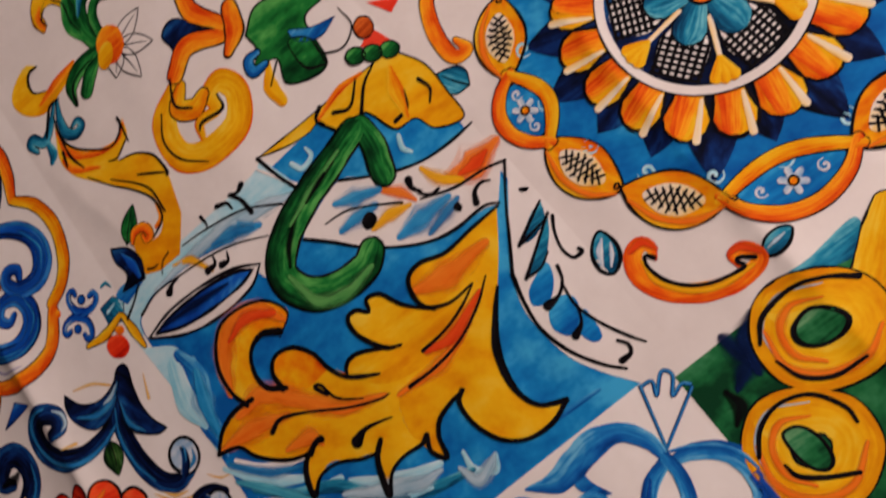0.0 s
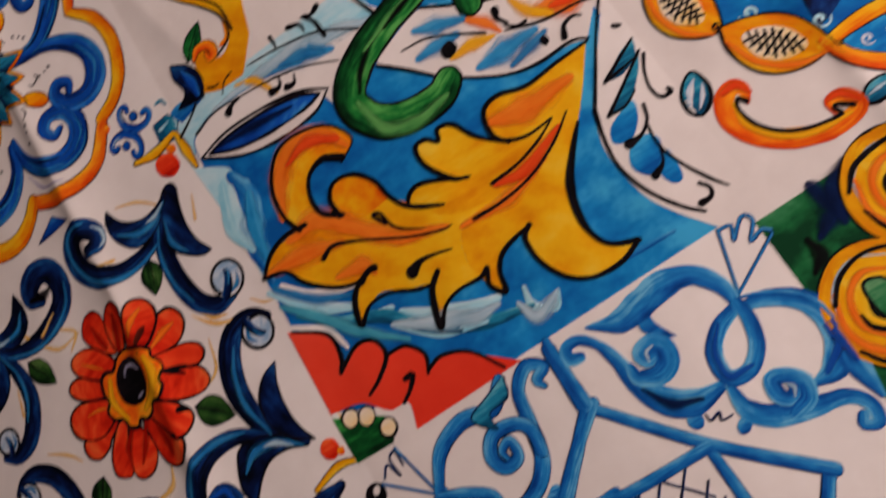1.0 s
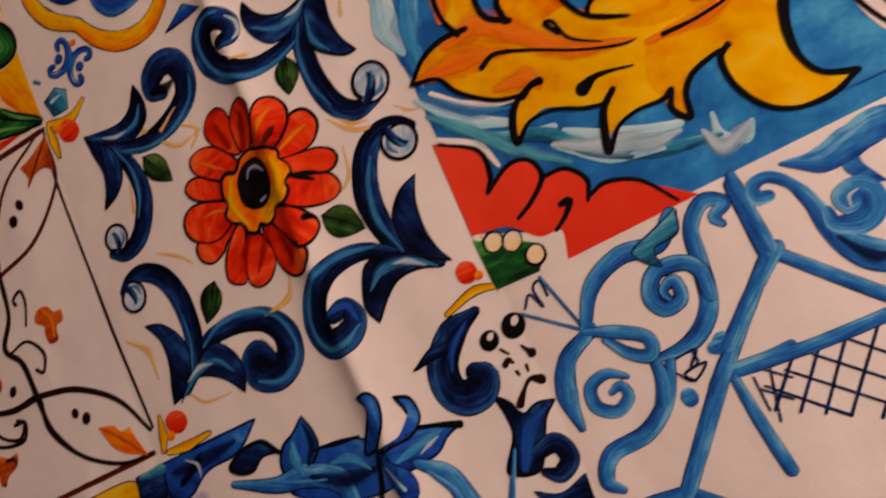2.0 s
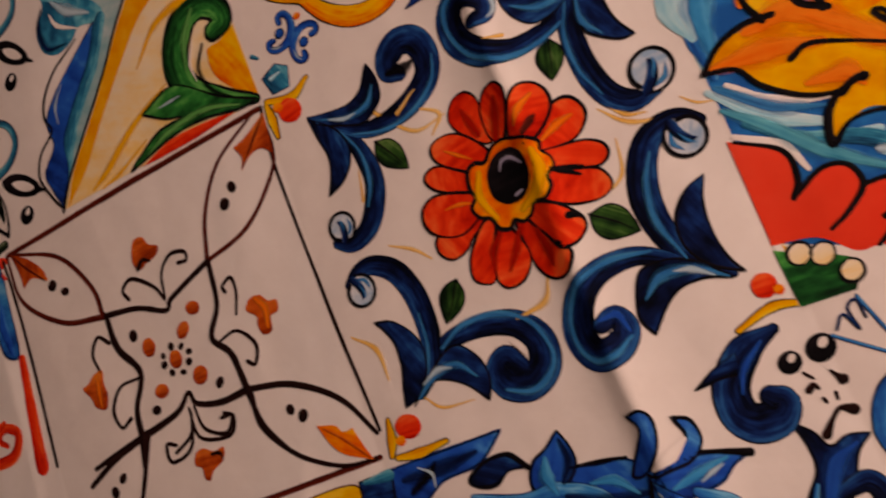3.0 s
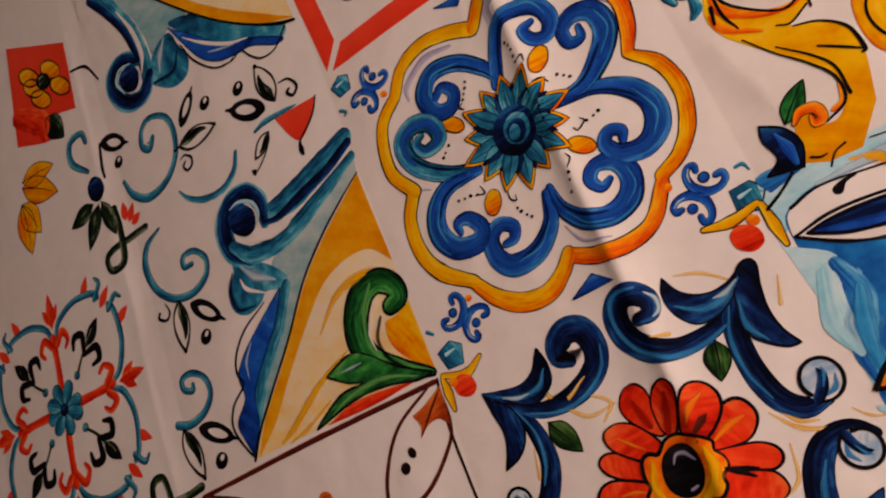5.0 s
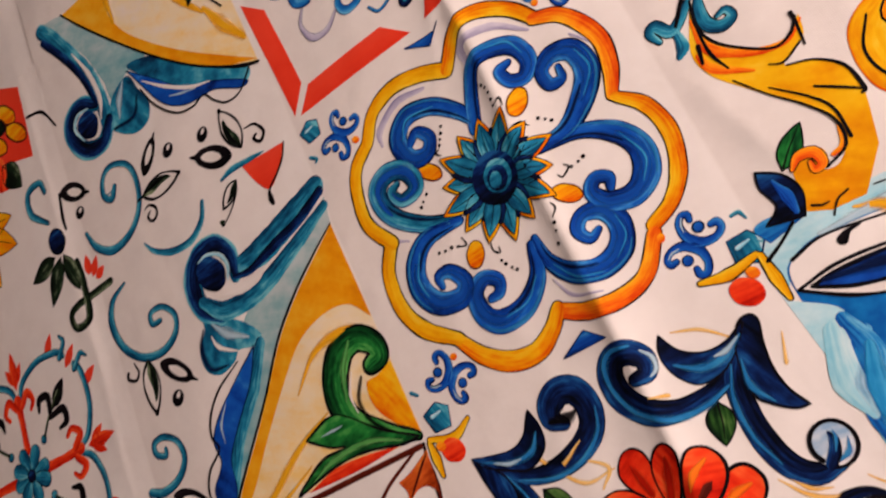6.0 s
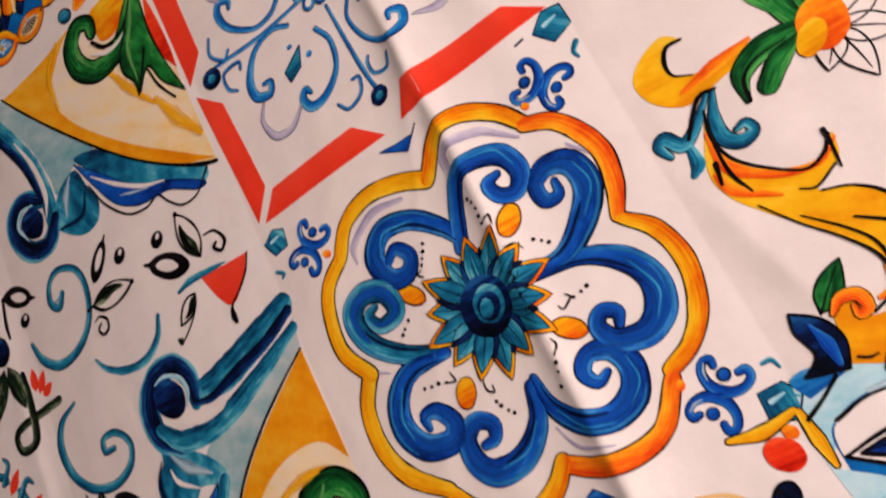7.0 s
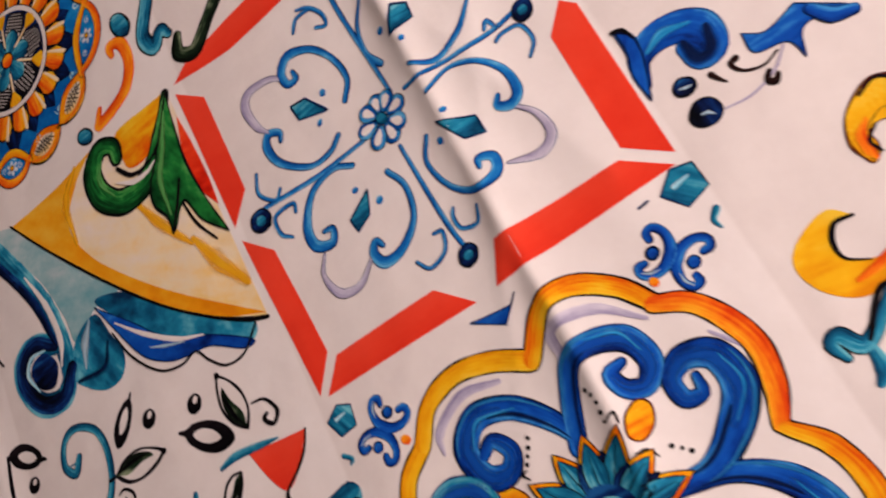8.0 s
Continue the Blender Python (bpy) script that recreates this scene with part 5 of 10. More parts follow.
def mandala(panel, x, y, r, turn, n=18, braid=(-78, -53, -31, -5, 23, 56, 82, 108, 134, 160, 186, 212, 238, 260, 282), kinds="nbnnbnbnnbnnbn", spread=1.0):
    """A round ornament: a dark eye with blue lobes, a white ring, golden petals, a blue ground and a braided orange border."""
    blob(panel, "blue_ground", AZURE, oval(x, y, 2.05 * r, n=16), lay=2)
    leaf_ring(panel, x, y, NAVY, r * 0.9, r * 1.8, n, r * 0.5, turn, 4, edge=None)
    for k in range(n):
        a = radians(turn) + 2 * math.pi * (k + 0.5) / n
        c, s = math.cos(a), math.sin(a)
        brush(panel, "petal", GOLD, [(x + c * r * 0.95, y + s * r * 0.95), (x + c * r * 1.2, y + s * r * 1.2), (x + c * r * 1.29, y + s * r * 1.29)], (r * 0.2, r * 0.36, r * 0.42), lay=8, edge=LINE, ew=0.8)
        brush(panel, "petal_heart", ORANGE, [(x + c * r * 1.05, y + s * r * 1.05), (x + c * r * 1.4 + s * r * 0.06, y + s * r * 1.4 - c * r * 0.06)], (r * 0.22, r * 0.16), lay=10)
        brush(panel, "petal_light", CREAM, [(x + c * r * 1.1 - s * r * 0.12, y + s * r * 1.1 + c * r * 0.12), (x + c * r * 1.5 - s * r * 0.12, y + s * r * 1.5 + c * r * 0.12)], (r * 0.04, r * 0.08), lay=11)
        a += math.pi / n
        c, s = math.cos(a), math.sin(a)
        curl(panel, x + c * r * 1.85, y + s * r * 1.85, r * 0.1, 200 * k, PALE, r * 0.04, 1 if k % 2 else -1, lay=5)
    blob(panel, "white_ring", CLOTH, oval(x, y, 1.06 * r, n=14), lay=12, edge=LINE, ew=0.5)
    blob(panel, "eye_ground", NAVY, oval(x, y, 0.96 * r, n=14), lay=13)
    for k in range(6):
        a = radians(turn + 60 * k)
        c, s = math.cos(a), math.sin(a)
        brush(panel, "netted_lobe", CLOTH, [(x + c * r * 0.3, y + s * r * 0.3), (x + c * r * 0.55, y + s * r * 0.55), (x + c * r * 0.66, y + s * r * 0.66)], (r * 0.2, r * 0.5, r * 0.5), lay=15, edge=LINE, ew=0.4)
        for q in range(-3, 4):
            u = q * r * 0.075
            brush(panel, "net_line", LINE, [(x + c * r * 0.5 - s * u, y + s * r * 0.5 + c * u), (x + c * r * 0.9 - s * u, y + s * r * 0.9 + c * u)], r * 0.035, lay=17)
            brush(panel, "net_line", LINE, [(x + c * (r * 0.72 + u * 0.8) - s * r * 0.24, y + s * (r * 0.72 + u * 0.8) + c * r * 0.24), (x + c * (r * 0.72 + u * 0.8) + s * r * 0.24, y + s * (r * 0.72 + u * 0.8) - c * r * 0.24)], r * 0.035, lay=17)
        brush(panel, "blue_lobe", TEAL, [(x + c * r * 0.16, y + s * r * 0.16), (x + c * r * 0.4, y + s * r * 0.4)], (r * 0.2, r * 0.34), lay=18, edge=LINE, ew=0.5)
        a += radians(30)
        c, s = math.cos(a), math.sin(a)
        for d in (-24, 0, 24):
            b = a + radians(d)
            brush(panel, "yellow_sprig", YELLOW, [(x + c * r * 0.72, y + s * r * 0.72), (x + c * r * 0.72 + math.cos(b) * r * 0.2, y + s * r * 0.72 + math.sin(b) * r * 0.2)], (r * 0.07, r * 0.13), lay=18, edge=None)
        brush(panel, "sprig_stem", CREAM, [(x + c * r * 0.3, y + s * r * 0.3), (x + c * r * 0.75, y + s * r * 0.75)], r * 0.05, lay=18)
    blob(panel, "flower_eye", ORANGE, oval(x, y, 0.15 * r), lay=21, edge=LINE)
    bounds = [turn + d * spread for d in braid]
    for k in range(len(bounds) - 1):
        a0, a1 = radians(bounds[k]), radians(bounds[k + 1])
        am, half = (a0 + a1) / 2, (a1 - a0) / 2
        at = lambda u, v: (x + (2.08 * r + v * r) * math.cos(am + u * half), y + (2.08 * r + v * r) * math.sin(am + u * half))
        rim = lambda h: [at(-1.12, -0.03 * h), at(-0.75, 0.15 * h), at(-0.35, h * 0.26), at(0, h * 0.29), at(0.35, h * 0.26), at(0.75, 0.15 * h), at(1.12, -0.03 * h)]
        if kinds[k] == "n":
            blob(panel, "netted_lens", GOLD, rim(1) + rim(-1)[::-1], lay=6 + k % 2 * 2, edge=LINE, ew=0.7, slope=math.degrees(am))
            brush(panel, "lens_shade", ORANGE_SOFT, [at(-0.8, 0.1), at(-0.2, 0.2), at(0.4, 0.19), at(0.9, 0.08)], (r * 0.05, r * 0.12, r * 0.12, r * 0.05), lay=10)
            blob(panel, "net_ground", CREAM, [at(-0.6, 0), at(-0.3, 0.13), at(0, 0.16), at(0.3, 0.13), at(0.6, 0), at(0.3, -0.13), at(0, -0.16), at(-0.3, -0.13)], lay=10)
            for q in range(-3, 4):
                d = 0.13 * (1 - abs(q) / 5)
                for h in (1, -1):
                    brush(panel, "net_line", LINE, [at(q * 0.14 - 0.1, -h * d), at(q * 0.14 + 0.1, h * d)], r * 0.024, lay=12)
        else:
            blob(panel, "blue_lens", AZURE, rim(0.8) + rim(-0.8)[::-1], lay=5)
            brush(panel, "braid_strand", ORANGE, rim(0.95), (r * 0.1, r * 0.14, r * 0.15, r * 0.14, r * 0.1), lay=8, edge=LINE, ew=0.35)
            brush(panel, "braid_strand", GOLD, rim(-0.95), (r * 0.1, r * 0.14, r * 0.15, r * 0.14, r * 0.1), lay=8, edge=LINE, ew=0.35)
            cx, cy = at(0, 0)
            for q in range(6):
                b = 2 * math.pi * q / 6 + 0.3
                brush(panel, "white_petal", SHELL, [(cx + r * 0.04 * math.cos(b), cy + r * 0.04 * math.sin(b)), (cx + r * 0.11 * math.cos(b), cy + r * 0.11 * math.sin(b))], r * 0.065, lay=10)
            blob(panel, "floret_eye", GOLD, oval(cx, cy, r * 0.045), lay=13, edge=LINE, ew=0.5)
            for u in (-0.5, 0.5):
                curl(panel, *at(u, 0), r * 0.07, 120 * u, SHELL, r * 0.03, 1 if u > 0 else -1, lay=8)


mandala(MANDALA, 85.6, 87.3, 32.2, -147)
mandala(UPSQ, 62.2, 89.3, 26.9, -67)
leaf(MANDALA, TEAL, (4.8, 130.3), (10.9, 118.7), 10.1)
brush(MANDALA, "red_curl", ORANGE, [(19.8, 32.8), (20.7, 36.0), (18.6, 38.7), (14.0, 36.5), (12.2, 29.9), (16.0, 21.6), (23.4, 14.9), (32.6, 11.0), (41.0, 10.8), (43.7, 12.9), (41.7, 17.5), (37.6, 18.0), (37.4, 14.6)], (2, 4, 5, 6, 6.5, 6.5, 6.5, 6, 5, 4.5, 4, 3, 2), lay=3, edge=RUST_SOFT, ew=0.5)
brush(MANDALA, "curl_light", YELLOW_SOFT, [(15.8, 33.8), (15.3, 26.2), (21.3, 17.5), (29.9, 12.8), (40.2, 11.8)], (1.5, 3, 3.5, 3.5, 2), lay=6)
brush(MANDALA, "curl_red", RED_SOFT, [(15.4, 38.8), (19.7, 38.7), (21.8, 34.6)], (3, 5, 2), lay=6)
brush(MANDALA, "curl_red", RED_SOFT, [(37.4, 18.6), (41.3, 18.3), (44.1, 14.3)], (2, 5, 3), lay=6)
brush(MANDALA, "ink_line", LINE, [(19.5, 32.6), (17.6, 34.7), (16.1, 31.3), (17.5, 24.9), (21.6, 19.3), (27.0, 15.6), (33.5, 13.5), (38.4, 12.9), (37.6, 15.3), (38.9, 16.0), (42.3, 13.2)], (1.6, 1.2, 1.2, 1.4, 1.4, 1.2, 1.2, 1.4, 1.4, 1.2, 1.6), lay=7)
blob(MANDALA, "teal_bead", TEAL, [(12.2, 50.0), (13.4, 44.0), (11.1, 38.9), (6.6, 36.8), (3.9, 40.2), (4.9, 45.7), (8.8, 49.6)], lay=3, edge=LINE, ew=0.9)
brush(MANDALA, "bead_light", SHELL, [(10.7, 47.9), (7.7, 45.2), (5.5, 41.2)], (0.8, 2.4, 0.8), lay=5)
brush(MANDALA, "bead_light", SHELL, [(12.1, 45.1), (10.2, 42.0), (7.4, 39.0)], (0.6, 1.6, 0.6), lay=5)
blob(MANDALA, "teal_bead", TEAL, [(44.6, 12.1), (48.0, 15.5), (53.1, 15.6), (56.0, 13.2), (52.7, 10.2), (47.7, 9.6)], lay=3, edge=LINE, ew=0.9)
brush(MANDALA, "bead_light", PALE_SOFT, [(46.9, 12.8), (50.1, 13.1), (53.2, 13.3)], (0.8, 2, 0.8), lay=5)
brush(MANDALA, "red_curl", ORANGE, [(17.4, 134.7), (18.4, 129.3), (13.0, 131.0), (13.4, 141.6), (17.6, 151.9), (22.4, 155.8)], (2, 4.5, 5.3, 5.7, 5.3, 4.9), lay=3, edge=LINE, ew=0.3)
blob(UPSQ, "bead", TEAL, [(136.1, 50.6), (133.3, 45.9), (128.2, 48.4), (125.7, 55.7), (128.4, 60.6), (133.7, 58.0)], lay=3, edge=LINE, ew=0.9)
blob(UPSQ, "bead", TEAL, [(94.0, 15.3), (89.5, 16.2), (86.7, 20.4), (88.5, 23.8), (93.0, 22.9), (95.8, 18.7)], lay=3, edge=LINE, ew=0.9)
brush(UPSQ, "red_curl", ORANGE, [(120.9, 43.3), (121.1, 48.2), (127.6, 45.1), (128.3, 33.7), (122.0, 24.0), (112.6, 20.2), (104.0, 18.7), (100.1, 18.5), (104.2, 25.2)], (2.4, 4.2, 5.4, 5.4, 5.4, 4.8, 4.8, 3.6, 1.8), lay=3, edge=RED, ew=0.4)

# dark scrolls above the red frame
brush(UPSQ2, "scroll", TEAL, [(2.7, 29.4), (-0.7, 34.0), (-6.6, 29.2), (-9.9, 38.6), (-1.2, 53.2)], (3.4, 5.2, 6.3, 6.9, 6.9), lay=3, edge=LINE, ew=0.6)
brush(UPSQ2, "scroll", OLIVE, [(6.1, 24.9), (3.5, 17.3), (10.9, 12.6), (21.3, 19.7), (29.3, 25.5)], (3.8, 6, 6, 5.5, 5.5), lay=3, edge=LINE, ew=0.5)

# acanthus square
blob(ACANTHUS, "pale_edge", PALE, [(-4.8, 138.1, 1), (-3.0, 133.1), (8.7, 124.2), (8.5, 114.9), (3.9, 97.0), (0.2, 77.4, 1), (-2.0, 113.2, 1)])
brush(ACANTHUS, "water_shade", WAVE, [(7.9, 120.8), (10.2, 108.4), (3.6, 92.0), (2.5, 77.4)], (4.6, 8.3, 7.8, 2.3), lay=3)
blob(ACANTHUS, "white_band", CLOTH, [(154.6, 90.1, 1), (130.6, 59.6, 1), (126.1, 45.5), (127.4, 28.3), (132.4, 16.8), (142.0, 3.2, 1), (156.3, 3.3, 1)], lay=3)
blob(ACANTHUS, "golden_leaf", YELLOW, [(140.8, 79.1, 1), (132.2, 67.8), (126.1, 60.7), (118.5, 52.3), (111.6, 43.5), (108.0, 34.7), (107.6, 26.0), (110.8, 19.3), (118.3, 15.3, 1), (110.2, 12.1), (100.3, 13.3), (92.9, 18.7), (88.8, 27.7), (89.0, 36.6), (92.5, 39.2, 1), (85.6, 38.5), (79.3, 36.5), (75.5, 32.2), (74.0, 25.6, 1), (70.2, 29.0), (69.2, 33.7), (67.7, 39.7), (73.4, 52.1), (93.6, 54.2), (109.2, 56.9), (119.8, 64.3), (107.9, 65.4), (100.0, 69.3), (98.6, 75.6), (100.9, 81.3), (107.5, 82.7), (117.2, 79.6), (129.7, 79.5)], lay=5, slope=-40)
blob(ACANTHUS, "golden_leaf", YELLOW, [(119.8, 64.3), (109.2, 56.9), (93.6, 54.2), (73.4, 52.1), (67.7, 39.7), (69.8, 33.8), (62.1, 34.7), (56.7, 34.5), (48.5, 27.7, 1), (49.5, 34.6), (53.7, 41.1), (44.7, 45.4), (35.0, 49.9), (23.9, 44.5, 1), (24.9, 51.8), (29.4, 56.5), (21.7, 61.6), (13.1, 69.2), (8.9, 76.5), (0.4, 79.7, 1), (8.5, 86.0), (19.8, 86.5), (27.7, 84.0), (44.0, 76.3), (56.6, 76.0), (61.4, 69.7), (67.2, 72.8), (78.7, 67.9), (85.5, 67.2), (100.4, 68.2)], lay=5.5, slope=-60)
blob(ACANTHUS, "golden_leaf", GOLD, [(19.8, 86.5, 1), (18.5, 95.6), (20.5, 107.0), (28.8, 116.7), (40.1, 117.1), (50.9, 112.6), (56.5, 103.7), (50.5, 99.2), (43.6, 103.1), (36.8, 101.7), (31.5, 95.3), (32.0, 86.6), (37.8, 81.0), (37.2, 88.6), (42.1, 93.4), (49.6, 91.5), (54.9, 84.6), (56.8, 76.3), (61.1, 69.2), (42.4, 73.8)], lay=5.2, slope=150)
blob(ACANTHUS, "golden_leaf", YELLOW, [(61.2, 69.3, 1), (64.5, 73.3), (70.8, 72.6), (78.7, 67.9), (74.0, 77.6), (73.8, 85.2), (78.2, 85.4), (81.8, 82.2), (83.7, 86.2), (89.2, 84.1), (93.7, 76.2), (102.0, 67.0), (112.3, 61.7), (93.6, 54.2), (72.2, 57.7)], lay=5.8, slope=90)
brush(ACANTHUS, "leaf_outline", LINE, [(141.7, 79.5), (130.0, 79.8), (117.2, 79.6), (107.7, 82.9), (101.1, 81.6), (98.6, 75.6), (100.0, 69.3), (107.7, 65.1), (117.9, 65.0)], (1.0, 1.4, 1.6, 1.8, 1.8, 1.8, 1.6, 1.2, 0.8), lay=10)
brush(ACANTHUS, "leaf_outline", LINE, [(101.8, 66.7), (93.5, 75.8), (89.2, 84.1), (83.9, 86.1), (82.0, 82.0), (78.3, 85.6), (73.8, 85.2), (73.5, 78.0), (78.9, 68.2), (84.3, 65.3)], (0.8, 1.6, 1.8, 1.6, 1.4, 1.8, 1.8, 1.8, 2, 1), lay=10)
brush(ACANTHUS, "leaf_outline", LINE, [(83.7, 65.2), (70.8, 72.6), (64.5, 73.3), (61.2, 69.8), (64.4, 66.6), (71.6, 62.4)], (1, 1.8, 1.8, 1.6, 1.8, 1), lay=10)
brush(ACANTHUS, "leaf_outline", LINE, [(70.5, 62.7), (61.0, 69.0), (56.8, 76.3), (54.9, 84.6), (49.6, 91.5), (42.1, 93.4), (37.4, 89.3), (37.1, 82.0)], (0.8, 1.6, 1.8, 1.8, 1.8, 1.6, 1.8, 2.4), lay=10)
brush(ACANTHUS, "leaf_outline", LINE, [(38.4, 81.5), (32.0, 86.6), (31.3, 94.1), (35.1, 101.1), (42.5, 103.4), (49.3, 99.4)], (2, 2.2, 1.8, 1.6, 2.6, 3), lay=10)
brush(ACANTHUS, "leaf_outline", LINE, [(48.0, 97.8), (56.0, 102.9), (51.3, 112.4), (40.2, 117.3), (28.8, 116.7), (20.4, 107.1), (18.5, 95.6), (21.2, 86.6)], (0.6, 0.8, 1.2, 1.2, 1.4, 1.6, 1.6, 2), lay=10)
brush(ACANTHUS, "leaf_outline", LINE, [(24.2, 87.0), (15.3, 88.1), (6.7, 85.4), (0.0, 79.5)], (2, 2, 1.8, 1.6), lay=10)
brush(ACANTHUS, "leaf_outline", LINE, [(0.0, 79.5), (8.9, 76.5), (13.1, 69.2), (21.6, 61.4), (30.3, 57.8), (38.0, 58.6)], (1.6, 1.4, 1.6, 1.6, 1.4, 1), lay=10)
brush(ACANTHUS, "leaf_outline", LINE, [(38.0, 58.6), (31.0, 57.3), (25.8, 52.4), (23.7, 44.1), (30.2, 48.4), (38.8, 47.9), (48.2, 43.1), (54.9, 41.4)], (1, 2, 2.6, 2.4, 1.2, 1.2, 1.4, 1), lay=10)
brush(ACANTHUS, "leaf_outline", LINE, [(57.5, 44.3), (52.8, 40.5), (49.9, 34.4), (48.1, 27.5), (53.8, 32.9), (60.9, 34.7), (68.8, 34.0), (72.5, 35.4)], (2, 2.2, 2.6, 2.4, 1.2, 1.2, 1.6, 2), lay=10)
brush(ACANTHUS, "leaf_outline", LINE, [(72.2, 34.9), (70.4, 30.0), (73.8, 25.2), (75.7, 32.1), (79.8, 36.6), (86.9, 38.6), (92.8, 39.0)], (2, 1.6, 2, 1.8, 1.8, 1.6, 1.2), lay=10)
brush(ACANTHUS, "leaf_outline", LINE, [(92.2, 39.4), (88.8, 36.3), (88.8, 27.7), (92.9, 18.7), (100.3, 13.3), (110.3, 12.3), (118.7, 15.2)], (2, 1.8, 1.6, 1.6, 1.4, 1.8, 1.6), lay=10)
brush(ACANTHUS, "leaf_outline", LINE, [(118.7, 15.2), (110.7, 19.2), (107.5, 26.1), (108.0, 34.7), (111.4, 43.6), (118.4, 52.4), (124.2, 58.5)], (2, 1.6, 2, 3, 3.2, 2, 1), lay=10)
brush(ACANTHUS, "leaf_vein", LINE, [(123.3, 64.0), (114.3, 57.8), (101.9, 52.8), (89.4, 51.3), (77.9, 51.8)], (0.6, 1.1, 1.1, 1.2, 1.6), lay=10)
brush(ACANTHUS, "leaf_vein", LINE, [(117.7, 64.7), (109.7, 61.2), (100.1, 58.9), (89.4, 58.5)], (0.6, 1.1, 1.1, 1.4), lay=10)
brush(ACANTHUS, "leaf_vein", LINE, [(23.7, 72.4), (29.5, 74.1), (39.7, 69.5), (54.4, 60.6), (65.9, 55.5), (70.3, 54.8)], (2.2, 1.6, 1.1, 1, 0.9, 0.5), lay=10)
brush(ACANTHUS, "leaf_vein", LINE, [(50.4, 69.4), (47.9, 74.3), (50.4, 73.5), (52.8, 66.0), (61.1, 59.5)], (1.6, 1.6, 1.3, 1.1, 0.5), lay=10)
brush(ACANTHUS, "leaf_vein", LINE, [(49.6, 49.2), (54.3, 50.7), (59.8, 49.8), (65.9, 47.9)], (5, 2, 1.1, 0.6), lay=10)
brush(ACANTHUS, "leaf_vein", LINE, [(31.7, 56.9), (35.6, 59.0), (38.4, 58.6)], (2.6, 1.8, 3), lay=10)
blob(ACANTHUS, "blossom", YELLOW, [(82.7, 156.5, 1), (147.6, 149.7, 1), (153.7, 136.5), (153.7, 123.0), (152.4, 111.7), (142.3, 115.9), (139.0, 123.7), (130.9, 125.9), (127.6, 135.7), (124.9, 139.7), (118.3, 138.9), (112.4, 142.5), (110.4, 149.3), (104.3, 149.3), (95.1, 151.4)], lay=4, edge=LINE, ew=0.6)
brush(ACANTHUS, "orange_shade", ORANGE, [(109.6, 150.1), (123.5, 152.7), (134.1, 151.1)], (1.3, 3.1, 1.3), lay=7)
brush(ACANTHUS, "orange_shade", GOLD, [(137.1, 126.5), (139.8, 136.7), (143.4, 144.7)], (1.7, 6.3, 1.7), lay=7)
brush(ACANTHUS, "ink_line", LINE, [(124.9, 139.7), (132.3, 147.0), (139.3, 150.2)], (1.7, 1.3, 0.9), lay=7)
brush(ACANTHUS, "ink_line", LINE, [(113.7, 153.5), (109.6, 150.1), (114.1, 140.9)], (1.8, 1.3, 0.9), lay=7)
brush(ACANTHUS, "ink_line", LINE, [(132.7, 128.0), (139.0, 128.8), (142.1, 134.4)], (1.7, 1.3, 0.8), lay=7)
brush(ACANTHUS, "ink_line", LINE, [(148.6, 133.7), (149.7, 128.3), (146.5, 124.3)], (1.6, 1.2, 0.8), lay=7)
brush(ACANTHUS, "ink_line", LINE, [(116.6, 147.7), (123.0, 144.6), (131.1, 151.1)], (1.7, 1.3, 0.9), lay=7)
brush(ACANTHUS, "white_line", CLOTH, [(79.5, 153.5), (88.0, 138.6), (97.9, 128.2)], (0.9, 1.3, 0.9), lay=5)
brush(ACANTHUS, "white_touch", PALE, [(91.7, 145.2), (94.1, 140.6), (99.8, 141.9), (99.8, 145.7)], (1.8, 2.2, 1.3), lay=5)
brush(ACANTHUS, "white_touch", PALE, [(130.2, 123.2), (128.5, 118.8), (130.3, 115.4)], (1.7, 2.1, 1.2), lay=5)
blob(ACANTHUS, "bead", GREEN, [(140.0, 155.7), (137.3, 153.9), (133.7, 155.7), (132.9, 159.3), (135.5, 161.1), (139.1, 159.4)], lay=9, edge=LINE, ew=0.6)
blob(ACANTHUS, "bead", GREEN, [(145.4, 151.8), (142.8, 149.9), (139.3, 151.7), (138.4, 155.2), (141.0, 157.1), (144.6, 155.3)], lay=9, edge=LINE, ew=0.6)
blob(ACANTHUS, "bead", GREEN, [(151.1, 148.0), (148.4, 146.3), (145.0, 147.9), (144.1, 151.5), (146.7, 153.3), (150.2, 151.6)], lay=9, edge=LINE, ew=0.6)
brush(ACANTHUS, "water_light", PALE, [(-1.3, 73.9), (12.2, 59.3), (28.2, 49.1)], (2.2, 5.7, 1.8), lay=3)
brush(ACANTHUS, "water_light", PALE, [(38.7, 40.5), (53.0, 30.4), (70.3, 25.1)], (1.6, 6, 2.4), lay=3)
brush(ACANTHUS, "water_light", WAVE, [(11.4, 114.9), (3.4, 104.7), (3.7, 88.5), (5.9, 79.0)], (4.6, 7.8, 8.3, 4.6), lay=3)
brush(ACANTHUS, "water_light", PALE, [(79.4, 23.2), (79.0, 16.5), (85.5, 11.9)], (1.5, 2.7, 1.5), lay=3)
brush(ACANTHUS, "water_light", WAVE, [(97.0, 19.6), (111.5, 13.3), (129.1, 11.3)], (1.1, 2.6, 1.1), lay=3)
brush(ACANTHUS, "water_light", TEAL, [(4.4, 60.2), (17.0, 49.8), (32.9, 42.0), (45.0, 29.7), (63.0, 20.4), (78.8, 16.6)], (2, 4, 5.1, 4.4, 5.1, 1.6), lay=3)
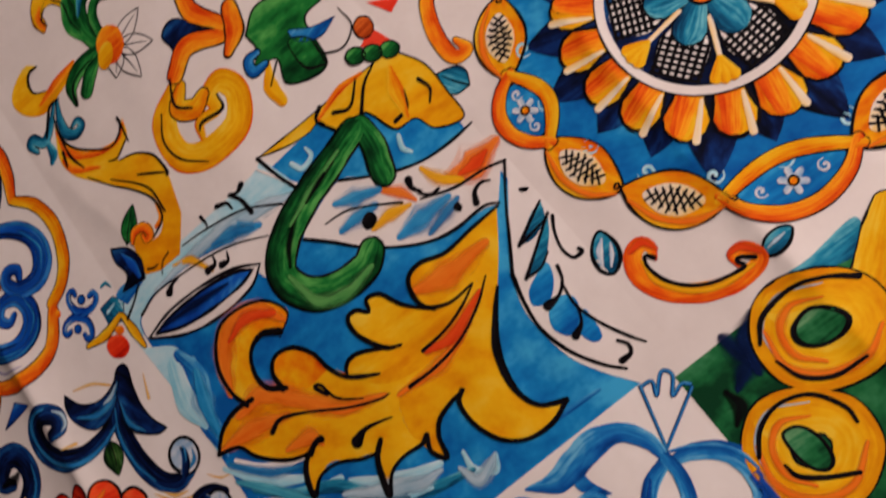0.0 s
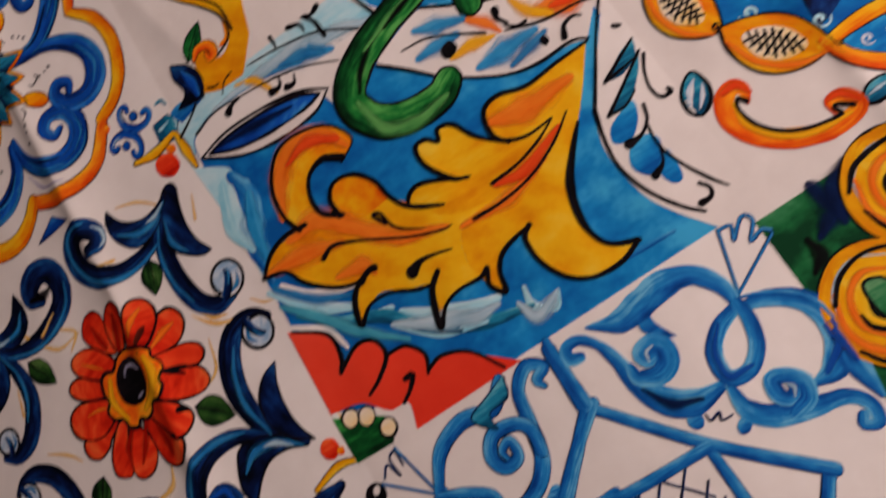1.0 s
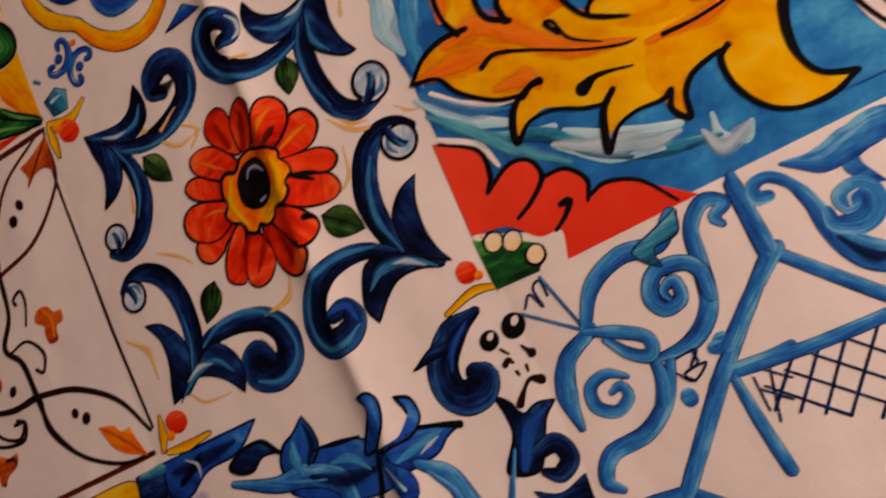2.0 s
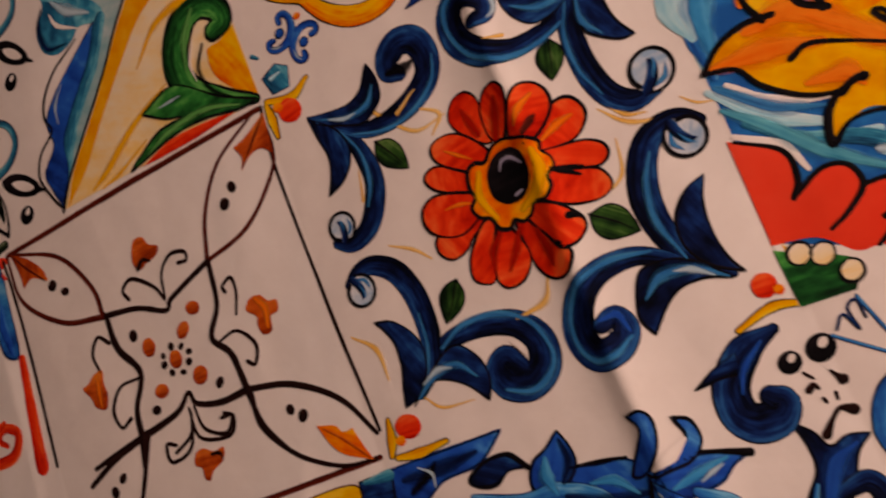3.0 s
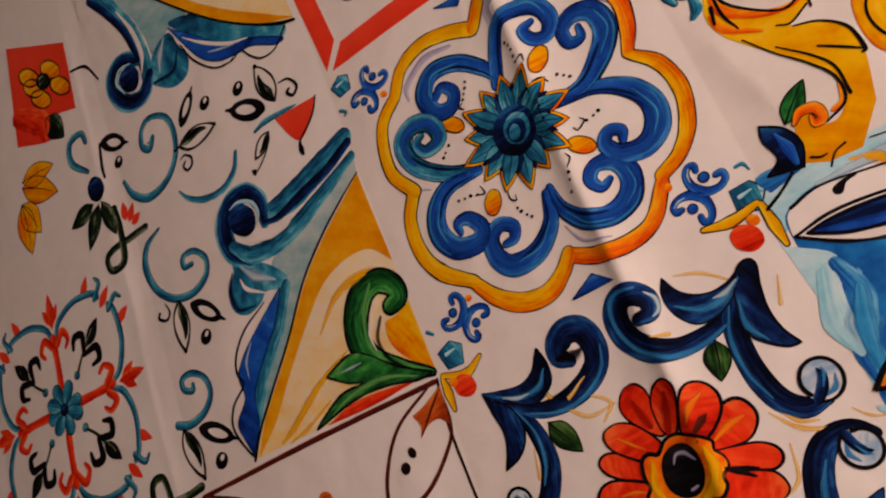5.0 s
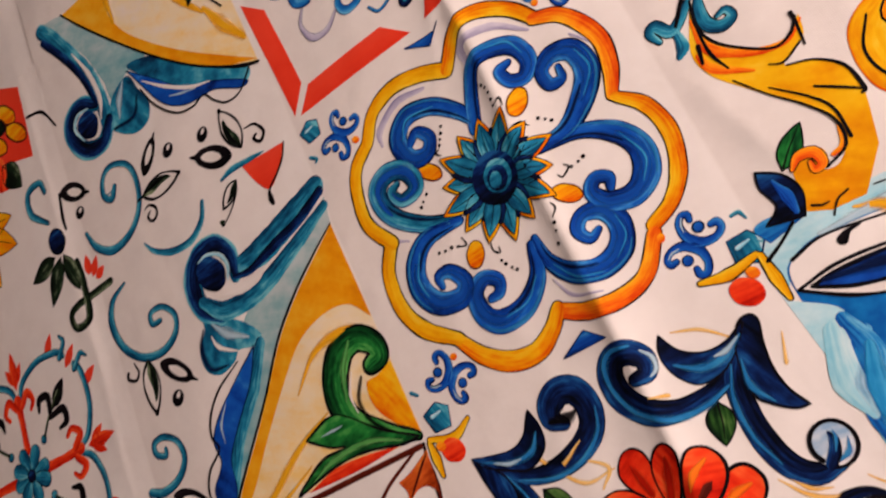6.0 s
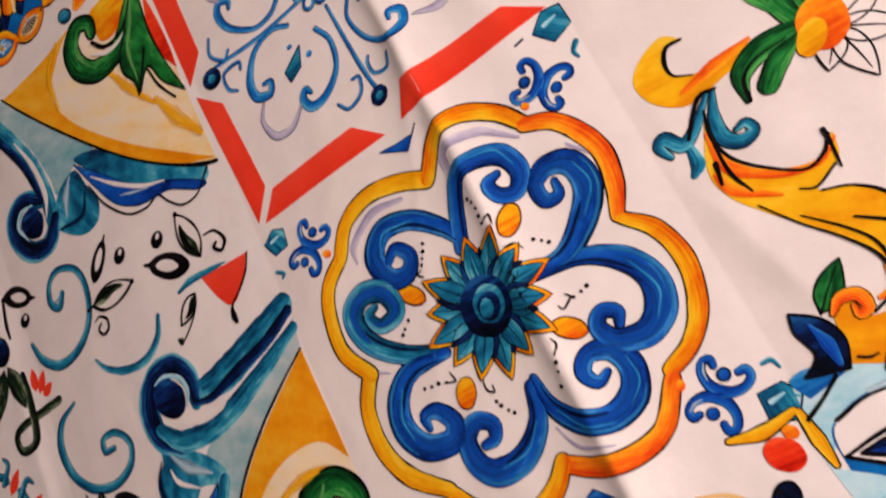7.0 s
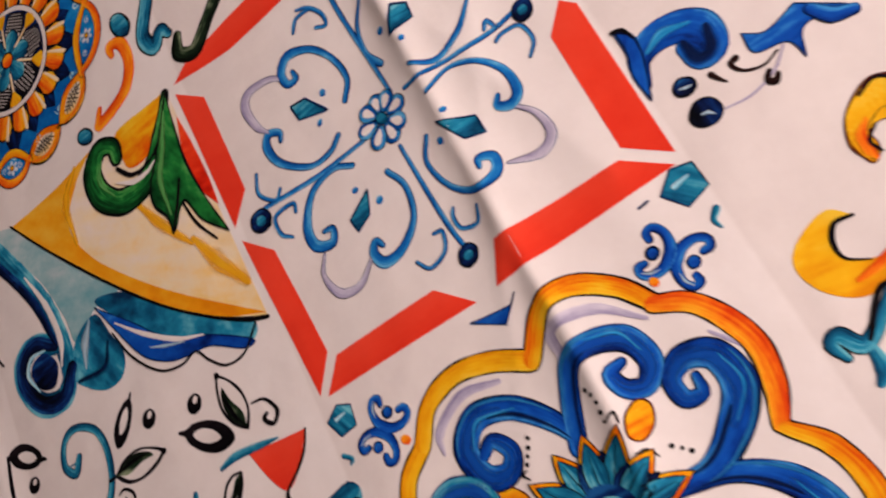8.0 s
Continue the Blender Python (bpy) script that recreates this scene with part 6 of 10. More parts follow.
brush(ACANTHUS, "water_light", PALE, [(34.4, 36.4), (47.5, 25.8), (63.0, 20.4)], (1.2, 3.5, 1.2), lay=3)
brush(ACANTHUS, "water_light", PALE, [(25.5, 46.6), (36.2, 43.2)], (1.2, 2.4), lay=3)
brush(ACANTHUS, "water_light", CLOTH, [(4.5, 73.5), (14.6, 63.1), (32.0, 56.5)], (1.7, 3.8, 1.3), lay=3)
brush(ACANTHUS, "water_light", PALE, [(77.3, 17.6), (84.6, 11.8), (88.3, 15.8)], (1.4, 2.5, 1.4), lay=3)
brush(ACANTHUS, "water_light", PALE, [(3.7, 118.5), (-0.1, 103.0), (1.6, 91.6)], (6.8, 10, 2.7), lay=3)
brush(ACANTHUS, "water_light", CLOTH, [(0.3, 58.1), (11.5, 49.8), (15.0, 40.6)], (1.7, 3, 1.3), lay=3)
blob(ACANTHUS, "red_scallop", CORAL, [(-2.3, 57.8, 1), (8.8, 49.8), (11.4, 41.2), (8.1, 34.4, 1), (16.8, 39.4), (23.8, 38.0), (25.8, 30.4, 1), (33.7, 29.5), (38.6, 23.6), (37.4, 18.9, 1), (45.5, 19.3), (53.7, 13.6), (65.7, 3.6, 1), (22.3, 3.4, 1), (24.3, 12.5), (17.1, 13.8), (9.1, 21.4), (-3.0, 24.0, 1)], lay=5)
blob(ACANTHUS, "white_gap", CLOTH, [(-2.6, 24.5, 1), (18.0, 15.1), (24.6, 12.9), (22.8, 2.6, 1), (-3.2, 3.9, 1)], lay=4)
brush(ACANTHUS, "ink_line", LINE, [(-0.6, 56.7), (10.7, 48.6), (11.3, 39.4), (8.1, 34.4)], (0.8, 1.5, 2.1, 1.7), lay=7)
brush(ACANTHUS, "ink_line", LINE, [(9.0, 35.0), (18.2, 39.3), (24.7, 37.3), (26.1, 30.7), (19.8, 25.1), (13.6, 22.1)], (1.6, 1.6, 1.4, 1.8, 1.6, 1.2), lay=7)
brush(ACANTHUS, "ink_line", LINE, [(26.4, 30.4), (33.7, 29.5), (38.3, 23.2), (35.8, 17.1)], (1.4, 1.4, 1.6, 1.2), lay=7)
brush(ACANTHUS, "ink_line", LINE, [(36.7, 18.2), (43.3, 19.6), (52.5, 15.3), (59.7, 4.8)], (1.5, 1.5, 1.3, 1), lay=7)
brush(ACANTHUS, "ink_line", LINE, [(23.0, 13.2), (27.5, 16.1), (30.6, 19.8), (27.6, 19.9)], (1.2, 1.6, 2.4, 2), lay=7)
blob(ACANTHUS, "green_bead", GREEN, [(-3.3, 22.6, 1), (15.9, 11.9), (12.7, 3.9, 1), (-2.9, 4.6, 1)], lay=5)
blob(ACANTHUS, "bead", CREAM, [(5.7, 17.4), (2.6, 15.7), (-0.2, 17.3), (-0.1, 20.7), (3.0, 22.4), (5.9, 20.7)], lay=7, edge=LINE, ew=0.8)
blob(ACANTHUS, "bead", CREAM, [(11.4, 15.0), (8.4, 13.2), (5.5, 14.9), (5.7, 18.2), (8.8, 19.9), (11.7, 18.3)], lay=7, edge=LINE, ew=0.8)
blob(ACANTHUS, "bead", CREAM, [(16.4, 7.6), (13.4, 6.0), (10.6, 7.6), (10.8, 10.8), (13.9, 12.6), (16.6, 11.0)], lay=7, edge=LINE, ew=0.8)

blob(ACANTHUS, "pale_corner", PALE, [(-1.7, 157.5, 1), (50.2, 153.9, 1), (75.5, 153.1), (83.1, 155.4, 1), (87.5, 137.2), (76.4, 133.8), (64.2, 137.4), (39.0, 144.6), (15.4, 147.1), (2.4, 143.3), (-0.5, 137.2), (-3.9, 137.0, 1)], lay=2)
blob(ACANTHUS, "white_band", CLOTH, [(3.9, 143.6), (17.8, 146.0), (35.8, 144.5), (51.4, 140.4), (71.0, 138.5), (86.6, 136.0), (82.6, 128.5), (67.2, 121.0), (57.8, 118.0), (53.1, 125.9), (36.1, 131.7), (15.9, 134.0), (2.5, 133.1), (0.7, 137.6)], lay=3)
brush(ACANTHUS, "pale_wash", PALE_SOFT, [(15.4, 147.1), (46.4, 146.3), (72.2, 140.3), (85.1, 136.0)], (2, 9, 10, 3), lay=5)
brush(ACANTHUS, "tendril", LINE, [(4.1, 143.9), (14.8, 146.2), (29.3, 144.2), (42.9, 141.4), (55.2, 137.2), (67.6, 130.6)], (1.3, 0.9, 0.7, 0.9, 0.7, 0.5), lay=6)
brush(ACANTHUS, "tendril", LINE, [(36.0, 152.9), (49.2, 150.3), (61.9, 146.7), (69.1, 143.3), (79.4, 136.0)], (0.5, 0.8, 0.9, 0.9, 1.1), lay=6)
brush(ACANTHUS, "tendril", LINE, [(67.7, 142.2), (67.2, 149.0), (64.1, 154.0), (67.4, 152.2), (70.9, 153.4)], (2.2, 1.6, 1.1, 1.4, 2.4), lay=6)
brush(ACANTHUS, "tendril", LINE, [(57.4, 154.1), (61.6, 152.2), (62.2, 148.8)], (2, 1.4, 0.8), lay=6)
brush(ACANTHUS, "tendril", LINE, [(49.4, 155.8), (49.7, 152.7), (49.2, 150.3)], (1.6, 1.1, 0.7), lay=6)
brush(ACANTHUS, "tendril", LINE, [(20.0, 142.2), (22.8, 143.9), (26.7, 144.1)], (3.4, 1.6, 0.6), lay=6)
brush(ACANTHUS, "tendril", LINE, [(38.9, 137.4), (43.1, 137.3), (44.3, 140.8)], (3.2, 1.8, 0.6), lay=6)
brush(ACANTHUS, "tendril", LINE, [(45.2, 135.0), (48.4, 134.5), (50.1, 137.6)], (3, 1.6, 0.6), lay=6)
brush(ACANTHUS, "tendril", LINE, [(10.0, 154.3), (4.1, 150.5), (-2.5, 147.2)], (1.2, 1.0, 1.4), lay=6)
brush(ACANTHUS, "blue_dab", AZURE_SOFT, [(44.4, 144.4), (55.6, 142.0), (66.2, 136.8)], (6, 14, 5), lay=5)
brush(ACANTHUS, "blue_dab", WAVE_SOFT, [(47.6, 143.7), (56.7, 141.5), (63.9, 137.7)], (3, 8, 3), lay=6)
brush(ACANTHUS, "orange_dab", YELLOW_SOFT, [(28.2, 149.4), (35.3, 146.0), (40.3, 136.8)], (2, 6, 3), lay=5)
blob(ACANTHUS, "white_petal_rim", CLOTH, [(0.8, 134.4, 1), (14.5, 136.5), (32.1, 134.9), (47.6, 130.8), (58.2, 124.7, 1), (48.8, 119.9), (31.2, 120.4), (15.8, 124.9)], lay=5, edge=LINE, ew=0.9)
blob(ACANTHUS, "blue_petal", BLUE, [(4.7, 133.6, 1), (14.7, 134.6), (31.7, 133.3), (46.7, 129.5), (54.7, 124.9, 1), (46.0, 123.5), (30.6, 124.8), (16.4, 128.0)], lay=7, edge=LINE, ew=1.0, slope=-60)
brush(ACANTHUS, "petal_shade", NAVY_SOFT, [(9.3, 133.7), (26.4, 131.1), (42.5, 127.8)], (2, 7, 2), lay=9)
blob(ACANTHUS, "white_band", CLOTH, [(78.1, 119.5), (86.4, 123.8), (102.5, 126.9), (113.3, 119.2), (129.0, 110.5), (144.0, 108.0), (152.9, 107.9, 1), (152.8, 91.1, 1), (142.0, 79.9, 1), (137.0, 82.0), (125.7, 83.4), (115.0, 86.1), (104.6, 93.0), (94.8, 101.3), (86.0, 111.7)], lay=3)
brush(ACANTHUS, "ink_line", LINE, [(102.5, 126.9), (113.3, 119.2), (122.5, 113.7), (132.6, 109.8), (144.1, 108.2), (153.1, 108.1)], (1.2, 1.0, 1.2, 1.0, 1.4, 0.8), lay=6)
brush(ACANTHUS, "ink_line", LINE, [(78.1, 119.5), (85.8, 111.6), (94.8, 101.3), (104.6, 93.0), (115.3, 86.4), (125.7, 83.4), (137.6, 82.8), (142.8, 80.0)], (1.4, 1.4, 1.1, 1.0, 1.2, 1.4, 1.2, 0.8), lay=6)
brush(ACANTHUS, "ink_line", LINE, [(82.3, 156.4), (84.7, 145.4), (88.4, 134.5)], (1.6, 1.4, 1.4), lay=6)
brush(ACANTHUS, "blue_dab", AZURE_SOFT, [(96.9, 120.7), (103.5, 117.6), (111.5, 113.8)], (5, 11, 4), lay=5)
brush(ACANTHUS, "blue_dab", AZURE_SOFT, [(92.7, 111.6), (99.0, 111.5), (106.2, 110.4)], (5, 10, 6), lay=5)
brush(ACANTHUS, "blue_dab", AZURE_SOFT, [(109.2, 94.9), (118.7, 94.5), (129.1, 94.1)], (6, 15, 5), lay=5)
brush(ACANTHUS, "blue_dab", WAVE_SOFT, [(118.1, 88.6), (125.5, 89.9), (131.5, 91.2)], (4, 9, 4), lay=5)
blob(ACANTHUS, "ink_spot", LINE, [(99.8, 109.0), (104.0, 110.2), (105.6, 106.6), (102.5, 104.5), (99.5, 105.5)], lay=7)
blob(ACANTHUS, "ink_spot", LINE, [(129.0, 89.5), (131.4, 90.5), (132.1, 88.1), (130.2, 86.9)], lay=7)
brush(ACANTHUS, "orange_dab", ORANGE_SOFT, [(113.7, 111.8), (117.7, 107.2), (120.1, 102.0)], (4, 9, 3), lay=5)
brush(ACANTHUS, "orange_dab", YELLOW_SOFT, [(102.6, 103.9), (109.8, 103.6), (117.2, 101.6)], (4, 9, 3), lay=5)
brush(ACANTHUS, "orange_dab", ORANGE_SOFT, [(135.9, 98.5), (144.0, 96.4), (153.7, 97.2)], (8, 20, 7), lay=5)
brush(ACANTHUS, "orange_dab", RED_SOFT, [(139.6, 97.0), (145.2, 96.3), (149.3, 96.8)], (4, 9, 4), lay=6)
brush(ACANTHUS, "orange_dab", YELLOW_SOFT, [(129.4, 107.5), (131.5, 101.4), (136.7, 96.2)], (4, 8, 5), lay=5)
brush(ACANTHUS, "tendril", LINE, [(88.3, 118.1), (97.6, 116.3), (107.0, 110.7), (116.1, 103.9)], (0.6, 0.8, 0.8, 1.0), lay=7)
brush(ACANTHUS, "tendril", LINE, [(122.0, 100.3), (134.2, 94.8), (146.0, 92.5), (153.5, 89.8)], (0.6, 1.2, 1.0, 1.0), lay=7)
brush(ACANTHUS, "tendril", LINE, [(122.9, 108.5), (122.1, 105.4), (124.2, 102.0)], (3, 1.8, 0.8), lay=7)
brush(ACANTHUS, "tendril", LINE, [(122.8, 102.2), (126.0, 98.8), (129.4, 98.5)], (0.8, 1.4, 1.2), lay=7)
brush(ACANTHUS, "tendril", LINE, [(136.6, 85.4), (138.6, 88.8), (142.2, 89.7), (145.1, 88.2)], (2.6, 1.6, 1.2, 0.8), lay=7)
brush(ACANTHUS, "ink_line", LINE, [(152.9, 89.4), (144.5, 78.5), (138.1, 69.0), (130.6, 58.1)], (1.0, 0.8, 1.2, 1.4), lay=6)
brush(ACANTHUS, "ink_line", LINE, [(130.6, 58.1), (128.1, 49.4), (126.7, 39.8), (127.8, 32.0), (130.8, 24.0), (135.8, 16.0), (140.2, 11.2)], (1.8, 1.3, 1.2, 1.4, 1.2, 1.2, 1.0), lay=6)
blob(ACANTHUS, "teal_leaf", TEAL, [(153.7, 71.2, 1), (147.7, 69.5), (138.6, 64.2, 1), (144.2, 62.9), (151.1, 65.8)], lay=5)
blob(ACANTHUS, "teal_leaf", TEAL, [(152.6, 66.0, 1), (141.8, 59.8), (133.3, 54.0, 1), (140.9, 54.0), (148.2, 59.9)], lay=5)
brush(ACANTHUS, "ink_line", LINE, [(153.5, 71.2), (147.1, 68.3), (138.6, 64.2)], (0.8, 1.2, 1.4), lay=7)
brush(ACANTHUS, "ink_line", LINE, [(139.2, 64.2), (145.5, 64.7), (151.1, 65.3)], (1.2, 1.0, 0.6), lay=7)
brush(ACANTHUS, "ink_line", LINE, [(152.8, 66.3), (142.9, 60.0), (133.3, 54.0)], (1.2, 1.0, 1.4), lay=7)
brush(ACANTHUS, "ink_line", LINE, [(133.8, 54.1), (139.5, 53.7), (144.7, 56.2)], (1.2, 1.0, 0.6), lay=7)
blob(ACANTHUS, "blue_leaf", AZURE, [(137.0, 52.9), (131.4, 50.3), (129.6, 45.5), (135.1, 43.5), (140.8, 48.6), (142.1, 54.0)], lay=5)
blob(ACANTHUS, "blue_leaf", AZURE, [(132.7, 41.0), (129.9, 35.4), (132.9, 30.3), (137.6, 31.2), (141.9, 38.0), (139.0, 42.3)], lay=5)
blob(ACANTHUS, "blue_leaf", AZURE, [(141.2, 34.2), (136.0, 30.2), (137.2, 24.2), (141.0, 24.0), (142.3, 32.1)], lay=5)
brush(ACANTHUS, "tendril", LINE, [(153.5, 64.5), (150.6, 59.7), (148.9, 53.8), (150.0, 49.3), (153.4, 48.9), (153.2, 50.5)], (1.4, 1.0, 1.0, 1.2, 1.6, 1.2), lay=7)
brush(ACANTHUS, "tendril", LINE, [(144.2, 50.6), (142.5, 46.0), (138.3, 42.8), (133.4, 42.5)], (1.2, 1.0, 1.2, 3.2), lay=7)
brush(ACANTHUS, "tendril", LINE, [(141.7, 45.5), (140.6, 36.9), (142.9, 28.2), (147.1, 19.3), (150.5, 13.9)], (0.8, 1.0, 1.0, 1.2, 0.6), lay=7)
brush(ACANTHUS, "tendril", LINE, [(140.9, 36.7), (138.7, 31.5), (134.3, 29.2)], (0.8, 1.0, 3), lay=7)
brush(ACANTHUS, "tendril", LINE, [(143.8, 19.6), (145.6, 16.8), (144.5, 14.1), (140.8, 13.9)], (1.2, 1.2, 1.4, 2.4), lay=7)
blob(ACANTHUS, "ink_spot", LINE, [(150.8, 79.3), (153.6, 77.3), (152.3, 76.7), (150.6, 77.7)], lay=6)
brush(ACANTHUS, "green_hook", GREEN, [(117.7, 137.2), (102.8, 134.1), (88.2, 131.1), (74.3, 126.0), (64.2, 118.1), (63.4, 109.3), (69.4, 100.5), (79.9, 95.9), (91.0, 95.4), (96.2, 98.1)], (9, 10.5, 10.5, 11.5, 12, 12, 11.5, 11, 10, 9), lay=7, edge=LINE, ew=0.8)
brush(ACANTHUS, "green_hook", GREEN, [(121.6, 136.5), (120.9, 127.4), (118.5, 120.5), (117.3, 116.7)], (7, 9, 9, 8.5), lay=6, edge=LINE, ew=0.7)
brush(ACANTHUS, "hook_light", MOSS_SOFT, [(65.0, 112.0), (68.0, 98.5), (79.0, 92.7), (92.0, 93.8)], (3, 7, 8, 4), lay=10)
brush(ACANTHUS, "hook_light", MOSS_SOFT, [(108.9, 135.6), (92.5, 132.3), (77.5, 127.4)], (2, 4, 2), lay=10)
brush(ACANTHUS, "hook_shade", LINE_SOFT, [(81.7, 129.2), (72.3, 122.2), (67.5, 115.4)], (2, 5, 2), lay=10)
brush(ACANTHUS, "hook_shade", LINE_SOFT, [(104.8, 133.8), (94.8, 131.6), (87.7, 129.6)], (2, 4, 2), lay=10)
brush(ACANTHUS, "orange_shade", ORANGE_SOFT, [(18.5, 95.6), (24.2, 107.0), (34.6, 115.0), (47.3, 111.2), (52.7, 102.7)], (6, 14, 12, 10, 4), lay=7)
brush(ACANTHUS, "orange_shade", RED_SOFT, [(30.3, 110.3), (41.1, 112.2), (50.2, 107.2)], (3, 9, 5), lay=8)
brush(ACANTHUS, "orange_shade", ORANGE_SOFT, [(18.0, 85.8), (28.8, 85.8), (38.8, 76.3), (50.9, 63.0), (68.4, 55.6)], (8, 14, 12, 10, 3), lay=7)
brush(ACANTHUS, "orange_shade", ORANGE_SOFT, [(3.2, 79.6), (18.5, 77.9), (31.9, 73.7)], (4, 14, 5), lay=7)
brush(ACANTHUS, "orange_shade", ORANGE_SOFT, [(25.5, 63.4), (34.9, 61.9), (37.4, 57.8)], (4, 12, 4), lay=7)
brush(ACANTHUS, "orange_shade", ORANGE_SOFT, [(101.0, 76.3), (113.0, 73.2), (128.8, 72.9)], (6, 16, 6), lay=7)
brush(ACANTHUS, "orange_shade", RED_SOFT, [(91.0, 57.3), (101.4, 55.6), (117.7, 61.2)], (4, 9, 3), lay=8)
brush(ACANTHUS, "orange_shade", ORANGE_SOFT, [(73.4, 52.1), (91.5, 51.0), (108.1, 55.3)], (3, 8, 4), lay=7)
brush(ACANTHUS, "water_dab", AZURE_SOFT, [(10.1, 109.3), (6.5, 98.8), (5.0, 87.1)], (6, 14, 6), lay=5)
brush(ACANTHUS, "water_dab", PALE_SOFT, [(34.6, 37.4), (47.3, 30.3), (60.1, 24.3), (68.7, 23.2)], (4, 10, 9, 3), lay=5)
brush(ACANTHUS, "water_dab", PALE_SOFT, [(75.2, 19.0), (77.9, 12.8), (84.3, 14.1), (87.9, 16.1)], (3, 8, 6, 2), lay=5)
brush(ACANTHUS, "water_dab", WAVE_SOFT, [(1.9, 73.0), (13.7, 61.6), (25.9, 55.9)], (4, 7, 2), lay=5)
brush(ACANTHUS, "water_dab", TEAL_SOFT, [(0.6, 66.5), (10.5, 56.4), (20.9, 43.8), (35.5, 31.0)], (3, 7, 8, 3), lay=5)

# golden acanthus square
blob(SCROLLSQ, "golden_leaf", YELLOW, [(18.6, 89.6, 1), (16.3, 81.1), (18.5, 71.7), (26.8, 62.4), (35.6, 58.3), (45.2, 63.9, 1), (42.6, 56.3), (33.4, 51.4), (40.4, 48.1), (47.9, 40.3), (48.5, 30, 1), (47.4, 25.9, 1), (43.5, 13.2, 1), (32.8, 1.2, 1), (22, 1.9, 1), (15.4, 5.2, 1), (16.7, 10.5), (18.3, 19.2), (22.5, 23.4), (28.5, 21.7), (29.3, 17.3), (25.4, 14.9), (30.6, 13.7), (35.7, 18.1), (37.6, 25.6), (33.9, 33.9), (26.6, 42.7), (18, 53.7), (11.8, 63.3), (10.8, 73.9)], lay=3)
brush(SCROLLSQ, "orange_shade", ORANGE, [(16.2, 83.4), (16.2, 71.1), (26.4, 61.7), (37.3, 58.1), (44.7, 62.1)], (1.7, 4.1, 2.7, 2, 1), lay=5)
brush(SCROLLSQ, "orange_shade", ORANGE, [(12, 70.8), (14.1, 63.9), (24.7, 55.4)], (1.7, 3.8, 1), lay=5)
brush(SCROLLSQ, "orange_shade", ORANGE, [(31, 17.2), (35.1, 18.5), (36.8, 24.2)], (1.5, 2.2, 1.2), lay=5)
brush(SCROLLSQ, "orange_curl", ORANGE, [(18.3, 19.2), (21.7, 22), (26.4, 21), (27.2, 16.6), (24.1, 15.7), (24.1, 18.6)], (1.3, 3.1, 3.8, 3.1, 2.2, 1.3), lay=6, edge=LINE, ew=0.3)
brush(SCROLLSQ, "ink_line", LINE, [(19.1, 90.4), (16.7, 80.8), (19.9, 70.6), (32.3, 58.9), (39.8, 59.4), (43.9, 63.8)], (0.7, 1.2, 1, 0.9, 1.2, 1), lay=7)
brush(SCROLLSQ, "ink_line", LINE, [(17.1, 85), (15.8, 70.3), (18.3, 61)], (0.7, 1.4, 0.7), lay=7)
brush(SCROLLSQ, "ink_line", LINE, [(13.8, 73.9), (12.1, 67.4)], (1.8, 1.1), lay=7)
brush(SCROLLSQ, "ink_line", LINE, [(33.9, 50.7), (41.7, 47.3), (47.9, 40.3), (48.9, 30.7), (47.5, 29.7)], (0.6, 0.8, 1.1, 1.4, 0.8), lay=7)
brush(SCROLLSQ, "ink_line", LINE, [(17.5, 56.2), (24.5, 45.5), (31.7, 36.3), (36.8, 27.1), (35.7, 18.1), (27.7, 14.5)], (0.6, 0.6, 0.8, 1, 1.1, 0.8), lay=7)
brush(SCROLLSQ, "ink_line", LINE, [(25.6, 47.5), (34.3, 37.6), (38.4, 29.9), (38.2, 19.4)], (0.5, 0.8, 0.9, 1.1), lay=7)
brush(SCROLLSQ, "ink_line", LINE, [(37.2, 39.6), (43.1, 35), (48.5, 30.6)], (0.8, 1.1, 0.6), lay=7)
brush(SCROLLSQ, "ink_line", LINE, [(41.9, 53.7), (43.2, 62.1), (43.4, 65.6)], (0.7, 1.3, 1.6), lay=7)
brush(SCROLLSQ, "ink_line", LINE, [(41.1, 55.3), (33.8, 52.2), (29.5, 54.2)], (0.8, 0.8, 0.5), lay=7)
brush(SCROLLSQ, "ink_line", LINE, [(17.7, 6.2), (20.3, 4.7), (22.8, 4.7)], (0.9, 0.9, 0.5), lay=7)
brush(SCROLLSQ, "ink_line", LINE, [(21.8, 0.1), (24.9, 3.9), (29, 5.3)], (0.5, 0.6, 0.8), lay=7)
brush(SCROLLSQ, "teal_curl", TEAL, [(24.4, 94.3), (20.7, 86.8), (20, 79.5), (23.7, 75.6), (28.2, 76.6), (27.3, 80), (24.1, 79.7)], (1.1, 3.5, 4.6, 4.2, 3.2, 2.5, 1.4), lay=4, edge=LINE, ew=0.3)
brush(SCROLLSQ, "teal_curl", TEAL, [(22.5, 94.6), (14.2, 87.2), (8.5, 84.6), (5, 89.5), (2.1, 88.2), (3.7, 83.5)], (1.1, 3.3, 4.4, 4.4, 3.3, 1.8), lay=4, edge=LINE, ew=0.3)
brush(SCROLLSQ, "teal_curl", TEAL, [(10, 83.5), (9.5, 77.1), (6.9, 74.4)], (2.5, 4.7, 2.5), lay=4)
brush(SCROLLSQ, "ink_line", LINE, [(25.6, 94.5), (19.5, 94.7), (10.9, 85.1)], (0.9, 1.6, 1.3), lay=6)
leaf(SCROLLSQ, GREEN, (27.8, 31.9), (15.6, 20.7), 7.4)
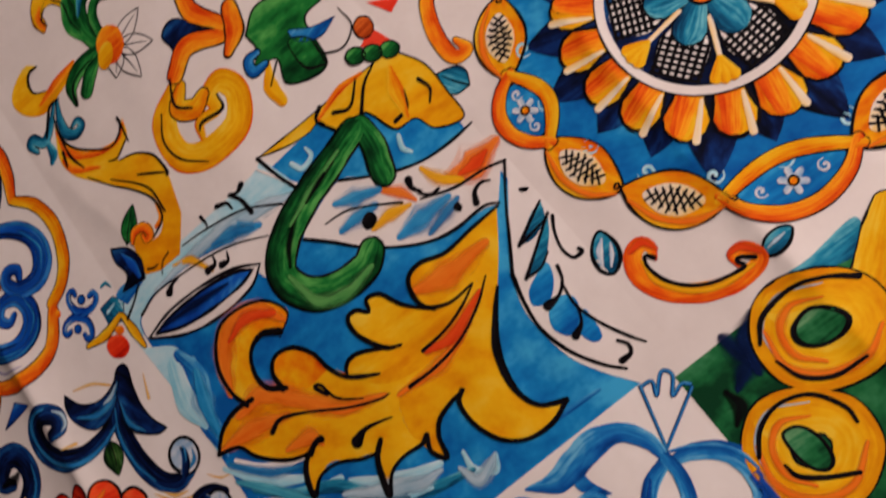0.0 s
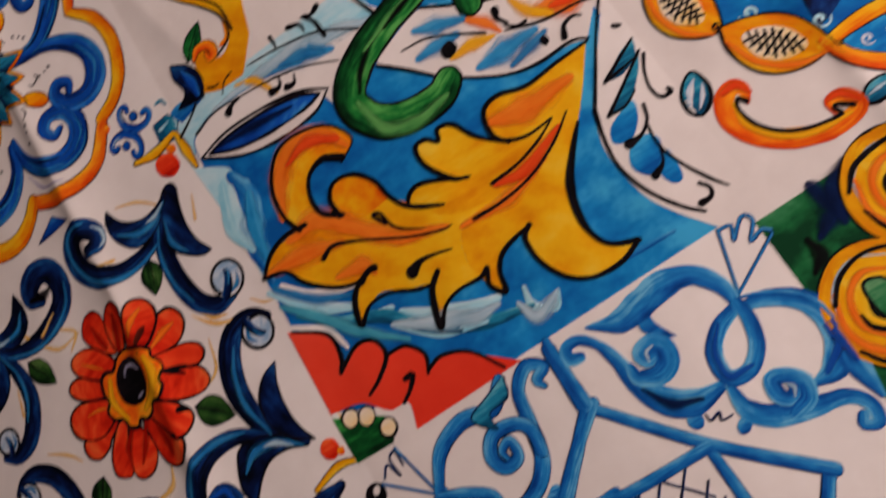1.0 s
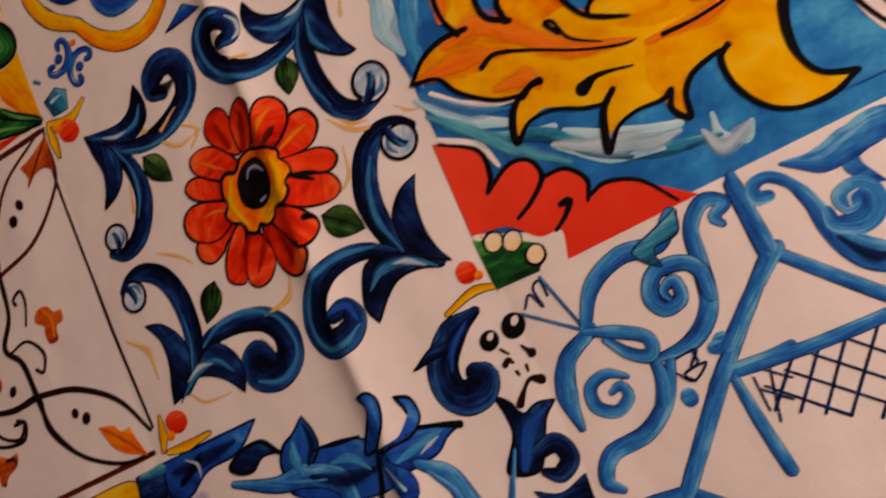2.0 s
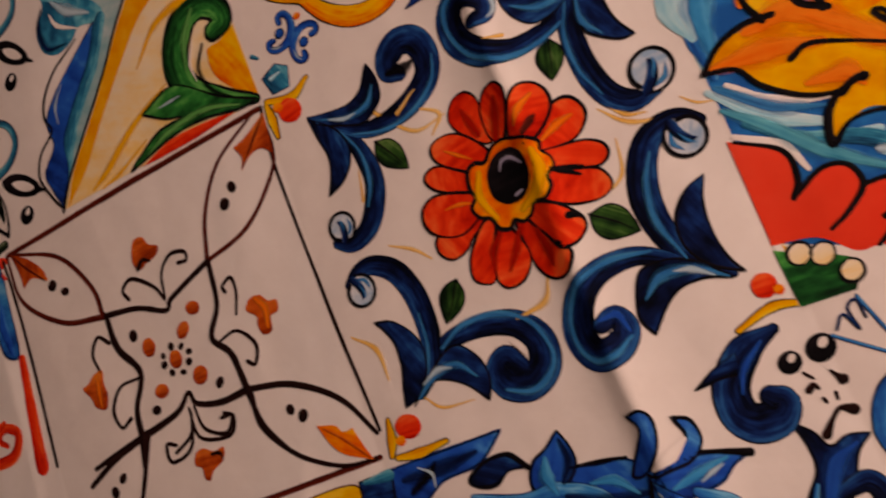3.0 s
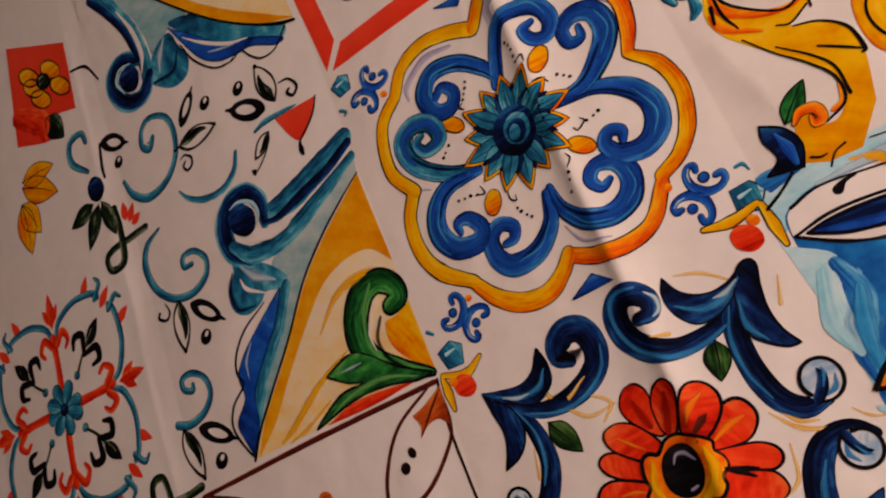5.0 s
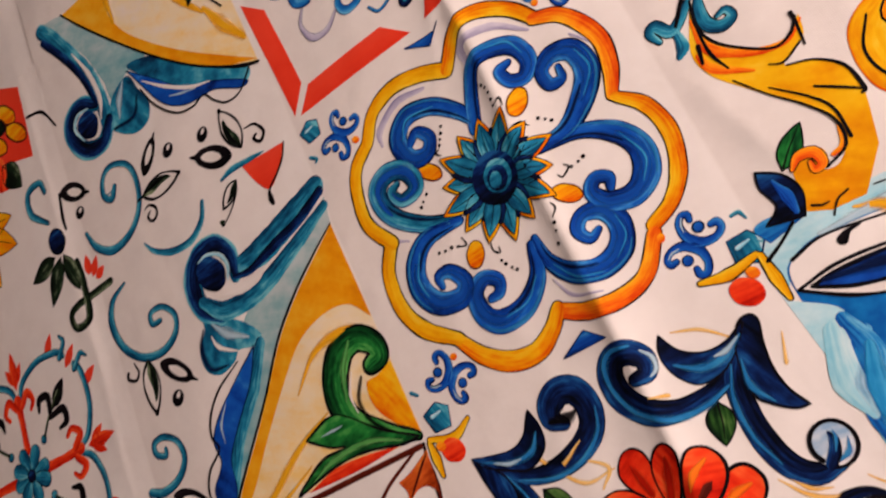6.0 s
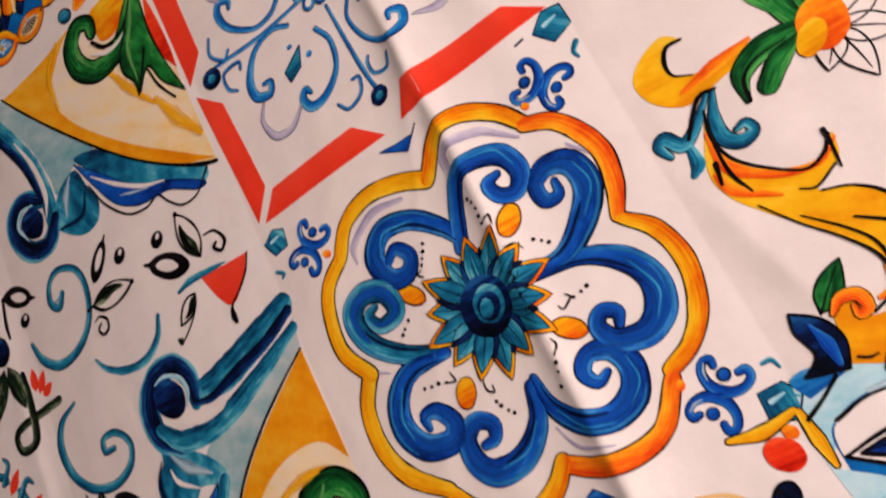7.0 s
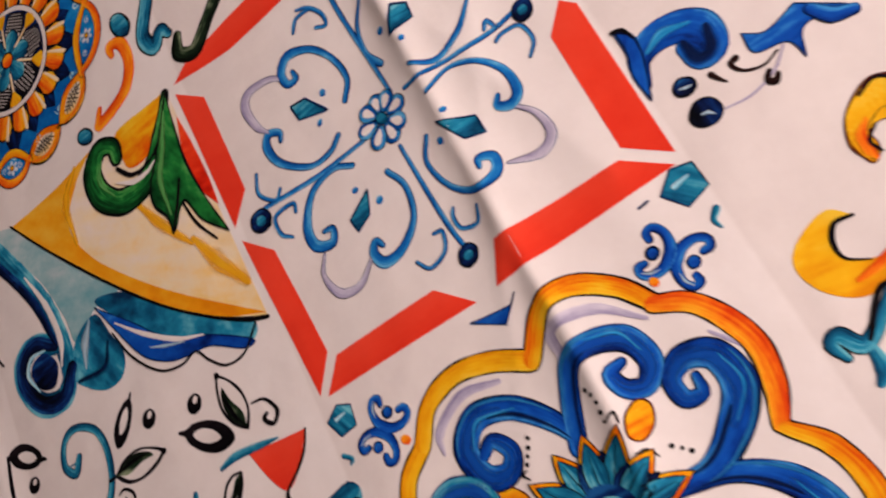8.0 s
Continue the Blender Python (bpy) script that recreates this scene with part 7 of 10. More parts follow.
blob(SCROLLSQ, "blue_leaf", NAVY, [(8, 24.9, 1), (14.9, 19.6), (17.6, 11.9), (14.5, 4.2, 1), (2.3, 7.2, 1), (8.4, 11.4), (6.6, 19.3)], lay=6, edge=LINE, ew=0.6)
brush(SCROLLSQ, "blue_leaf", BLUE, [(11.2, 19.4), (12.8, 12.8), (12.9, 7)], (1, 4.2, 1.9), lay=8)
blob(SCROLLSQ, "blue_leaf", WAVE, [(-1.6, 8.4), (5.4, 9.3), (13, 4.1, 1), (1, 1.8, 1)], lay=5)
blob(SCROLLSQ, "golden_leaf", YELLOW, [(52.1, 112.3, 1), (51.5, 122.1), (47.8, 130.5), (42.2, 131.9), (38.9, 128.2), (40.2, 125, 1), (36.8, 123.4), (35.4, 131), (39.1, 138.9), (47.8, 143.7), (54.5, 141.1), (57.6, 137.3), (63.1, 134.7), (62.4, 125.6), (57.5, 119.2)], lay=3, edge=BROWN, ew=0.3)
brush(SCROLLSQ, "orange_shade", ORANGE, [(38.3, 124.3), (38.3, 130.8), (41.9, 134.4)], (1.6, 2.9, 1), lay=5)
brush(SCROLLSQ, "ink_line", LINE, [(48.7, 131.9), (52.1, 125.9), (50.6, 116.6), (51.6, 110.1)], (0.6, 0.9, 0.9, 0.5), lay=6)
brush(SCROLLSQ, "ink_line", LINE, [(44.3, 141.1), (50.1, 142.8), (54.4, 137.9), (55.9, 129), (55.8, 120.7)], (1, 1, 0.8, 0.8, 0.5), lay=6)
brush(SCROLLSQ, "ink_line", LINE, [(40.5, 124.8), (39.4, 128.9), (43.3, 132.1)], (0.6, 1.1, 0.6), lay=6)
blob(SCROLLSQ, "golden_leaf", YELLOW, [(42, 101.9, 1), (33.4, 102.3), (24.2, 102), (18, 105.4), (16.9, 111.3), (20.2, 115.1), (25.5, 114.3, 1), (20.1, 119.4), (10.2, 116.2), (5.5, 110.2), (7.8, 101.4), (15.9, 94.8), (27.4, 95.7), (35.8, 97.6)], lay=3)
brush(SCROLLSQ, "ink_line", LINE, [(25.1, 114.6), (20.2, 115.1), (17.2, 111.1), (17.3, 105.9), (22.5, 102.2)], (1, 1.5, 1.5, 0.8, 0.5), lay=6)
brush(SCROLLSQ, "orange_shade", ORANGE, [(41, 101.7), (28.8, 100.7), (16.8, 99.2)], (1.6, 4.7, 1.3), lay=5)
brush(SCROLLSQ, "green_frond", GREEN, [(60.5, 91.9), (55.3, 98.8), (54, 109.8), (58.1, 118.8), (66, 120.4), (72, 114.3)], (3, 6.8, 8.3, 7.4, 5.9, 3), lay=4, edge=LINE, ew=0.3)
brush(SCROLLSQ, "green_frond", TEAL, [(54.9, 115.2), (61.4, 121.2), (69.4, 120.6), (74.3, 115.4)], (1.2, 3.9, 4.5, 1.2), lay=6)
brush(SCROLLSQ, "green_frond", GREEN, [(60.3, 94), (58.9, 101.9), (61, 110.2), (66.6, 113.7), (73.4, 109.1)], (1.5, 3.8, 4.4, 3.8, 1.8), lay=6, edge=LINE, ew=0.3)
brush(SCROLLSQ, "green_frond", GREEN, [(61.2, 90.4), (53.2, 95.5), (42.2, 96.8), (33.8, 93.2), (31.3, 85.2)], (2.1, 6, 7.4, 6, 1.2), lay=4, edge=LINE, ew=0.3)
brush(SCROLLSQ, "green_frond", GREEN, [(53.4, 93.4), (45.1, 90.8), (38.6, 85.9)], (1.5, 6.5, 5.9), lay=6, edge=LINE, ew=0.3)
brush(SCROLLSQ, "ink_line", LINE, [(31.9, 84.8), (33.5, 91.4), (39.3, 95), (49.6, 95.2)], (1.4, 1.4, 0.9, 0.5), lay=8)
brush(SCROLLSQ, "green_frond", GREEN, [(56.3, 97.8), (50.3, 114.3), (54.2, 124.2)], (4.3, 8.1, 8.1), lay=4)
leaf(SCROLLSQ, CLOTH, (79.4, 94.2), (61, 89.6), 8.8, lay=5, name="white_petal")
leaf(SCROLLSQ, CLOTH, (76.4, 77.8), (61, 89.6), 8.7, lay=5, name="white_petal")
leaf(SCROLLSQ, CLOTH, (63.2, 70), (61, 89.6), 8.7, lay=5, name="white_petal")
leaf(SCROLLSQ, CLOTH, (53.5, 79.1), (61, 89.6), 8.8, lay=5, name="white_petal")
leaf(SCROLLSQ, CLOTH, (58.4, 95.7), (61, 89.6), 8.9, lay=5, name="white_petal")
blob(SCROLLSQ, "bloom_heart", ORANGE, [(65, 87.2), (57.8, 84.2), (52.5, 89.5), (54.4, 98.1), (61.6, 101.2), (66.9, 95.7)], lay=8)
blob(SCROLLSQ, "bloom_heart", YELLOW, [(57.6, 87.3), (52.4, 85.6), (49.9, 88.9), (52.7, 93.9), (58, 95.6), (60.4, 92.2)], lay=9)
brush(SCROLLSQ, "gold_stem", GOLD, [(74.6, 53.2), (68.1, 47), (73.8, 41.5), (80.1, 43.1)], (3.9, 8.3, 8.3, 4.9), lay=4, edge=LINE, ew=0.5)
brush(SCROLLSQ, "gold_ring", YELLOW, [(71.3, 53.3), (59, 46.4), (57.2, 31.2), (67.5, 23.1), (83.7, 22.8), (91.9, 33), (89.1, 41.9), (82, 41.2), (81.3, 34.2), (72.3, 35.3), (69.7, 30)], (8.6, 11, 10.6, 11, 11, 9.6, 8.6, 5.8, 4.3, 3.8, 1.9), lay=3, edge=GOLD, ew=0.5)
brush(SCROLLSQ, "ink_line", LINE, [(84.8, 38.5), (83.2, 32.4), (73.2, 34.4), (70.2, 32.7)], (1, 1.4, 1.7, 0.7), lay=6)
brush(SCROLLSQ, "ink_line", LINE, [(72.2, 58.8), (67.8, 48.9), (72.9, 42.4)], (1, 1.5, 1), lay=6)
brush(SCROLLSQ, "ink_line", LINE, [(60.8, 50.9), (54.8, 41.1), (56.5, 30.3), (65.5, 20.5)], (0.7, 1, 1, 0.5), lay=6)
brush(SCROLLSQ, "orange_stem", ORANGE, [(109.9, 61.7), (106.1, 52.9), (98.8, 47.8)], (6.2, 8.1, 3.3), lay=6, edge=LINE, ew=0.7)
brush(SCROLLSQ, "orange_stem", ORANGE, [(100.2, 55.8), (86.4, 63.7), (75.5, 58.6)], (5.9, 8.3, 7.3), lay=5, edge=LINE, ew=0.5)
brush(SCROLLSQ, "orange_stem", ORANGE, [(104.8, 57.4), (96.7, 72.4), (97.2, 81.7)], (4.9, 7.3, 6.8), lay=5, edge=LINE, ew=0.5)
blob(SCROLLSQ, "blue_leaf", NAVY, [(80.6, 76), (89.7, 76.5), (100.9, 56.7, 1), (85.7, 62.8), (76.9, 60.4, 1), (80.9, 67.6)], lay=4, edge=LINE, ew=0.7)
blob(SCROLLSQ, "green_leafage", GREEN, [(108.3, 47.5, 1), (117.8, 53.3), (127.4, 49.4), (140.7, 35.2), (130.3, 33.8), (126.2, 13.8), (109.8, 19.8), (112.4, 30.8), (102.7, 34.5, 1), (108.4, 39.6)], lay=4, edge=LINE, ew=0.7)
blob(SCROLLSQ, "green_leaf", GREEN, [(119.9, 32.4), (127.3, 26.3), (126.2, 13.8, 1), (118.9, 19.7)], lay=6, edge=LINE, ew=0.7)
brush(SCROLLSQ, "blue_curl", WAVE, [(107.7, 38.7), (103, 38.8), (102, 33.7), (107.6, 32.7)], (2.3, 3.7, 4.2, 2.3), lay=6, edge=LINE, ew=0.5)
blob(SCROLLSQ, "blue_leaf", WAVE, [(122.6, 35.7), (130, 29.6), (140, 25.2, 1), (131.3, 23.7), (123.3, 28.9)], lay=6, edge=NAVY, ew=0.4)
brush(SCROLLSQ, "yellow_frond", YELLOW, [(108.4, 31.8), (103.9, 24.2), (104, 16.6)], (1.8, 6.9, 4.6), lay=4)
brush(SCROLLSQ, "ink_line", LINE, [(111.7, 30), (103.9, 24.2)], (0.9, 0.7), lay=6)
brush(SCROLLSQ, "ink_line", LINE, [(127.4, 24.6), (127.3, 18.8), (135.1, 13.7), (142.8, 17.7), (142.8, 26.8)], (0.4, 0.7, 0.9, 0.7, 0.4), lay=6)

# blue hexagon square
brush(HEXSQ, "lattice_bar", WAVE, [(75.2, 151.7), (74.8, 130.8)], (4.4, 4.4), lay=4, edge=NAVY, ew=0.3)
brush(HEXSQ, "lattice_bar", WAVE, [(76.0, 129.7), (101.9, 101.2), (127.2, 78.5)], (3.4, 3.7, 4), lay=4, edge=NAVY, ew=0.2)
brush(HEXSQ, "lattice_bar", WAVE, [(75.1, 129.7), (58.0, 112.9), (45.5, 100.5)], (3.7, 4, 4.3), lay=4, edge=NAVY, ew=0.3)
brush(HEXSQ, "lattice_bar", WAVE, [(49.2, 103.3), (74.3, 101.4), (100.1, 101.3)], (3.8, 3.5, 3.5), lay=4, edge=NAVY, ew=0.2)
brush(HEXSQ, "lattice_bar", WAVE, [(100.5, 100.2), (101.0, 82.7), (100.1, 67.6)], (3, 3.6, 3.6), lay=4, edge=NAVY, ew=0.2)
brush(HEXSQ, "lattice_bar", WAVE, [(125.8, 79.2), (113.1, 62.8)], (3.7, 3.7), lay=4, edge=NAVY, ew=0.2)
brush(HEXSQ, "lattice_line", NAVY, [(68.7, 101.5), (57.2, 89.0)], (0.8, 1), lay=3)
brush(HEXSQ, "lattice_line", NAVY, [(76.2, 101.3), (63.1, 86.1)], (0.8, 1), lay=3)
brush(HEXSQ, "lattice_line", NAVY, [(83.5, 101.0), (68.8, 83.2)], (0.8, 0.9), lay=3)
brush(HEXSQ, "lattice_line", NAVY, [(93.0, 101.5), (74.5, 80.3)], (0.8, 0.9), lay=3)
brush(HEXSQ, "lattice_line", NAVY, [(95.0, 93.1), (81.4, 76.9)], (0.8, 0.9), lay=3)
brush(HEXSQ, "lattice_line", NAVY, [(96.6, 86.9), (86.8, 74.2)], (0.8, 0.9), lay=3)
brush(HEXSQ, "lattice_line", NAVY, [(82.7, 99.7), (93.9, 88.3)], (0.8, 0.9), lay=3)
brush(HEXSQ, "lattice_line", NAVY, [(73.0, 99.2), (93.8, 79.5)], (0.8, 0.9), lay=3)
brush(HEXSQ, "lattice_line", NAVY, [(64.6, 98.0), (94.9, 70.2)], (0.8, 0.9), lay=3)
brush(HEXSQ, "lattice_line", NAVY, [(57.7, 96.1), (74.5, 80.3)], (0.8, 1), lay=3)
brush(HEXSQ, "scroll", WAVE, [(89.3, 151.0), (99.0, 147.1), (107.7, 148.1), (116.9, 149.4), (125.7, 147.0), (130.9, 139.8), (131.9, 132.4)], (1, 7.5, 9.5, 9, 6.5, 5.5, 3), lay=4)
blob(HEXSQ, "wave_leaf", WAVE, [(110.0, 148.2, 1), (108.1, 141.9), (111.6, 133.8, 1), (107.2, 135.8), (103.4, 140.9), (104.6, 145.5)], lay=5)
brush(HEXSQ, "scroll", WAVE, [(137.9, 101.4), (143.5, 102.2), (148.9, 106.8), (150.4, 111.8), (149.9, 119.2), (146.4, 125.0), (139.6, 129.4), (132.4, 130.8)], (3, 7.5, 9, 8.5, 7, 6, 5.5, 3), lay=4)
brush(HEXSQ, "scroll", WAVE, [(151.8, 112.8), (149.6, 101.4), (150.0, 89.8)], (4, 8, 2), lay=4)
brush(HEXSQ, "scroll", BLUE_SOFT, [(141.9, 102.7), (148.9, 107.8), (149.9, 114.1), (150.1, 102.1)], (3, 5, 5, 3), lay=7)
brush(HEXSQ, "fine_line", WAVE, [(133.5, 133.8), (140.7, 130.8), (147.2, 126.0), (150.8, 120.4), (151.9, 114.7)], (0.8, 1.5, 1.5, 1.5, 0.8), lay=6)
brush(HEXSQ, "loop", WAVE, [(131.3, 132.1), (123.0, 129.0), (117.5, 123.0), (117.3, 115.3), (123.7, 114.2), (129.5, 119.0), (132.1, 126.4), (131.9, 132.4)], (4, 5, 5, 5, 5, 5, 4.5, 4), lay=5)
brush(HEXSQ, "loop_shade", BLUE_SOFT, [(123.5, 130.3), (118.0, 123.6), (117.6, 115.7), (124.8, 115.0)], (1.5, 3, 4, 2), lay=8)
brush(HEXSQ, "scroll", WAVE, [(82.5, 144.2), (79.5, 145.2), (79.9, 148.8), (84.5, 149.3), (89.2, 144.8), (91.7, 137.5), (93.2, 127.6), (97.7, 119.0), (104.9, 114.3), (116.0, 114.4)], (3.5, 4.5, 4, 3.4, 3.2, 4.5, 6.5, 9, 8.5, 2.5), lay=4)
brush(HEXSQ, "scroll_shade", NAVY_SOFT, [(93.7, 125.3), (98.7, 117.5), (107.0, 114.2)], (2, 6, 2), lay=7)
brush(HEXSQ, "volute", WAVE, [(102.3, 132.5), (99.5, 132.3), (99.1, 135.3), (103.1, 136.4), (106.1, 133.4), (104.9, 128.7), (100.3, 126.7), (94.5, 129.3), (94.2, 133.3)], (3.5, 4.5, 5, 6, 7, 7, 6.5, 5, 3), lay=5)
brush(HEXSQ, "volute_light", PALE_SOFT, [(103.6, 135.4), (100.9, 134.7), (100.1, 131.9)], (0.8, 2, 0.8), lay=8)
brush(HEXSQ, "scroll", WAVE, [(142.5, 87.4), (141.4, 85.1), (145.0, 83.9), (146.0, 89.0), (141.9, 94.0), (131.9, 96.2), (122.3, 99.2), (116.5, 104.9), (116.0, 113.6)], (3, 3.6, 4, 4, 4.5, 6, 7.5, 6, 2.5), lay=4)
brush(HEXSQ, "volute", WAVE, [(131.1, 104.9), (131.2, 102.4), (128.2, 101.6), (126.2, 104.2), (127.1, 108.5), (131.0, 107.7), (134.7, 103.5), (132.9, 98.8), (127.8, 97.2)], (3, 4, 4.5, 5, 5, 5, 5, 5, 4), lay=5)
brush(HEXSQ, "volute_light", PALE_SOFT, [(129.5, 105.9), (131.3, 103.6), (130.0, 101.3)], (0.8, 2, 0.8), lay=8)
dots(HEXSQ, WAVE, [(101.8, 109.7), (113.1, 101.3), (50.5, 111.2)], 2.5, lay=5)
brush(HEXSQ, "ink_line", NAVY, [(105.3, 109.5), (105.8, 107.4), (109.1, 108.3), (108.5, 105.9), (112.0, 105.7)], (0.6, 0.9, 0.8, 0.6), lay=5)
brush(HEXSQ, "ink_line", NAVY, [(43.8, 112.7), (43.6, 109.1), (38.8, 107.7), (41.0, 104.7)], (0.7, 1, 0.9, 0.7), lay=5)
brush(HEXSQ, "scroll", WAVE, [(17.7, 131.5), (25.3, 142.6), (36.8, 147.4), (48.7, 145.8), (55.7, 152.1)], (2.9, 4.7, 5.4, 5.4, 3.6), lay=5, edge=NAVY, ew=0.3)
blob(HEXSQ, "wave_leaf", TEAL, [(40.5, 146.3), (48.9, 149.8), (57.6, 152.9, 1), (55.3, 146.1), (47.0, 144.6), (46.8, 138.8)], lay=7, edge=NAVY, ew=0.4)
brush(HEXSQ, "scroll", WAVE, [(45.0, 128.7), (44.0, 132.3), (48.1, 134.0), (47.8, 128.2), (42.1, 127.3), (39.9, 132.5), (44.2, 138.2), (52.4, 137.6), (56.1, 133.5), (55.7, 125.8)], (1.4, 2.4, 3.1, 3.8, 4.2, 4.5, 4.5, 4.2, 4.2, 3.8), lay=5, edge=NAVY, ew=0.3)
brush(HEXSQ, "scroll", WAVE, [(67.8, 142.8), (66.5, 145.7), (70.9, 148.1), (65.7, 151.2), (59.3, 145.7), (57.0, 135.0), (53.9, 122.9), (45.5, 115.7), (32.6, 114.8)], (1.7, 3.1, 3.5, 4.1, 4.1, 4.5, 4.8, 4.8, 1.4), lay=4, edge=NAVY, ew=0.3)
brush(HEXSQ, "scroll", WAVE, [(17.3, 130.7), (25.2, 127.5), (33.7, 122.0), (32.6, 116.6), (27.0, 119.6), (22.2, 126.1)], (1.8, 3.6, 3.6, 3.6, 3.2, 1.8), lay=6, edge=NAVY, ew=0.3)
brush(HEXSQ, "scroll", WAVE, [(18.1, 130.2), (8.6, 125.3), (4.1, 115.6)], (3.7, 5.1, 5.1), lay=5, edge=NAVY, ew=0.3)
brush(HEXSQ, "scroll", WAVE, [(32.6, 114.8), (32.4, 109.1), (29.6, 102.8)], (2.4, 3.5, 3.8), lay=5, edge=NAVY, ew=0.3)
brush(HEXSQ, "fan_line", WAVE, [(11.7, 152.2), (17.4, 132.7)], (0.7, 0.7), lay=4, edge=NAVY, ew=0.2)
brush(HEXSQ, "fan_line", WAVE, [(1.5, 144.2), (16.9, 131.9)], (0.7, 0.7), lay=4, edge=NAVY, ew=0.2)
brush(HEXSQ, "fan_line", NAVY, [(3.3, 145.3), (6.4, 148.8), (8.9, 143.3), (8.2, 149.9), (11.2, 151.4), (11.6, 146.0)], (0.8, 0.9, 0.8, 0.9, 0.8), lay=4)
brush(HEXSQ, "fan_line", WAVE, [(139.8, 154.1), (133.9, 134.7)], (0.7, 0.7), lay=4, edge=NAVY, ew=0.2)
brush(HEXSQ, "fan_line", WAVE, [(152.2, 144.6), (133.9, 134.7)], (0.7, 0.7), lay=4, edge=NAVY, ew=0.2)
brush(HEXSQ, "fan_line", WAVE, [(139.8, 154.1), (143.8, 153.3), (142.0, 148.9), (147.8, 153.8), (150.0, 151.0), (145.8, 146.0), (150.3, 147.2), (152.4, 145.6)], (0.7, 0.9, 0.9, 0.9, 0.9, 0.9), lay=4, edge=NAVY, ew=0.2)
brush(HEXSQ, "lattice_bar", WAVE, [(75.8, 154.1), (75.7, 143.5), (76.2, 131.0)], (2.9, 3.8, 3.8), lay=4, edge=NAVY, ew=0.2)
brush(HEXSQ, "lattice_bar", WAVE, [(78.0, 130.1), (65.4, 120.5), (53.8, 110.4)], (3.8, 3.8, 3.8), lay=4, edge=NAVY, ew=0.2)
brush(HEXSQ, "lattice_bar", WAVE, [(25.4, 76.4), (14.4, 77.1), (-0.2, 77.9)], (4, 4, 3.7), lay=4, edge=NAVY, ew=0.2)
brush(HEXSQ, "lattice_bar", WAVE, [(25.4, 76.4), (35.5, 68.0), (48.3, 60.3)], (2.9, 3.2, 3.2), lay=4, edge=NAVY, ew=0.2)
brush(HEXSQ, "lattice_bar", WAVE, [(50.0, 105.2), (39.0, 92.9), (24.7, 76.7)], (4.4, 4.7, 4.4), lay=4, edge=NAVY, ew=0.2)
brush(HEXSQ, "lattice_bar", WAVE, [(51.9, 104.3), (62.2, 103.4), (69.1, 103.8)], (2, 2.6, 2.6), lay=4, edge=NAVY, ew=0.2)
brush(HEXSQ, "lattice_bar", WAVE, [(51.0, 102.2), (52.1, 87.7), (53.8, 72.6)], (2.3, 3.4, 3.4), lay=4, edge=NAVY, ew=0.2)
brush(HEXSQ, "lattice_line", NAVY, [(57.2, 102.2), (65.3, 95.5)], (0.7, 0.7), lay=3)
brush(HEXSQ, "lattice_line", NAVY, [(55.9, 96.0), (62.8, 90.0)], (0.7, 0.7), lay=3)
brush(HEXSQ, "lattice_line", NAVY, [(61.6, 102.0), (57.2, 85.7)], (0.7, 0.7), lay=3)
brush(HEXSQ, "lattice_line", NAVY, [(55.9, 99.4), (55.9, 89.5)], (0.7, 0.7), lay=3)
brush(HEXSQ, "scroll", WAVE, [(19.6, 131.4), (8.0, 124.6), (4.0, 115.4), (3.8, 104.9)], (2.9, 5.2, 6.5, 2), lay=5, edge=NAVY, ew=0.2)
brush(HEXSQ, "scroll", WAVE, [(16.9, 111.2), (20.1, 112.1), (21.1, 108.2), (16.0, 105.4), (10.8, 109.1), (11.7, 115.0), (17.7, 116.9), (23.1, 113.8)], (1.6, 2.5, 3.2, 3.5, 3.8, 3.5, 2.9, 1.3), lay=6, edge=NAVY, ew=0.2)
brush(HEXSQ, "scroll", WAVE, [(36.6, 112.5), (30.7, 102.9), (21.2, 96.4), (8.7, 94.4), (4.0, 87.5), (7.3, 83.7)], (2.8, 4.4, 5, 5, 4.4, 2.2), lay=5, edge=NAVY, ew=0.2)
dots(HEXSQ, WAVE, [(37.2, 101.1), (52.2, 112.7)], 2.5, lay=5)
brush(HEXSQ, "ink_line", NAVY, [(36.6, 112.5), (45.0, 113.2), (41.4, 108.8), (46.0, 108.5), (40.4, 104.9), (36.7, 109.1)], (0.6, 0.9, 0.8, 0.8, 0.6), lay=5)

# green ring square
blob(RINGSQ, "teal_corner", TEAL, [(40.5, 154.0), (53.1, 153.2), (70.6, 154.4), (66.5, 145.7), (57.6, 146.8), (46.2, 149.9)], lay=2)
brush(RINGSQ, "dark_mottle", NAVY_SOFT, [(19.3, 147.8), (19.8, 140.9), (14.1, 136.8)], (8, 14, 6), lay=3)
brush(RINGSQ, "dark_mottle", NAVY_SOFT, [(29.9, 150.2), (24.2, 146.1), (21.2, 137.7)], (6, 12, 6), lay=3)
brush(RINGSQ, "dark_mottle", LINE_SOFT, [(9.3, 136.2), (9.7, 131.7), (5.8, 128.3)], (4, 9, 3), lay=3)
brush(RINGSQ, "ring_stem", YELLOW, [(53.5, 134.1), (63.9, 139.3), (74.3, 147.5), (79.3, 151.9)], (9, 11, 10, 7), lay=4, edge=LINE, ew=0.5)
ring_scroll(RINGSQ, [(49.8, 143.6), (39.7, 147.6), (31.5, 142.8), (30.1, 133.2), (36.1, 126.1), (46.1, 124.0), (53.7, 127.7), (55.4, 136.4)], 13.5)
blob(RINGSQ, "ring_eye", MOSS, [(36.8, 140.2), (43.3, 141.9), (48.3, 138.4), (50.2, 133.3), (45.6, 130.7), (38.7, 131.9), (35.2, 136.0)], lay=9, edge=LINE, ew=1.2)
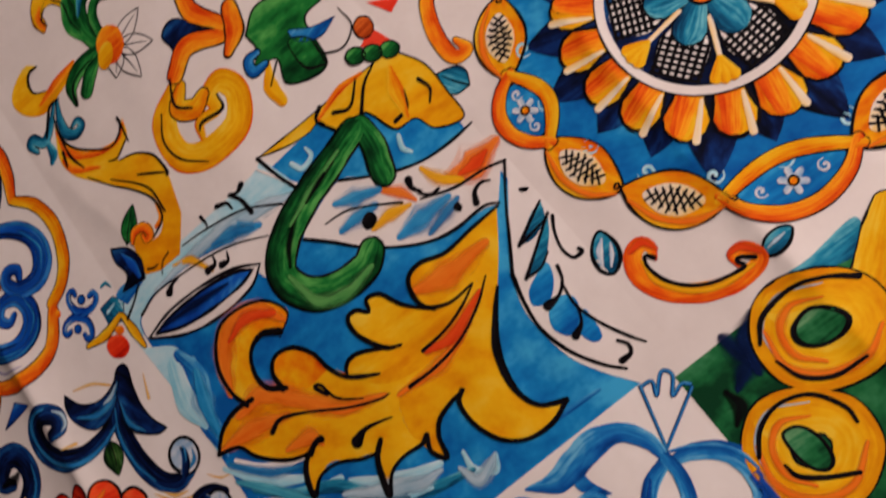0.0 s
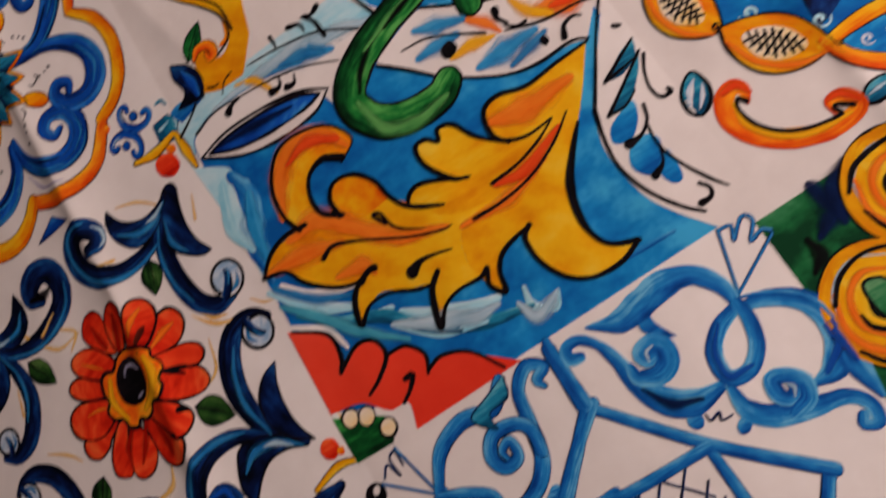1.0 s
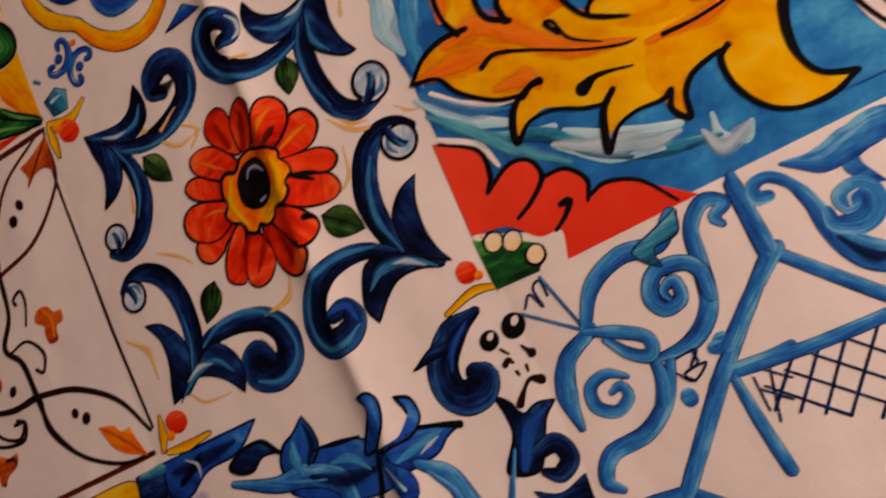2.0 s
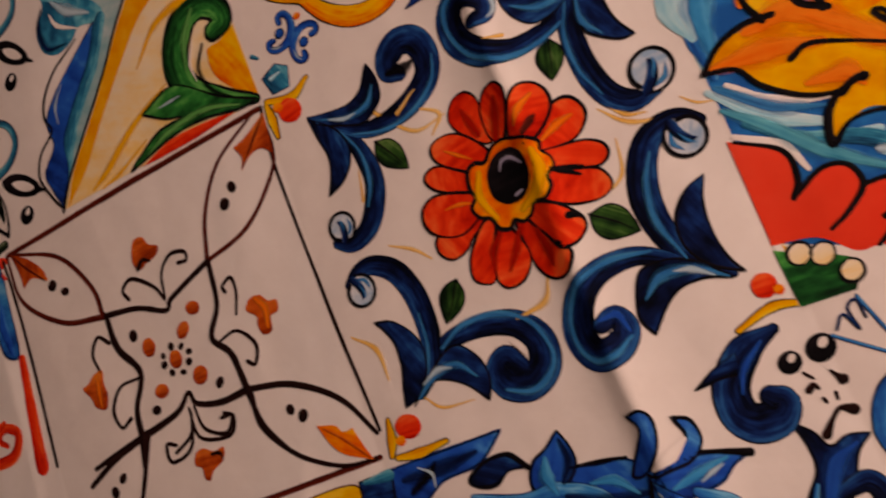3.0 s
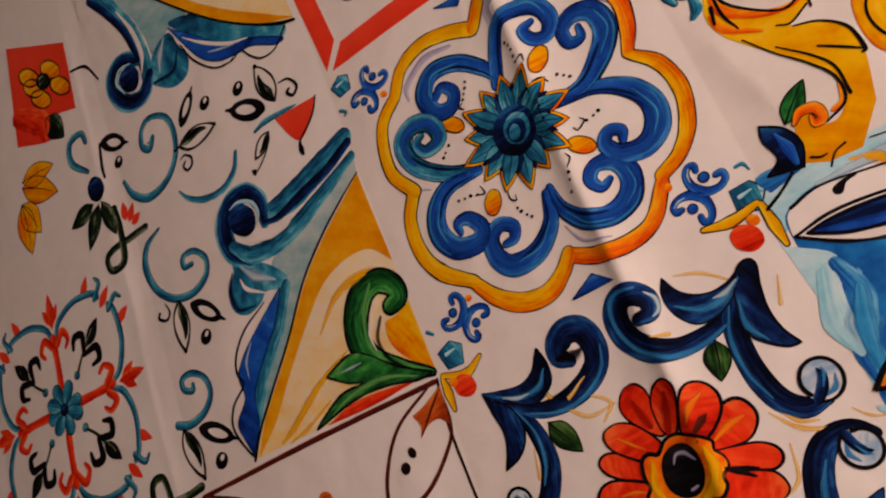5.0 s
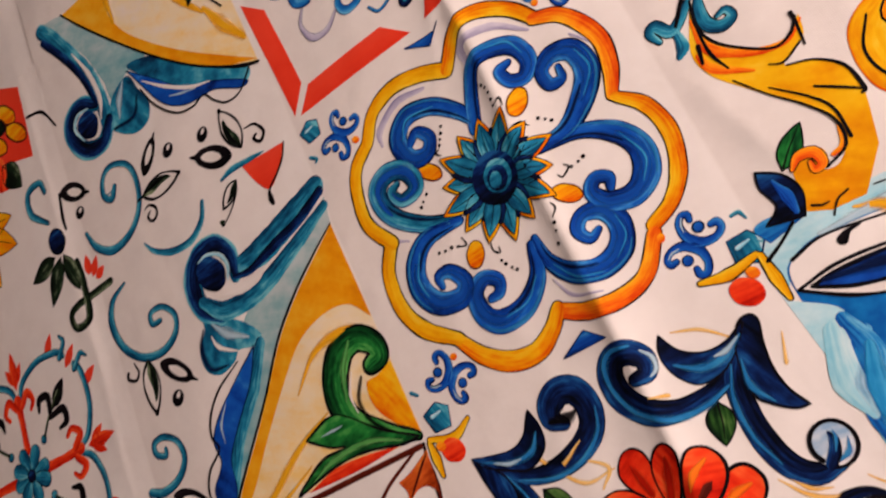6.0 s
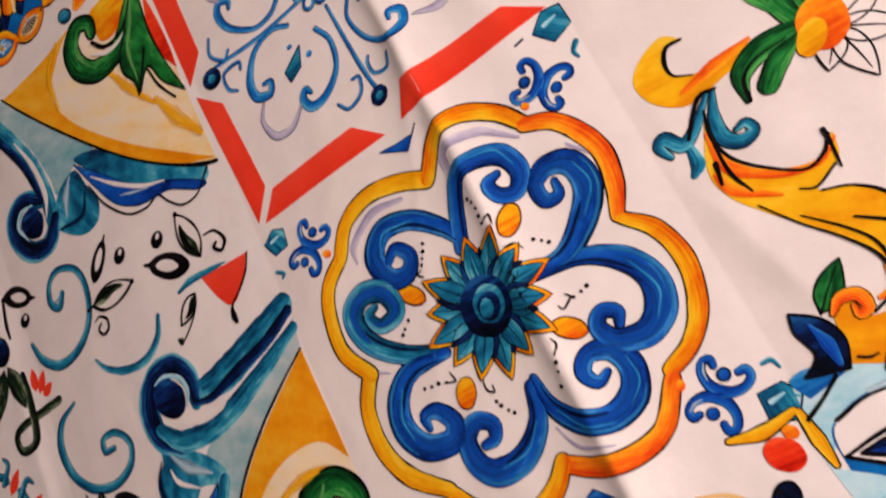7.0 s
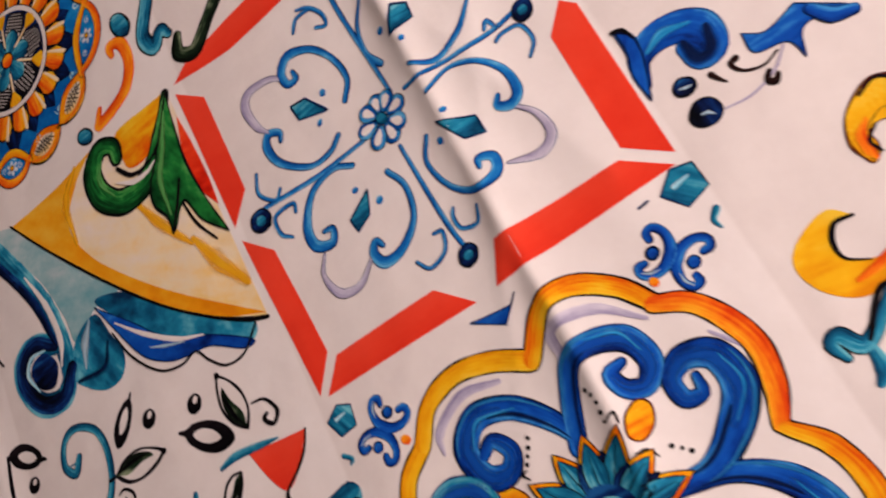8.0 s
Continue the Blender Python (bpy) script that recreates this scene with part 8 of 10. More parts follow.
brush(RINGSQ, "ink_line", LINE, [(26.2, 142.3), (32.3, 148.2), (43.9, 149.6), (53.1, 146.2), (60.2, 140.7)], (1.2, 1.8, 1.4, 1.2, 2), lay=10)
brush(RINGSQ, "ink_line", LINE, [(26.6, 135.6), (29.1, 127.8), (36.6, 122.6), (46.7, 121.9)], (0.8, 1.6, 1.6, 1.0), lay=10)
ring_scroll(RINGSQ, [(24.3, 119.3), (15.2, 123.1), (7.3, 118.0), (5.0, 108.2), (10.2, 100.3), (19.8, 98.4), (28.4, 104.1), (29.7, 112.6)], 13.2)
blob(RINGSQ, "ring_eye", MOSS, [(13.9, 118.3), (18.9, 117.4), (21.3, 112.0), (20.5, 105.3), (17.2, 103.3), (13.9, 106.2), (12.8, 112.1)], lay=9, edge=LINE, ew=1.2)
brush(RINGSQ, "ink_line", LINE, [(4.0, 116.9), (9.9, 123.2), (18.7, 125.7), (27.7, 122.5), (32.6, 114.4), (32.4, 109.1)], (1.4, 1.6, 1.2, 1.4, 1.4, 1), lay=10)
brush(RINGSQ, "ink_line", LINE, [(8.4, 111.0), (9.3, 106.4), (15.2, 101.9), (23.4, 97.8)], (1, 1.8, 1.6, 1.4), lay=10)
brush(RINGSQ, "ink_line", LINE, [(2.4, 102.5), (7.0, 96.3), (16.9, 92.3)], (1, 1.6, 1.2), lay=10)
brush(RINGSQ, "ring_stem", YELLOW, [(13.0, 94.4), (9.4, 86.3), (1.9, 78.1)], (9, 10, 9), lay=4, edge=LINE, ew=0.5)

# brown lined square
brush(BROWNSQ, "border_line", BROWN, [(0.7, 148.5), (81.6, 148.5), (147.7, 147.1)], (2.4, 2.7, 2.4), lay=3)
brush(BROWNSQ, "border_line", SOOT, [(149.5, 147.5), (147, 125.7), (147.9, 90.5), (150.1, 54.4), (152.9, 16.1)], (1.3, 1.3, 1.3, 1.6, 1.3), lay=3)
brush(BROWNSQ, "border_line", SOOT, [(-2.6, 147), (-0.3, 116), (-0.5, 84.4), (-1.6, 51.7)], (1.8, 1.8, 1.8, 1.8), lay=3)
brush(BROWNSQ, "lobe_line", BROWN, [(44.6, 102.3), (43, 116.2), (29.1, 136), (1.9, 148.6)], (2.6, 2.3, 2, 1.4), lay=4)
brush(BROWNSQ, "lobe_line", BROWN, [(0.2, 147.3), (3.2, 125.6), (22.5, 108), (44.4, 101.8)], (1.5, 2, 2.3, 2.6), lay=4)
brush(BROWNSQ, "lobe_line", BROWN, [(103.6, 102), (109.6, 120.1), (123.1, 136.4), (144, 146.4)], (2.2, 2, 1.7, 1.2), lay=4)
brush(BROWNSQ, "lobe_line", BROWN, [(103.6, 102), (125.8, 106.3), (143.5, 120.1), (148.6, 129.7), (148.7, 144.2)], (2.1, 1.9, 1.7, 1.4, 1.2), lay=4)
brush(BROWNSQ, "lobe_line", SOOT, [(103.1, 48.8), (123.1, 43.7), (141.2, 31.8), (151.5, 15.5)], (2.4, 2.6, 2.2, 1.5), lay=4)
brush(BROWNSQ, "lobe_line", SOOT, [(103.2, 47.6), (106, 33.5), (114.1, 20.5)], (2.5, 2.1, 1.8), lay=4)
brush(BROWNSQ, "frame_line", SOOT, [(46.1, 101.7), (62.9, 98.3), (76.8, 91.8), (80.5, 94.9), (90.9, 98.3), (103.6, 102)], (2.6, 2.3, 2.1, 2.3, 2.3, 2.6), lay=5)
brush(BROWNSQ, "frame_line", SOOT, [(104.1, 101.8), (101.9, 84.7), (94.6, 73.2), (101.2, 64.1), (103.6, 48.6)], (2.4, 2.4, 2.7, 2.7, 3.1), lay=5)
brush(BROWNSQ, "frame_line", SOOT, [(103.6, 48.6), (89.5, 48.4), (77.8, 51.9), (75.3, 57.3), (67.2, 51.6), (47.3, 47.9)], (3.2, 2.7, 2.2, 2, 2.7, 3.2), lay=5)
brush(BROWNSQ, "frame_line", SOOT, [(46.1, 101.7), (47.2, 86.8), (55.1, 73.1), (48.4, 59.5), (47.3, 47.9)], (2.7, 3.2, 2.9, 2.7, 3.5), lay=5)
brush(BROWNSQ, "lobe_line", SOOT, [(47.3, 47.9), (30.2, 45.5), (19.6, 43.6)], (3.2, 2.4, 2.1), lay=4)
brush(BROWNSQ, "lobe_line", SOOT, [(47.3, 47.9), (44.7, 36.9)], (3.1, 2.6), lay=4)
brush(BROWNSQ, "curl_line", SOOT, [(78.2, 96.9), (80.4, 107.1), (86.9, 112.1), (94, 110.5), (94.1, 106.8), (89.7, 107.3)], (1.3, 1.5, 1.8, 1.5, 1.8), lay=4)
brush(BROWNSQ, "curl_line", SOOT, [(77.9, 96.3), (74.3, 103.3), (64.3, 110.8), (58.3, 107.9), (60, 103.5)], (1.3, 1.6, 1.9, 1.6, 1.9), lay=4)
brush(BROWNSQ, "curl_line", SOOT, [(96.4, 70.3), (106.8, 71.4), (113.4, 63.5), (110.7, 56.5), (107.5, 58.6)], (1.2, 1.4, 1.7, 1.4, 1.7), lay=4)
brush(BROWNSQ, "curl_line", SOOT, [(109.1, 77.5), (112.3, 85.7), (111.8, 91.7), (106.8, 90), (107.3, 87.5)], (1.2, 1.4, 1.7, 1.4, 1.7), lay=4)
brush(BROWNSQ, "curl_line", SOOT, [(76, 51.3), (78.2, 41.5), (87.8, 36.5), (92.6, 41.8), (89.2, 43.9)], (1.2, 1.5, 1.7, 1.5, 1.7), lay=4)
brush(BROWNSQ, "curl_line", SOOT, [(52.9, 71.4), (42.9, 70.9), (36.7, 63), (38.7, 55.1), (44.3, 57.1)], (1.3, 1.6, 1.9, 1.6, 1.9), lay=4)
brush(BROWNSQ, "curl_line", SOOT, [(35, 80.8), (33.6, 88.8), (38.5, 94.8), (43.6, 90.5)], (1.4, 1.6, 1.9, 1.6, 1.9), lay=4)
brush(BROWNSQ, "curl_line", SOOT, [(73.9, 49.6), (70.8, 41.3), (61.6, 36.9)], (1.2, 1.5, 1.7, 1.5, 1.7), lay=4)
blob(BROWNSQ, "rust_floret", RUST, [(71.4, 125.4), (76.3, 124.5), (78.0, 120.7), (82.5, 118.0), (80.2, 114.7), (74.3, 113.7), (70.5, 112.3), (67.5, 115.6), (68.1, 120.4)], lay=5)
blob(BROWNSQ, "rust_floret", RUST, [(116.8, 80.5), (121.8, 80.3), (124.6, 76.8), (128.4, 75.7), (127.5, 71.5), (123.6, 70.8), (122.4, 65.5), (117.9, 65.6), (116.8, 70.0), (117.6, 73.2), (113.9, 76.9)], lay=5)
blob(BROWNSQ, "rust_floret", RUST, [(30.9, 80.8), (36.1, 81.1), (35.3, 75.4), (36.0, 70.2), (33.3, 65.0), (28.2, 67.5), (26.6, 72.3), (23.6, 77.1), (27.2, 78.3)], lay=5)
blob(BROWNSQ, "rust_floret", RUST, [(70.3, 33.6), (74.5, 34.5), (79.4, 31.8), (84.5, 32.0), (82.7, 27.3), (76.6, 24.7), (74.0, 21.7), (71.6, 23.3), (71.7, 27.4), (68.7, 29.5)], lay=5)
brush(BROWNSQ, "floret_shade", SOOT, [(69.3, 113.3), (72.9, 115.8), (76.6, 113.7)], (2.2, 1.8, 0.8), lay=7)
brush(BROWNSQ, "floret_shade", SOOT, [(78.2, 31.0), (81.9, 30.5), (82.9, 27.9)], (1.2, 1.6, 0.8), lay=7)
brush(BROWNSQ, "floret_light", ORANGE_SOFT, [(119.9, 79.2), (122.4, 74.7), (121.2, 68.3)], (3, 5, 3), lay=7)
brush(BROWNSQ, "floret_light", ORANGE_SOFT, [(32.7, 79.4), (31.9, 72.9), (31.5, 67.3)], (2, 4, 2), lay=7)
blob(BROWNSQ, "rust_leaf", RUST, [(149.9, 144.8, 1), (149.0, 136.2), (148.0, 128.2, 1), (143.9, 132.2), (138.1, 131.9), (132.3, 128.1, 1), (134.2, 133.0), (131.9, 138.2, 1), (139.0, 140.0)], lay=6, slope=100)
blob(BROWNSQ, "rust_leaf", RUST, [(2.4, 148.3, 1), (11.7, 142.6), (18.9, 134.7), (20.8, 128.0, 1), (12.2, 132.9), (6.0, 130.4, 1), (5.5, 137.1)], lay=6, slope=-20)
blob(BROWNSQ, "rust_leaf", ORANGE, [(128.0, 25.7, 1), (135.4, 23.5), (137.9, 20.3), (142.3, 20.3, 1), (144.2, 14.0), (146.8, 7.1, 1), (136.4, 12.1), (131.5, 17.1)], lay=6, slope=60)
brush(BROWNSQ, "leaf_vein", BROWN, [(149.0, 143.5), (142.9, 138.1), (133.6, 129.2)], (0.6, 1.2, 0.6), lay=8)
brush(BROWNSQ, "leaf_vein", BROWN, [(3.8, 146.9), (10.2, 138.6), (19.0, 129.3)], (0.6, 1.2, 0.6), lay=8)
brush(BROWNSQ, "leaf_vein", RUST, [(130.4, 23.9), (137.9, 17.1), (145.6, 8.3)], (0.6, 1.2, 0.6), lay=8)
dots(BROWNSQ, RUST, [(62.8, 81.1), (82, 81.3), (62.9, 62.3), (83.5, 61.7), (89.9, 87.8)], 3.5, lay=5)
dots(BROWNSQ, SOOT, [(56.7, 88.5), (91.7, 55.7), (57.8, 56), (22.3, 125.2), (28.3, 120.1), (125.7, 124.3), (120.1, 119.4), (119.3, 35.1), (123.9, 31.2)], 2.3, lay=5)
dots(BROWNSQ, RUST, [(74.2, 71.8)], 3.3, lay=6)
dots(BROWNSQ, SOOT, [(73.9, 77.4), (78.7, 75.7), (81.7, 72.4), (80.2, 68.6), (76.1, 65.7), (70.7, 67.4), (68, 71.6), (68.7, 75.2)], 1.5, lay=7)
brush(BROWNSQ, "border_line", BROWN, [(149.4, 7.1), (103.7, 7.3), (48.2, 7.7)], (2.2, 2.2, 2.2), lay=3)
brush(BROWNSQ, "lobe_line", SOOT, [(104.5, 46.9), (105, 32.8), (116.8, 18.4), (132.7, 9.2), (148, 7)], (2.4, 2.1, 1.9, 1.7, 1.2), lay=4)
brush(BROWNSQ, "lobe_line", SOOT, [(50.7, 48.8), (31.8, 44.3), (15, 37.6)], (3.3, 2.8, 2.5), lay=4)
brush(BROWNSQ, "lobe_line", SOOT, [(50.7, 48.8), (42.2, 31), (32.6, 14.9)], (2.7, 2.2, 1.9), lay=4)
brush(BROWNSQ, "curl_line", SOOT, [(73.3, 51.5), (74.9, 38.9), (89.1, 35.1), (93.3, 41.7), (87.4, 42.7)], (1.3, 1.5, 1.8, 1.5, 1.5), lay=4)
brush(BROWNSQ, "curl_line", SOOT, [(73.9, 48.8), (69, 36.3), (58.4, 34), (57.9, 41.3), (62.3, 39.8)], (1.3, 1.6, 1.8, 1.6, 1.6), lay=4)
dots(BROWNSQ, SOOT, [(26.2, 31.5), (32, 35.7)], 2.2, lay=5)
blob(BROWNSQ, "rust_leaf", RUST, [(16.5, 27.2), (22.7, 25.2), (18.5, 18.8), (12.2, 20.7)], lay=5)

# teal wave square
blob(WAVESQ, "cream_sail", CREAM, [(148.3, 101.1, 1), (150.8, 0.4, 1), (40.4, 3.3, 1), (51.2, 17.3), (67.1, 33.4), (82.9, 50.7), (99.8, 68.7), (116.9, 81.8), (135.4, 93.7)], lay=3)
blob(WAVESQ, "yellow_sail", AMBER, [(148.1, 100.6, 1), (149.2, 54.8, 1), (140.1, 65.2), (125.7, 67.0), (109.6, 62.3), (93.6, 50.0), (75.3, 32.7), (58.4, 14.4), (43.0, 3.1, 1), (52.4, 18.2), (68.2, 34.3), (84.1, 51.6), (100.7, 69.1), (117.8, 82.2)], lay=5, slope=150)
brush(WAVESQ, "yellow_touch", YELLOW_SOFT, [(146.2, 49.4), (132.9, 56.2), (114.9, 54.0), (99.1, 41.8)], (5, 7, 5, 1), lay=7)
brush(WAVESQ, "yellow_touch", YELLOW_SOFT, [(110.6, 28.2), (90.1, 20.7), (71.0, 9.4), (59.7, 4.2)], (1, 5, 6, 2), lay=7)
brush(WAVESQ, "yellow_touch", YELLOW_SOFT, [(93.1, 11.3), (76.2, 4.6), (64.4, 2.4)], (1, 3, 1), lay=7)
blob(WAVESQ, "amber_field", GOLD, [(149.7, 34.2, 1), (150.6, 1.3, 1), (140.3, 10.9), (134.3, 20.7), (134.8, 30.6), (141.5, 31.4)], lay=6, slope=20)
blob(WAVESQ, "red_field", RED, [(87.2, 1.6, 1), (104.1, 5.4), (123.2, 4.1), (139.1, 1.2, 1), (115.0, 0.2)], lay=7)
brush(WAVESQ, "green_stem", GREEN, [(140.6, 36.5), (145.8, 38.2), (144.8, 44.7), (137.4, 50.0), (127.0, 47.4), (119.1, 35.3), (120.4, 21.6), (132.3, 10.5), (149.1, 1.2)], (7, 8, 9, 10, 12, 12, 11, 8, 2), lay=8, edge=LINE, ew=1.0)
blob(WAVESQ, "green_leaf", GREEN, [(149.6, 1.0, 1), (133.8, 10.4), (118.5, 23.3), (110.4, 26.1), (101.3, 24.1), (94.9, 22.0, 1), (105.5, 14.7), (113.4, 11.4), (99.9, 11.2), (87.2, 5.7), (81.4, 2.0, 1), (104.4, 6.1), (123.7, 5.4), (140.6, 1.2)], lay=10, edge=LINE, ew=0.9, slope=100)
brush(WAVESQ, "leaf_light", MOSS_SOFT, [(133.6, 50.3), (125.9, 40.2), (122.4, 28.3)], (2, 5, 1.5), lay=13)
brush(WAVESQ, "leaf_light", MOSS_SOFT, [(141.3, 2.7), (125.3, 8.9), (105.6, 8.8), (92.1, 5.0)], (1, 4, 4, 1), lay=13)
brush(WAVESQ, "leaf_light", PALE_SOFT, [(103.8, 20.3), (110.5, 20.1), (115.5, 20.1)], (0.6, 2, 0.6), lay=14)
brush(WAVESQ, "leaf_light", LINE_SOFT, [(133.6, 33.8), (128.6, 25.4), (131.1, 15.0), (140.0, 6.7)], (2, 3, 3, 1), lay=13)
brush(WAVESQ, "leaf_light", CLOTH, [(130.0, 38.3), (125.3, 29.6), (125.9, 21.3)], (0.6, 1.5, 0.4), lay=14)
brush(WAVESQ, "ink_line", LINE, [(148.2, 100.9), (133.8, 93.2), (116.5, 82.6), (99.2, 69.0), (81.8, 49.8), (65.3, 32.7), (49.7, 16.5), (39.9, 2.9)], (0.8, 1.1, 1.3, 1.3, 1.3, 1.3, 1.4, 1.6), lay=8)
blob(WAVESQ, "pale_water", SAGE, [(149.9, 113.6, 1), (148.3, 102.0, 1), (133.8, 94.1), (116.7, 83.1), (99.0, 69.4), (81.7, 50.4), (65.3, 33.6), (49.3, 18.1), (61.0, 38.9), (75.6, 55.5), (86.4, 73.9), (84.8, 86.8), (107.6, 95.8), (133.4, 105.4)], lay=3)
brush(WAVESQ, "teal_wave", TEAL, [(147.6, 120.5), (130.6, 115.6), (108.1, 110.3), (91.5, 110.3)], (10, 13, 14, 9), lay=4)
brush(WAVESQ, "blue_wave", TEAL, [(148.4, 110.0), (122.6, 101.0), (99.6, 94.7), (76.8, 95.6), (64.9, 105.9)], (5, 8, 10, 10, 6), lay=5)
brush(WAVESQ, "dark_wave", NAVY, [(149.0, 117.2), (132.4, 111.4), (116.8, 108.9), (98.4, 105.5), (87.6, 107.4)], (4.5, 5.5, 5.5, 4, 2), lay=6)
brush(WAVESQ, "white_touch", CLOTH, [(75.3, 103.5), (88.3, 99.6), (99.8, 99.5), (106.4, 102.0)], (0.8, 3.2, 2.8, 0.5), lay=8)
brush(WAVESQ, "wave_curl", NAVY, [(72.4, 94.7), (63.1, 103.7), (62.2, 117.6), (70.4, 127.5), (82.3, 128.2), (89.6, 118.9), (88.9, 107.7)], (6, 8, 10, 9, 8, 7, 4), lay=5, edge=TEAL, ew=1.2)
blob(WAVESQ, "wave_eye", NAVY, [(77.5, 124.5), (83.9, 116.7), (82.1, 108.3), (75.3, 106.6), (67.8, 112.9), (67.1, 121.3), (71.3, 125.5)], lay=8)
brush(WAVESQ, "white_touch", PALE, [(69.4, 124.9), (76.4, 125.8), (84.3, 121.3), (86.5, 114.3), (83.7, 108.4)], (0.5, 1.8, 2, 2, 0.6), lay=9)
blob(WAVESQ, "teal_crest", TEAL, [(62.1, 103.2), (72.4, 94.7), (84.3, 85.5), (91.0, 76.1), (87.1, 72.1), (76.2, 75.4), (70.0, 71.6), (60.3, 70.2), (53.3, 75.7), (53.0, 86.0), (59.8, 93.5)], lay=4, slope=-30)
brush(WAVESQ, "crest_light", PALE_SOFT, [(65.9, 93.5), (72.6, 85.4), (83.3, 78.5)], (2, 8, 2), lay=7)
brush(WAVESQ, "white_touch", CLOTH, [(62.8, 88.8), (65.2, 82.1), (75.9, 74.7)], (0.6, 2.4, 0.6), lay=8)
brush(WAVESQ, "dark_wave", NAVY_SOFT, [(59.1, 93.8), (54.9, 86.6), (56.3, 75.1), (67.0, 72.1)], (1.5, 4, 5, 1), lay=6)
brush(WAVESQ, "teal_wave", TEAL, [(88.8, 72.7), (75.0, 55.8), (59.4, 39.6), (48.3, 21.3), (40.4, 6.1)], (6, 9, 8, 6, 2), lay=4)
blob(WAVESQ, "blue_leaf", BLUE, [(84.6, 73.3, 1), (70.2, 65.5), (53.6, 55.0), (44.2, 44.7), (44.5, 32.9), (35.8, 23.4), (37.1, 14.9), (40.1, 5.3, 1), (48.6, 18.3), (50.4, 31.9), (59.9, 43.7), (75.0, 58.7)], lay=6, edge=NAVY, ew=0.5, slope=20)
brush(WAVESQ, "leaf_light", PALE_SOFT, [(57.4, 56.6), (51.2, 49.0), (50.1, 40.7)], (0.8, 2.4, 0.6), lay=8)
brush(WAVESQ, "ink_line", LINE, [(72.5, 71.2), (56.7, 64.4), (47.0, 55.4), (43.7, 46.4), (45.5, 39.2), (36.1, 32.0), (32.1, 22.0), (37.1, 9.3), (40.2, 4.7)], (0.7, 1.2, 1.3, 1.3, 1.2, 1.3, 1.3, 1.2, 1), lay=8)
brush(WAVESQ, "teal_curl", TEAL, [(28.3, 192.7), (22.4, 192.7)], (1, 0.5), lay=3)
brush(WAVESQ, "teal_curl", TEAL, [(0.5, 182.6), (5.3, 171.5), (16.7, 163.2), (32.4, 164.6), (43.5, 173.7), (47.4, 187.2), (44.3, 199.3), (33.4, 205.9), (25.0, 203.2), (21.6, 194.3), (26.7, 188.7), (31.1, 193.9)], (2, 4, 4.6, 3.8, 3.4, 3.4, 3.2, 3, 3, 3.4, 3.6, 3), lay=3, edge=LINE, ew=0.25)
brush(WAVESQ, "teal_curl", TEAL, [(84.4, 151.5), (80.2, 143.2), (69.6, 137.8), (55.5, 140.0), (44.8, 146.4), (39.6, 153.5)], (2.5, 3.6, 4.2, 4, 3, 1.2), lay=3)
brush(WAVESQ, "teal_curl", TEAL, [(17.3, 143.0), (5.4, 138.1), (0.6, 127.0), (4.3, 112.4), (15.6, 101.2), (29.6, 97.5), (41.2, 101.4), (44.7, 110.1), (38.0, 118.2), (29.3, 118.8), (28.5, 113.3), (34.3, 112.3)], (1.2, 3.4, 4.6, 4, 4, 3.8, 3.4, 3, 2.8, 2.8, 3, 2.4), lay=3, edge=LINE, ew=0.25)
brush(WAVESQ, "teal_curl", TEAL, [(-4.3, 37.9), (4.5, 35.0), (16.1, 37.2), (23.3, 44.7), (21.8, 53.5), (14.2, 59.2), (6.6, 58.8), (6.2, 53.4), (12.0, 50.4), (13.2, 53.5)], (4, 4, 3.6, 3.2, 3, 3, 3, 3, 2.6, 2), lay=3, edge=LINE, ew=0.25)
hollow_leaf(WAVESQ, (-8.8, 215.0), (12.3, 202.6), 11)
hollow_leaf(WAVESQ, (53.1, 186.5), (69.0, 203.3), 9)
hollow_leaf(WAVESQ, (110.5, 161.3), (86.1, 176.1), 12)
hollow_leaf(WAVESQ, (25.8, 93.4), (46.2, 74.5), 10)
hollow_leaf(WAVESQ, (9.5, 31.5), (33.0, 16.5), 10)
olive_leaf(WAVESQ, (48.4, 176.7), (76.5, 173.7), 11)
olive_leaf(WAVESQ, (18.0, 98.4), (14.4, 71.5), 11)
olive_leaf(WAVESQ, (-1.3, 34.6), (4.7, 7.0), 11)
olive_leaf(WAVESQ, (117.8, 161.9), (112.7, 186.2), 11)
berry(WAVESQ, (0.7, 196.1), 3.6)
berry(WAVESQ, (74.3, 188.7), 3.9)
berry(WAVESQ, (98.0, 182.4), 3.9)
berry(WAVESQ, (30.6, 72.2), 4.1)
berry(WAVESQ, (18.6, 10.8), 4.2)
brush(WAVESQ, "tendril", LINE, [(46.4, 169.5), (50.3, 170.3), (54.4, 166.8), (53.5, 162.5), (49.5, 161.4), (47.3, 164.8), (49.8, 166.8)], (0.6, 1.2, 1.6, 1.8, 1.6, 1.6, 1.2), lay=4)
brush(WAVESQ, "tendril", LINE, [(8.4, 101.5), (10.2, 95.7), (6.7, 92.6), (1.5, 95.7), (2.5, 98.4)], (0.8, 1.4, 1.8, 1.8, 1.8), lay=4)
brush(WAVESQ, "tendril", LINE, [(123.1, 168.9), (129.4, 167.3), (132.9, 161.0), (129.2, 157.6), (126.0, 161.0), (128.1, 162.3)], (0.8, 1.2, 1.8, 1.8, 1.8, 1.4), lay=4)
brush(WAVESQ, "stem", LINE, [(44.2, 176.8), (49.3, 176.8)], (1.8, 1.2), lay=4)
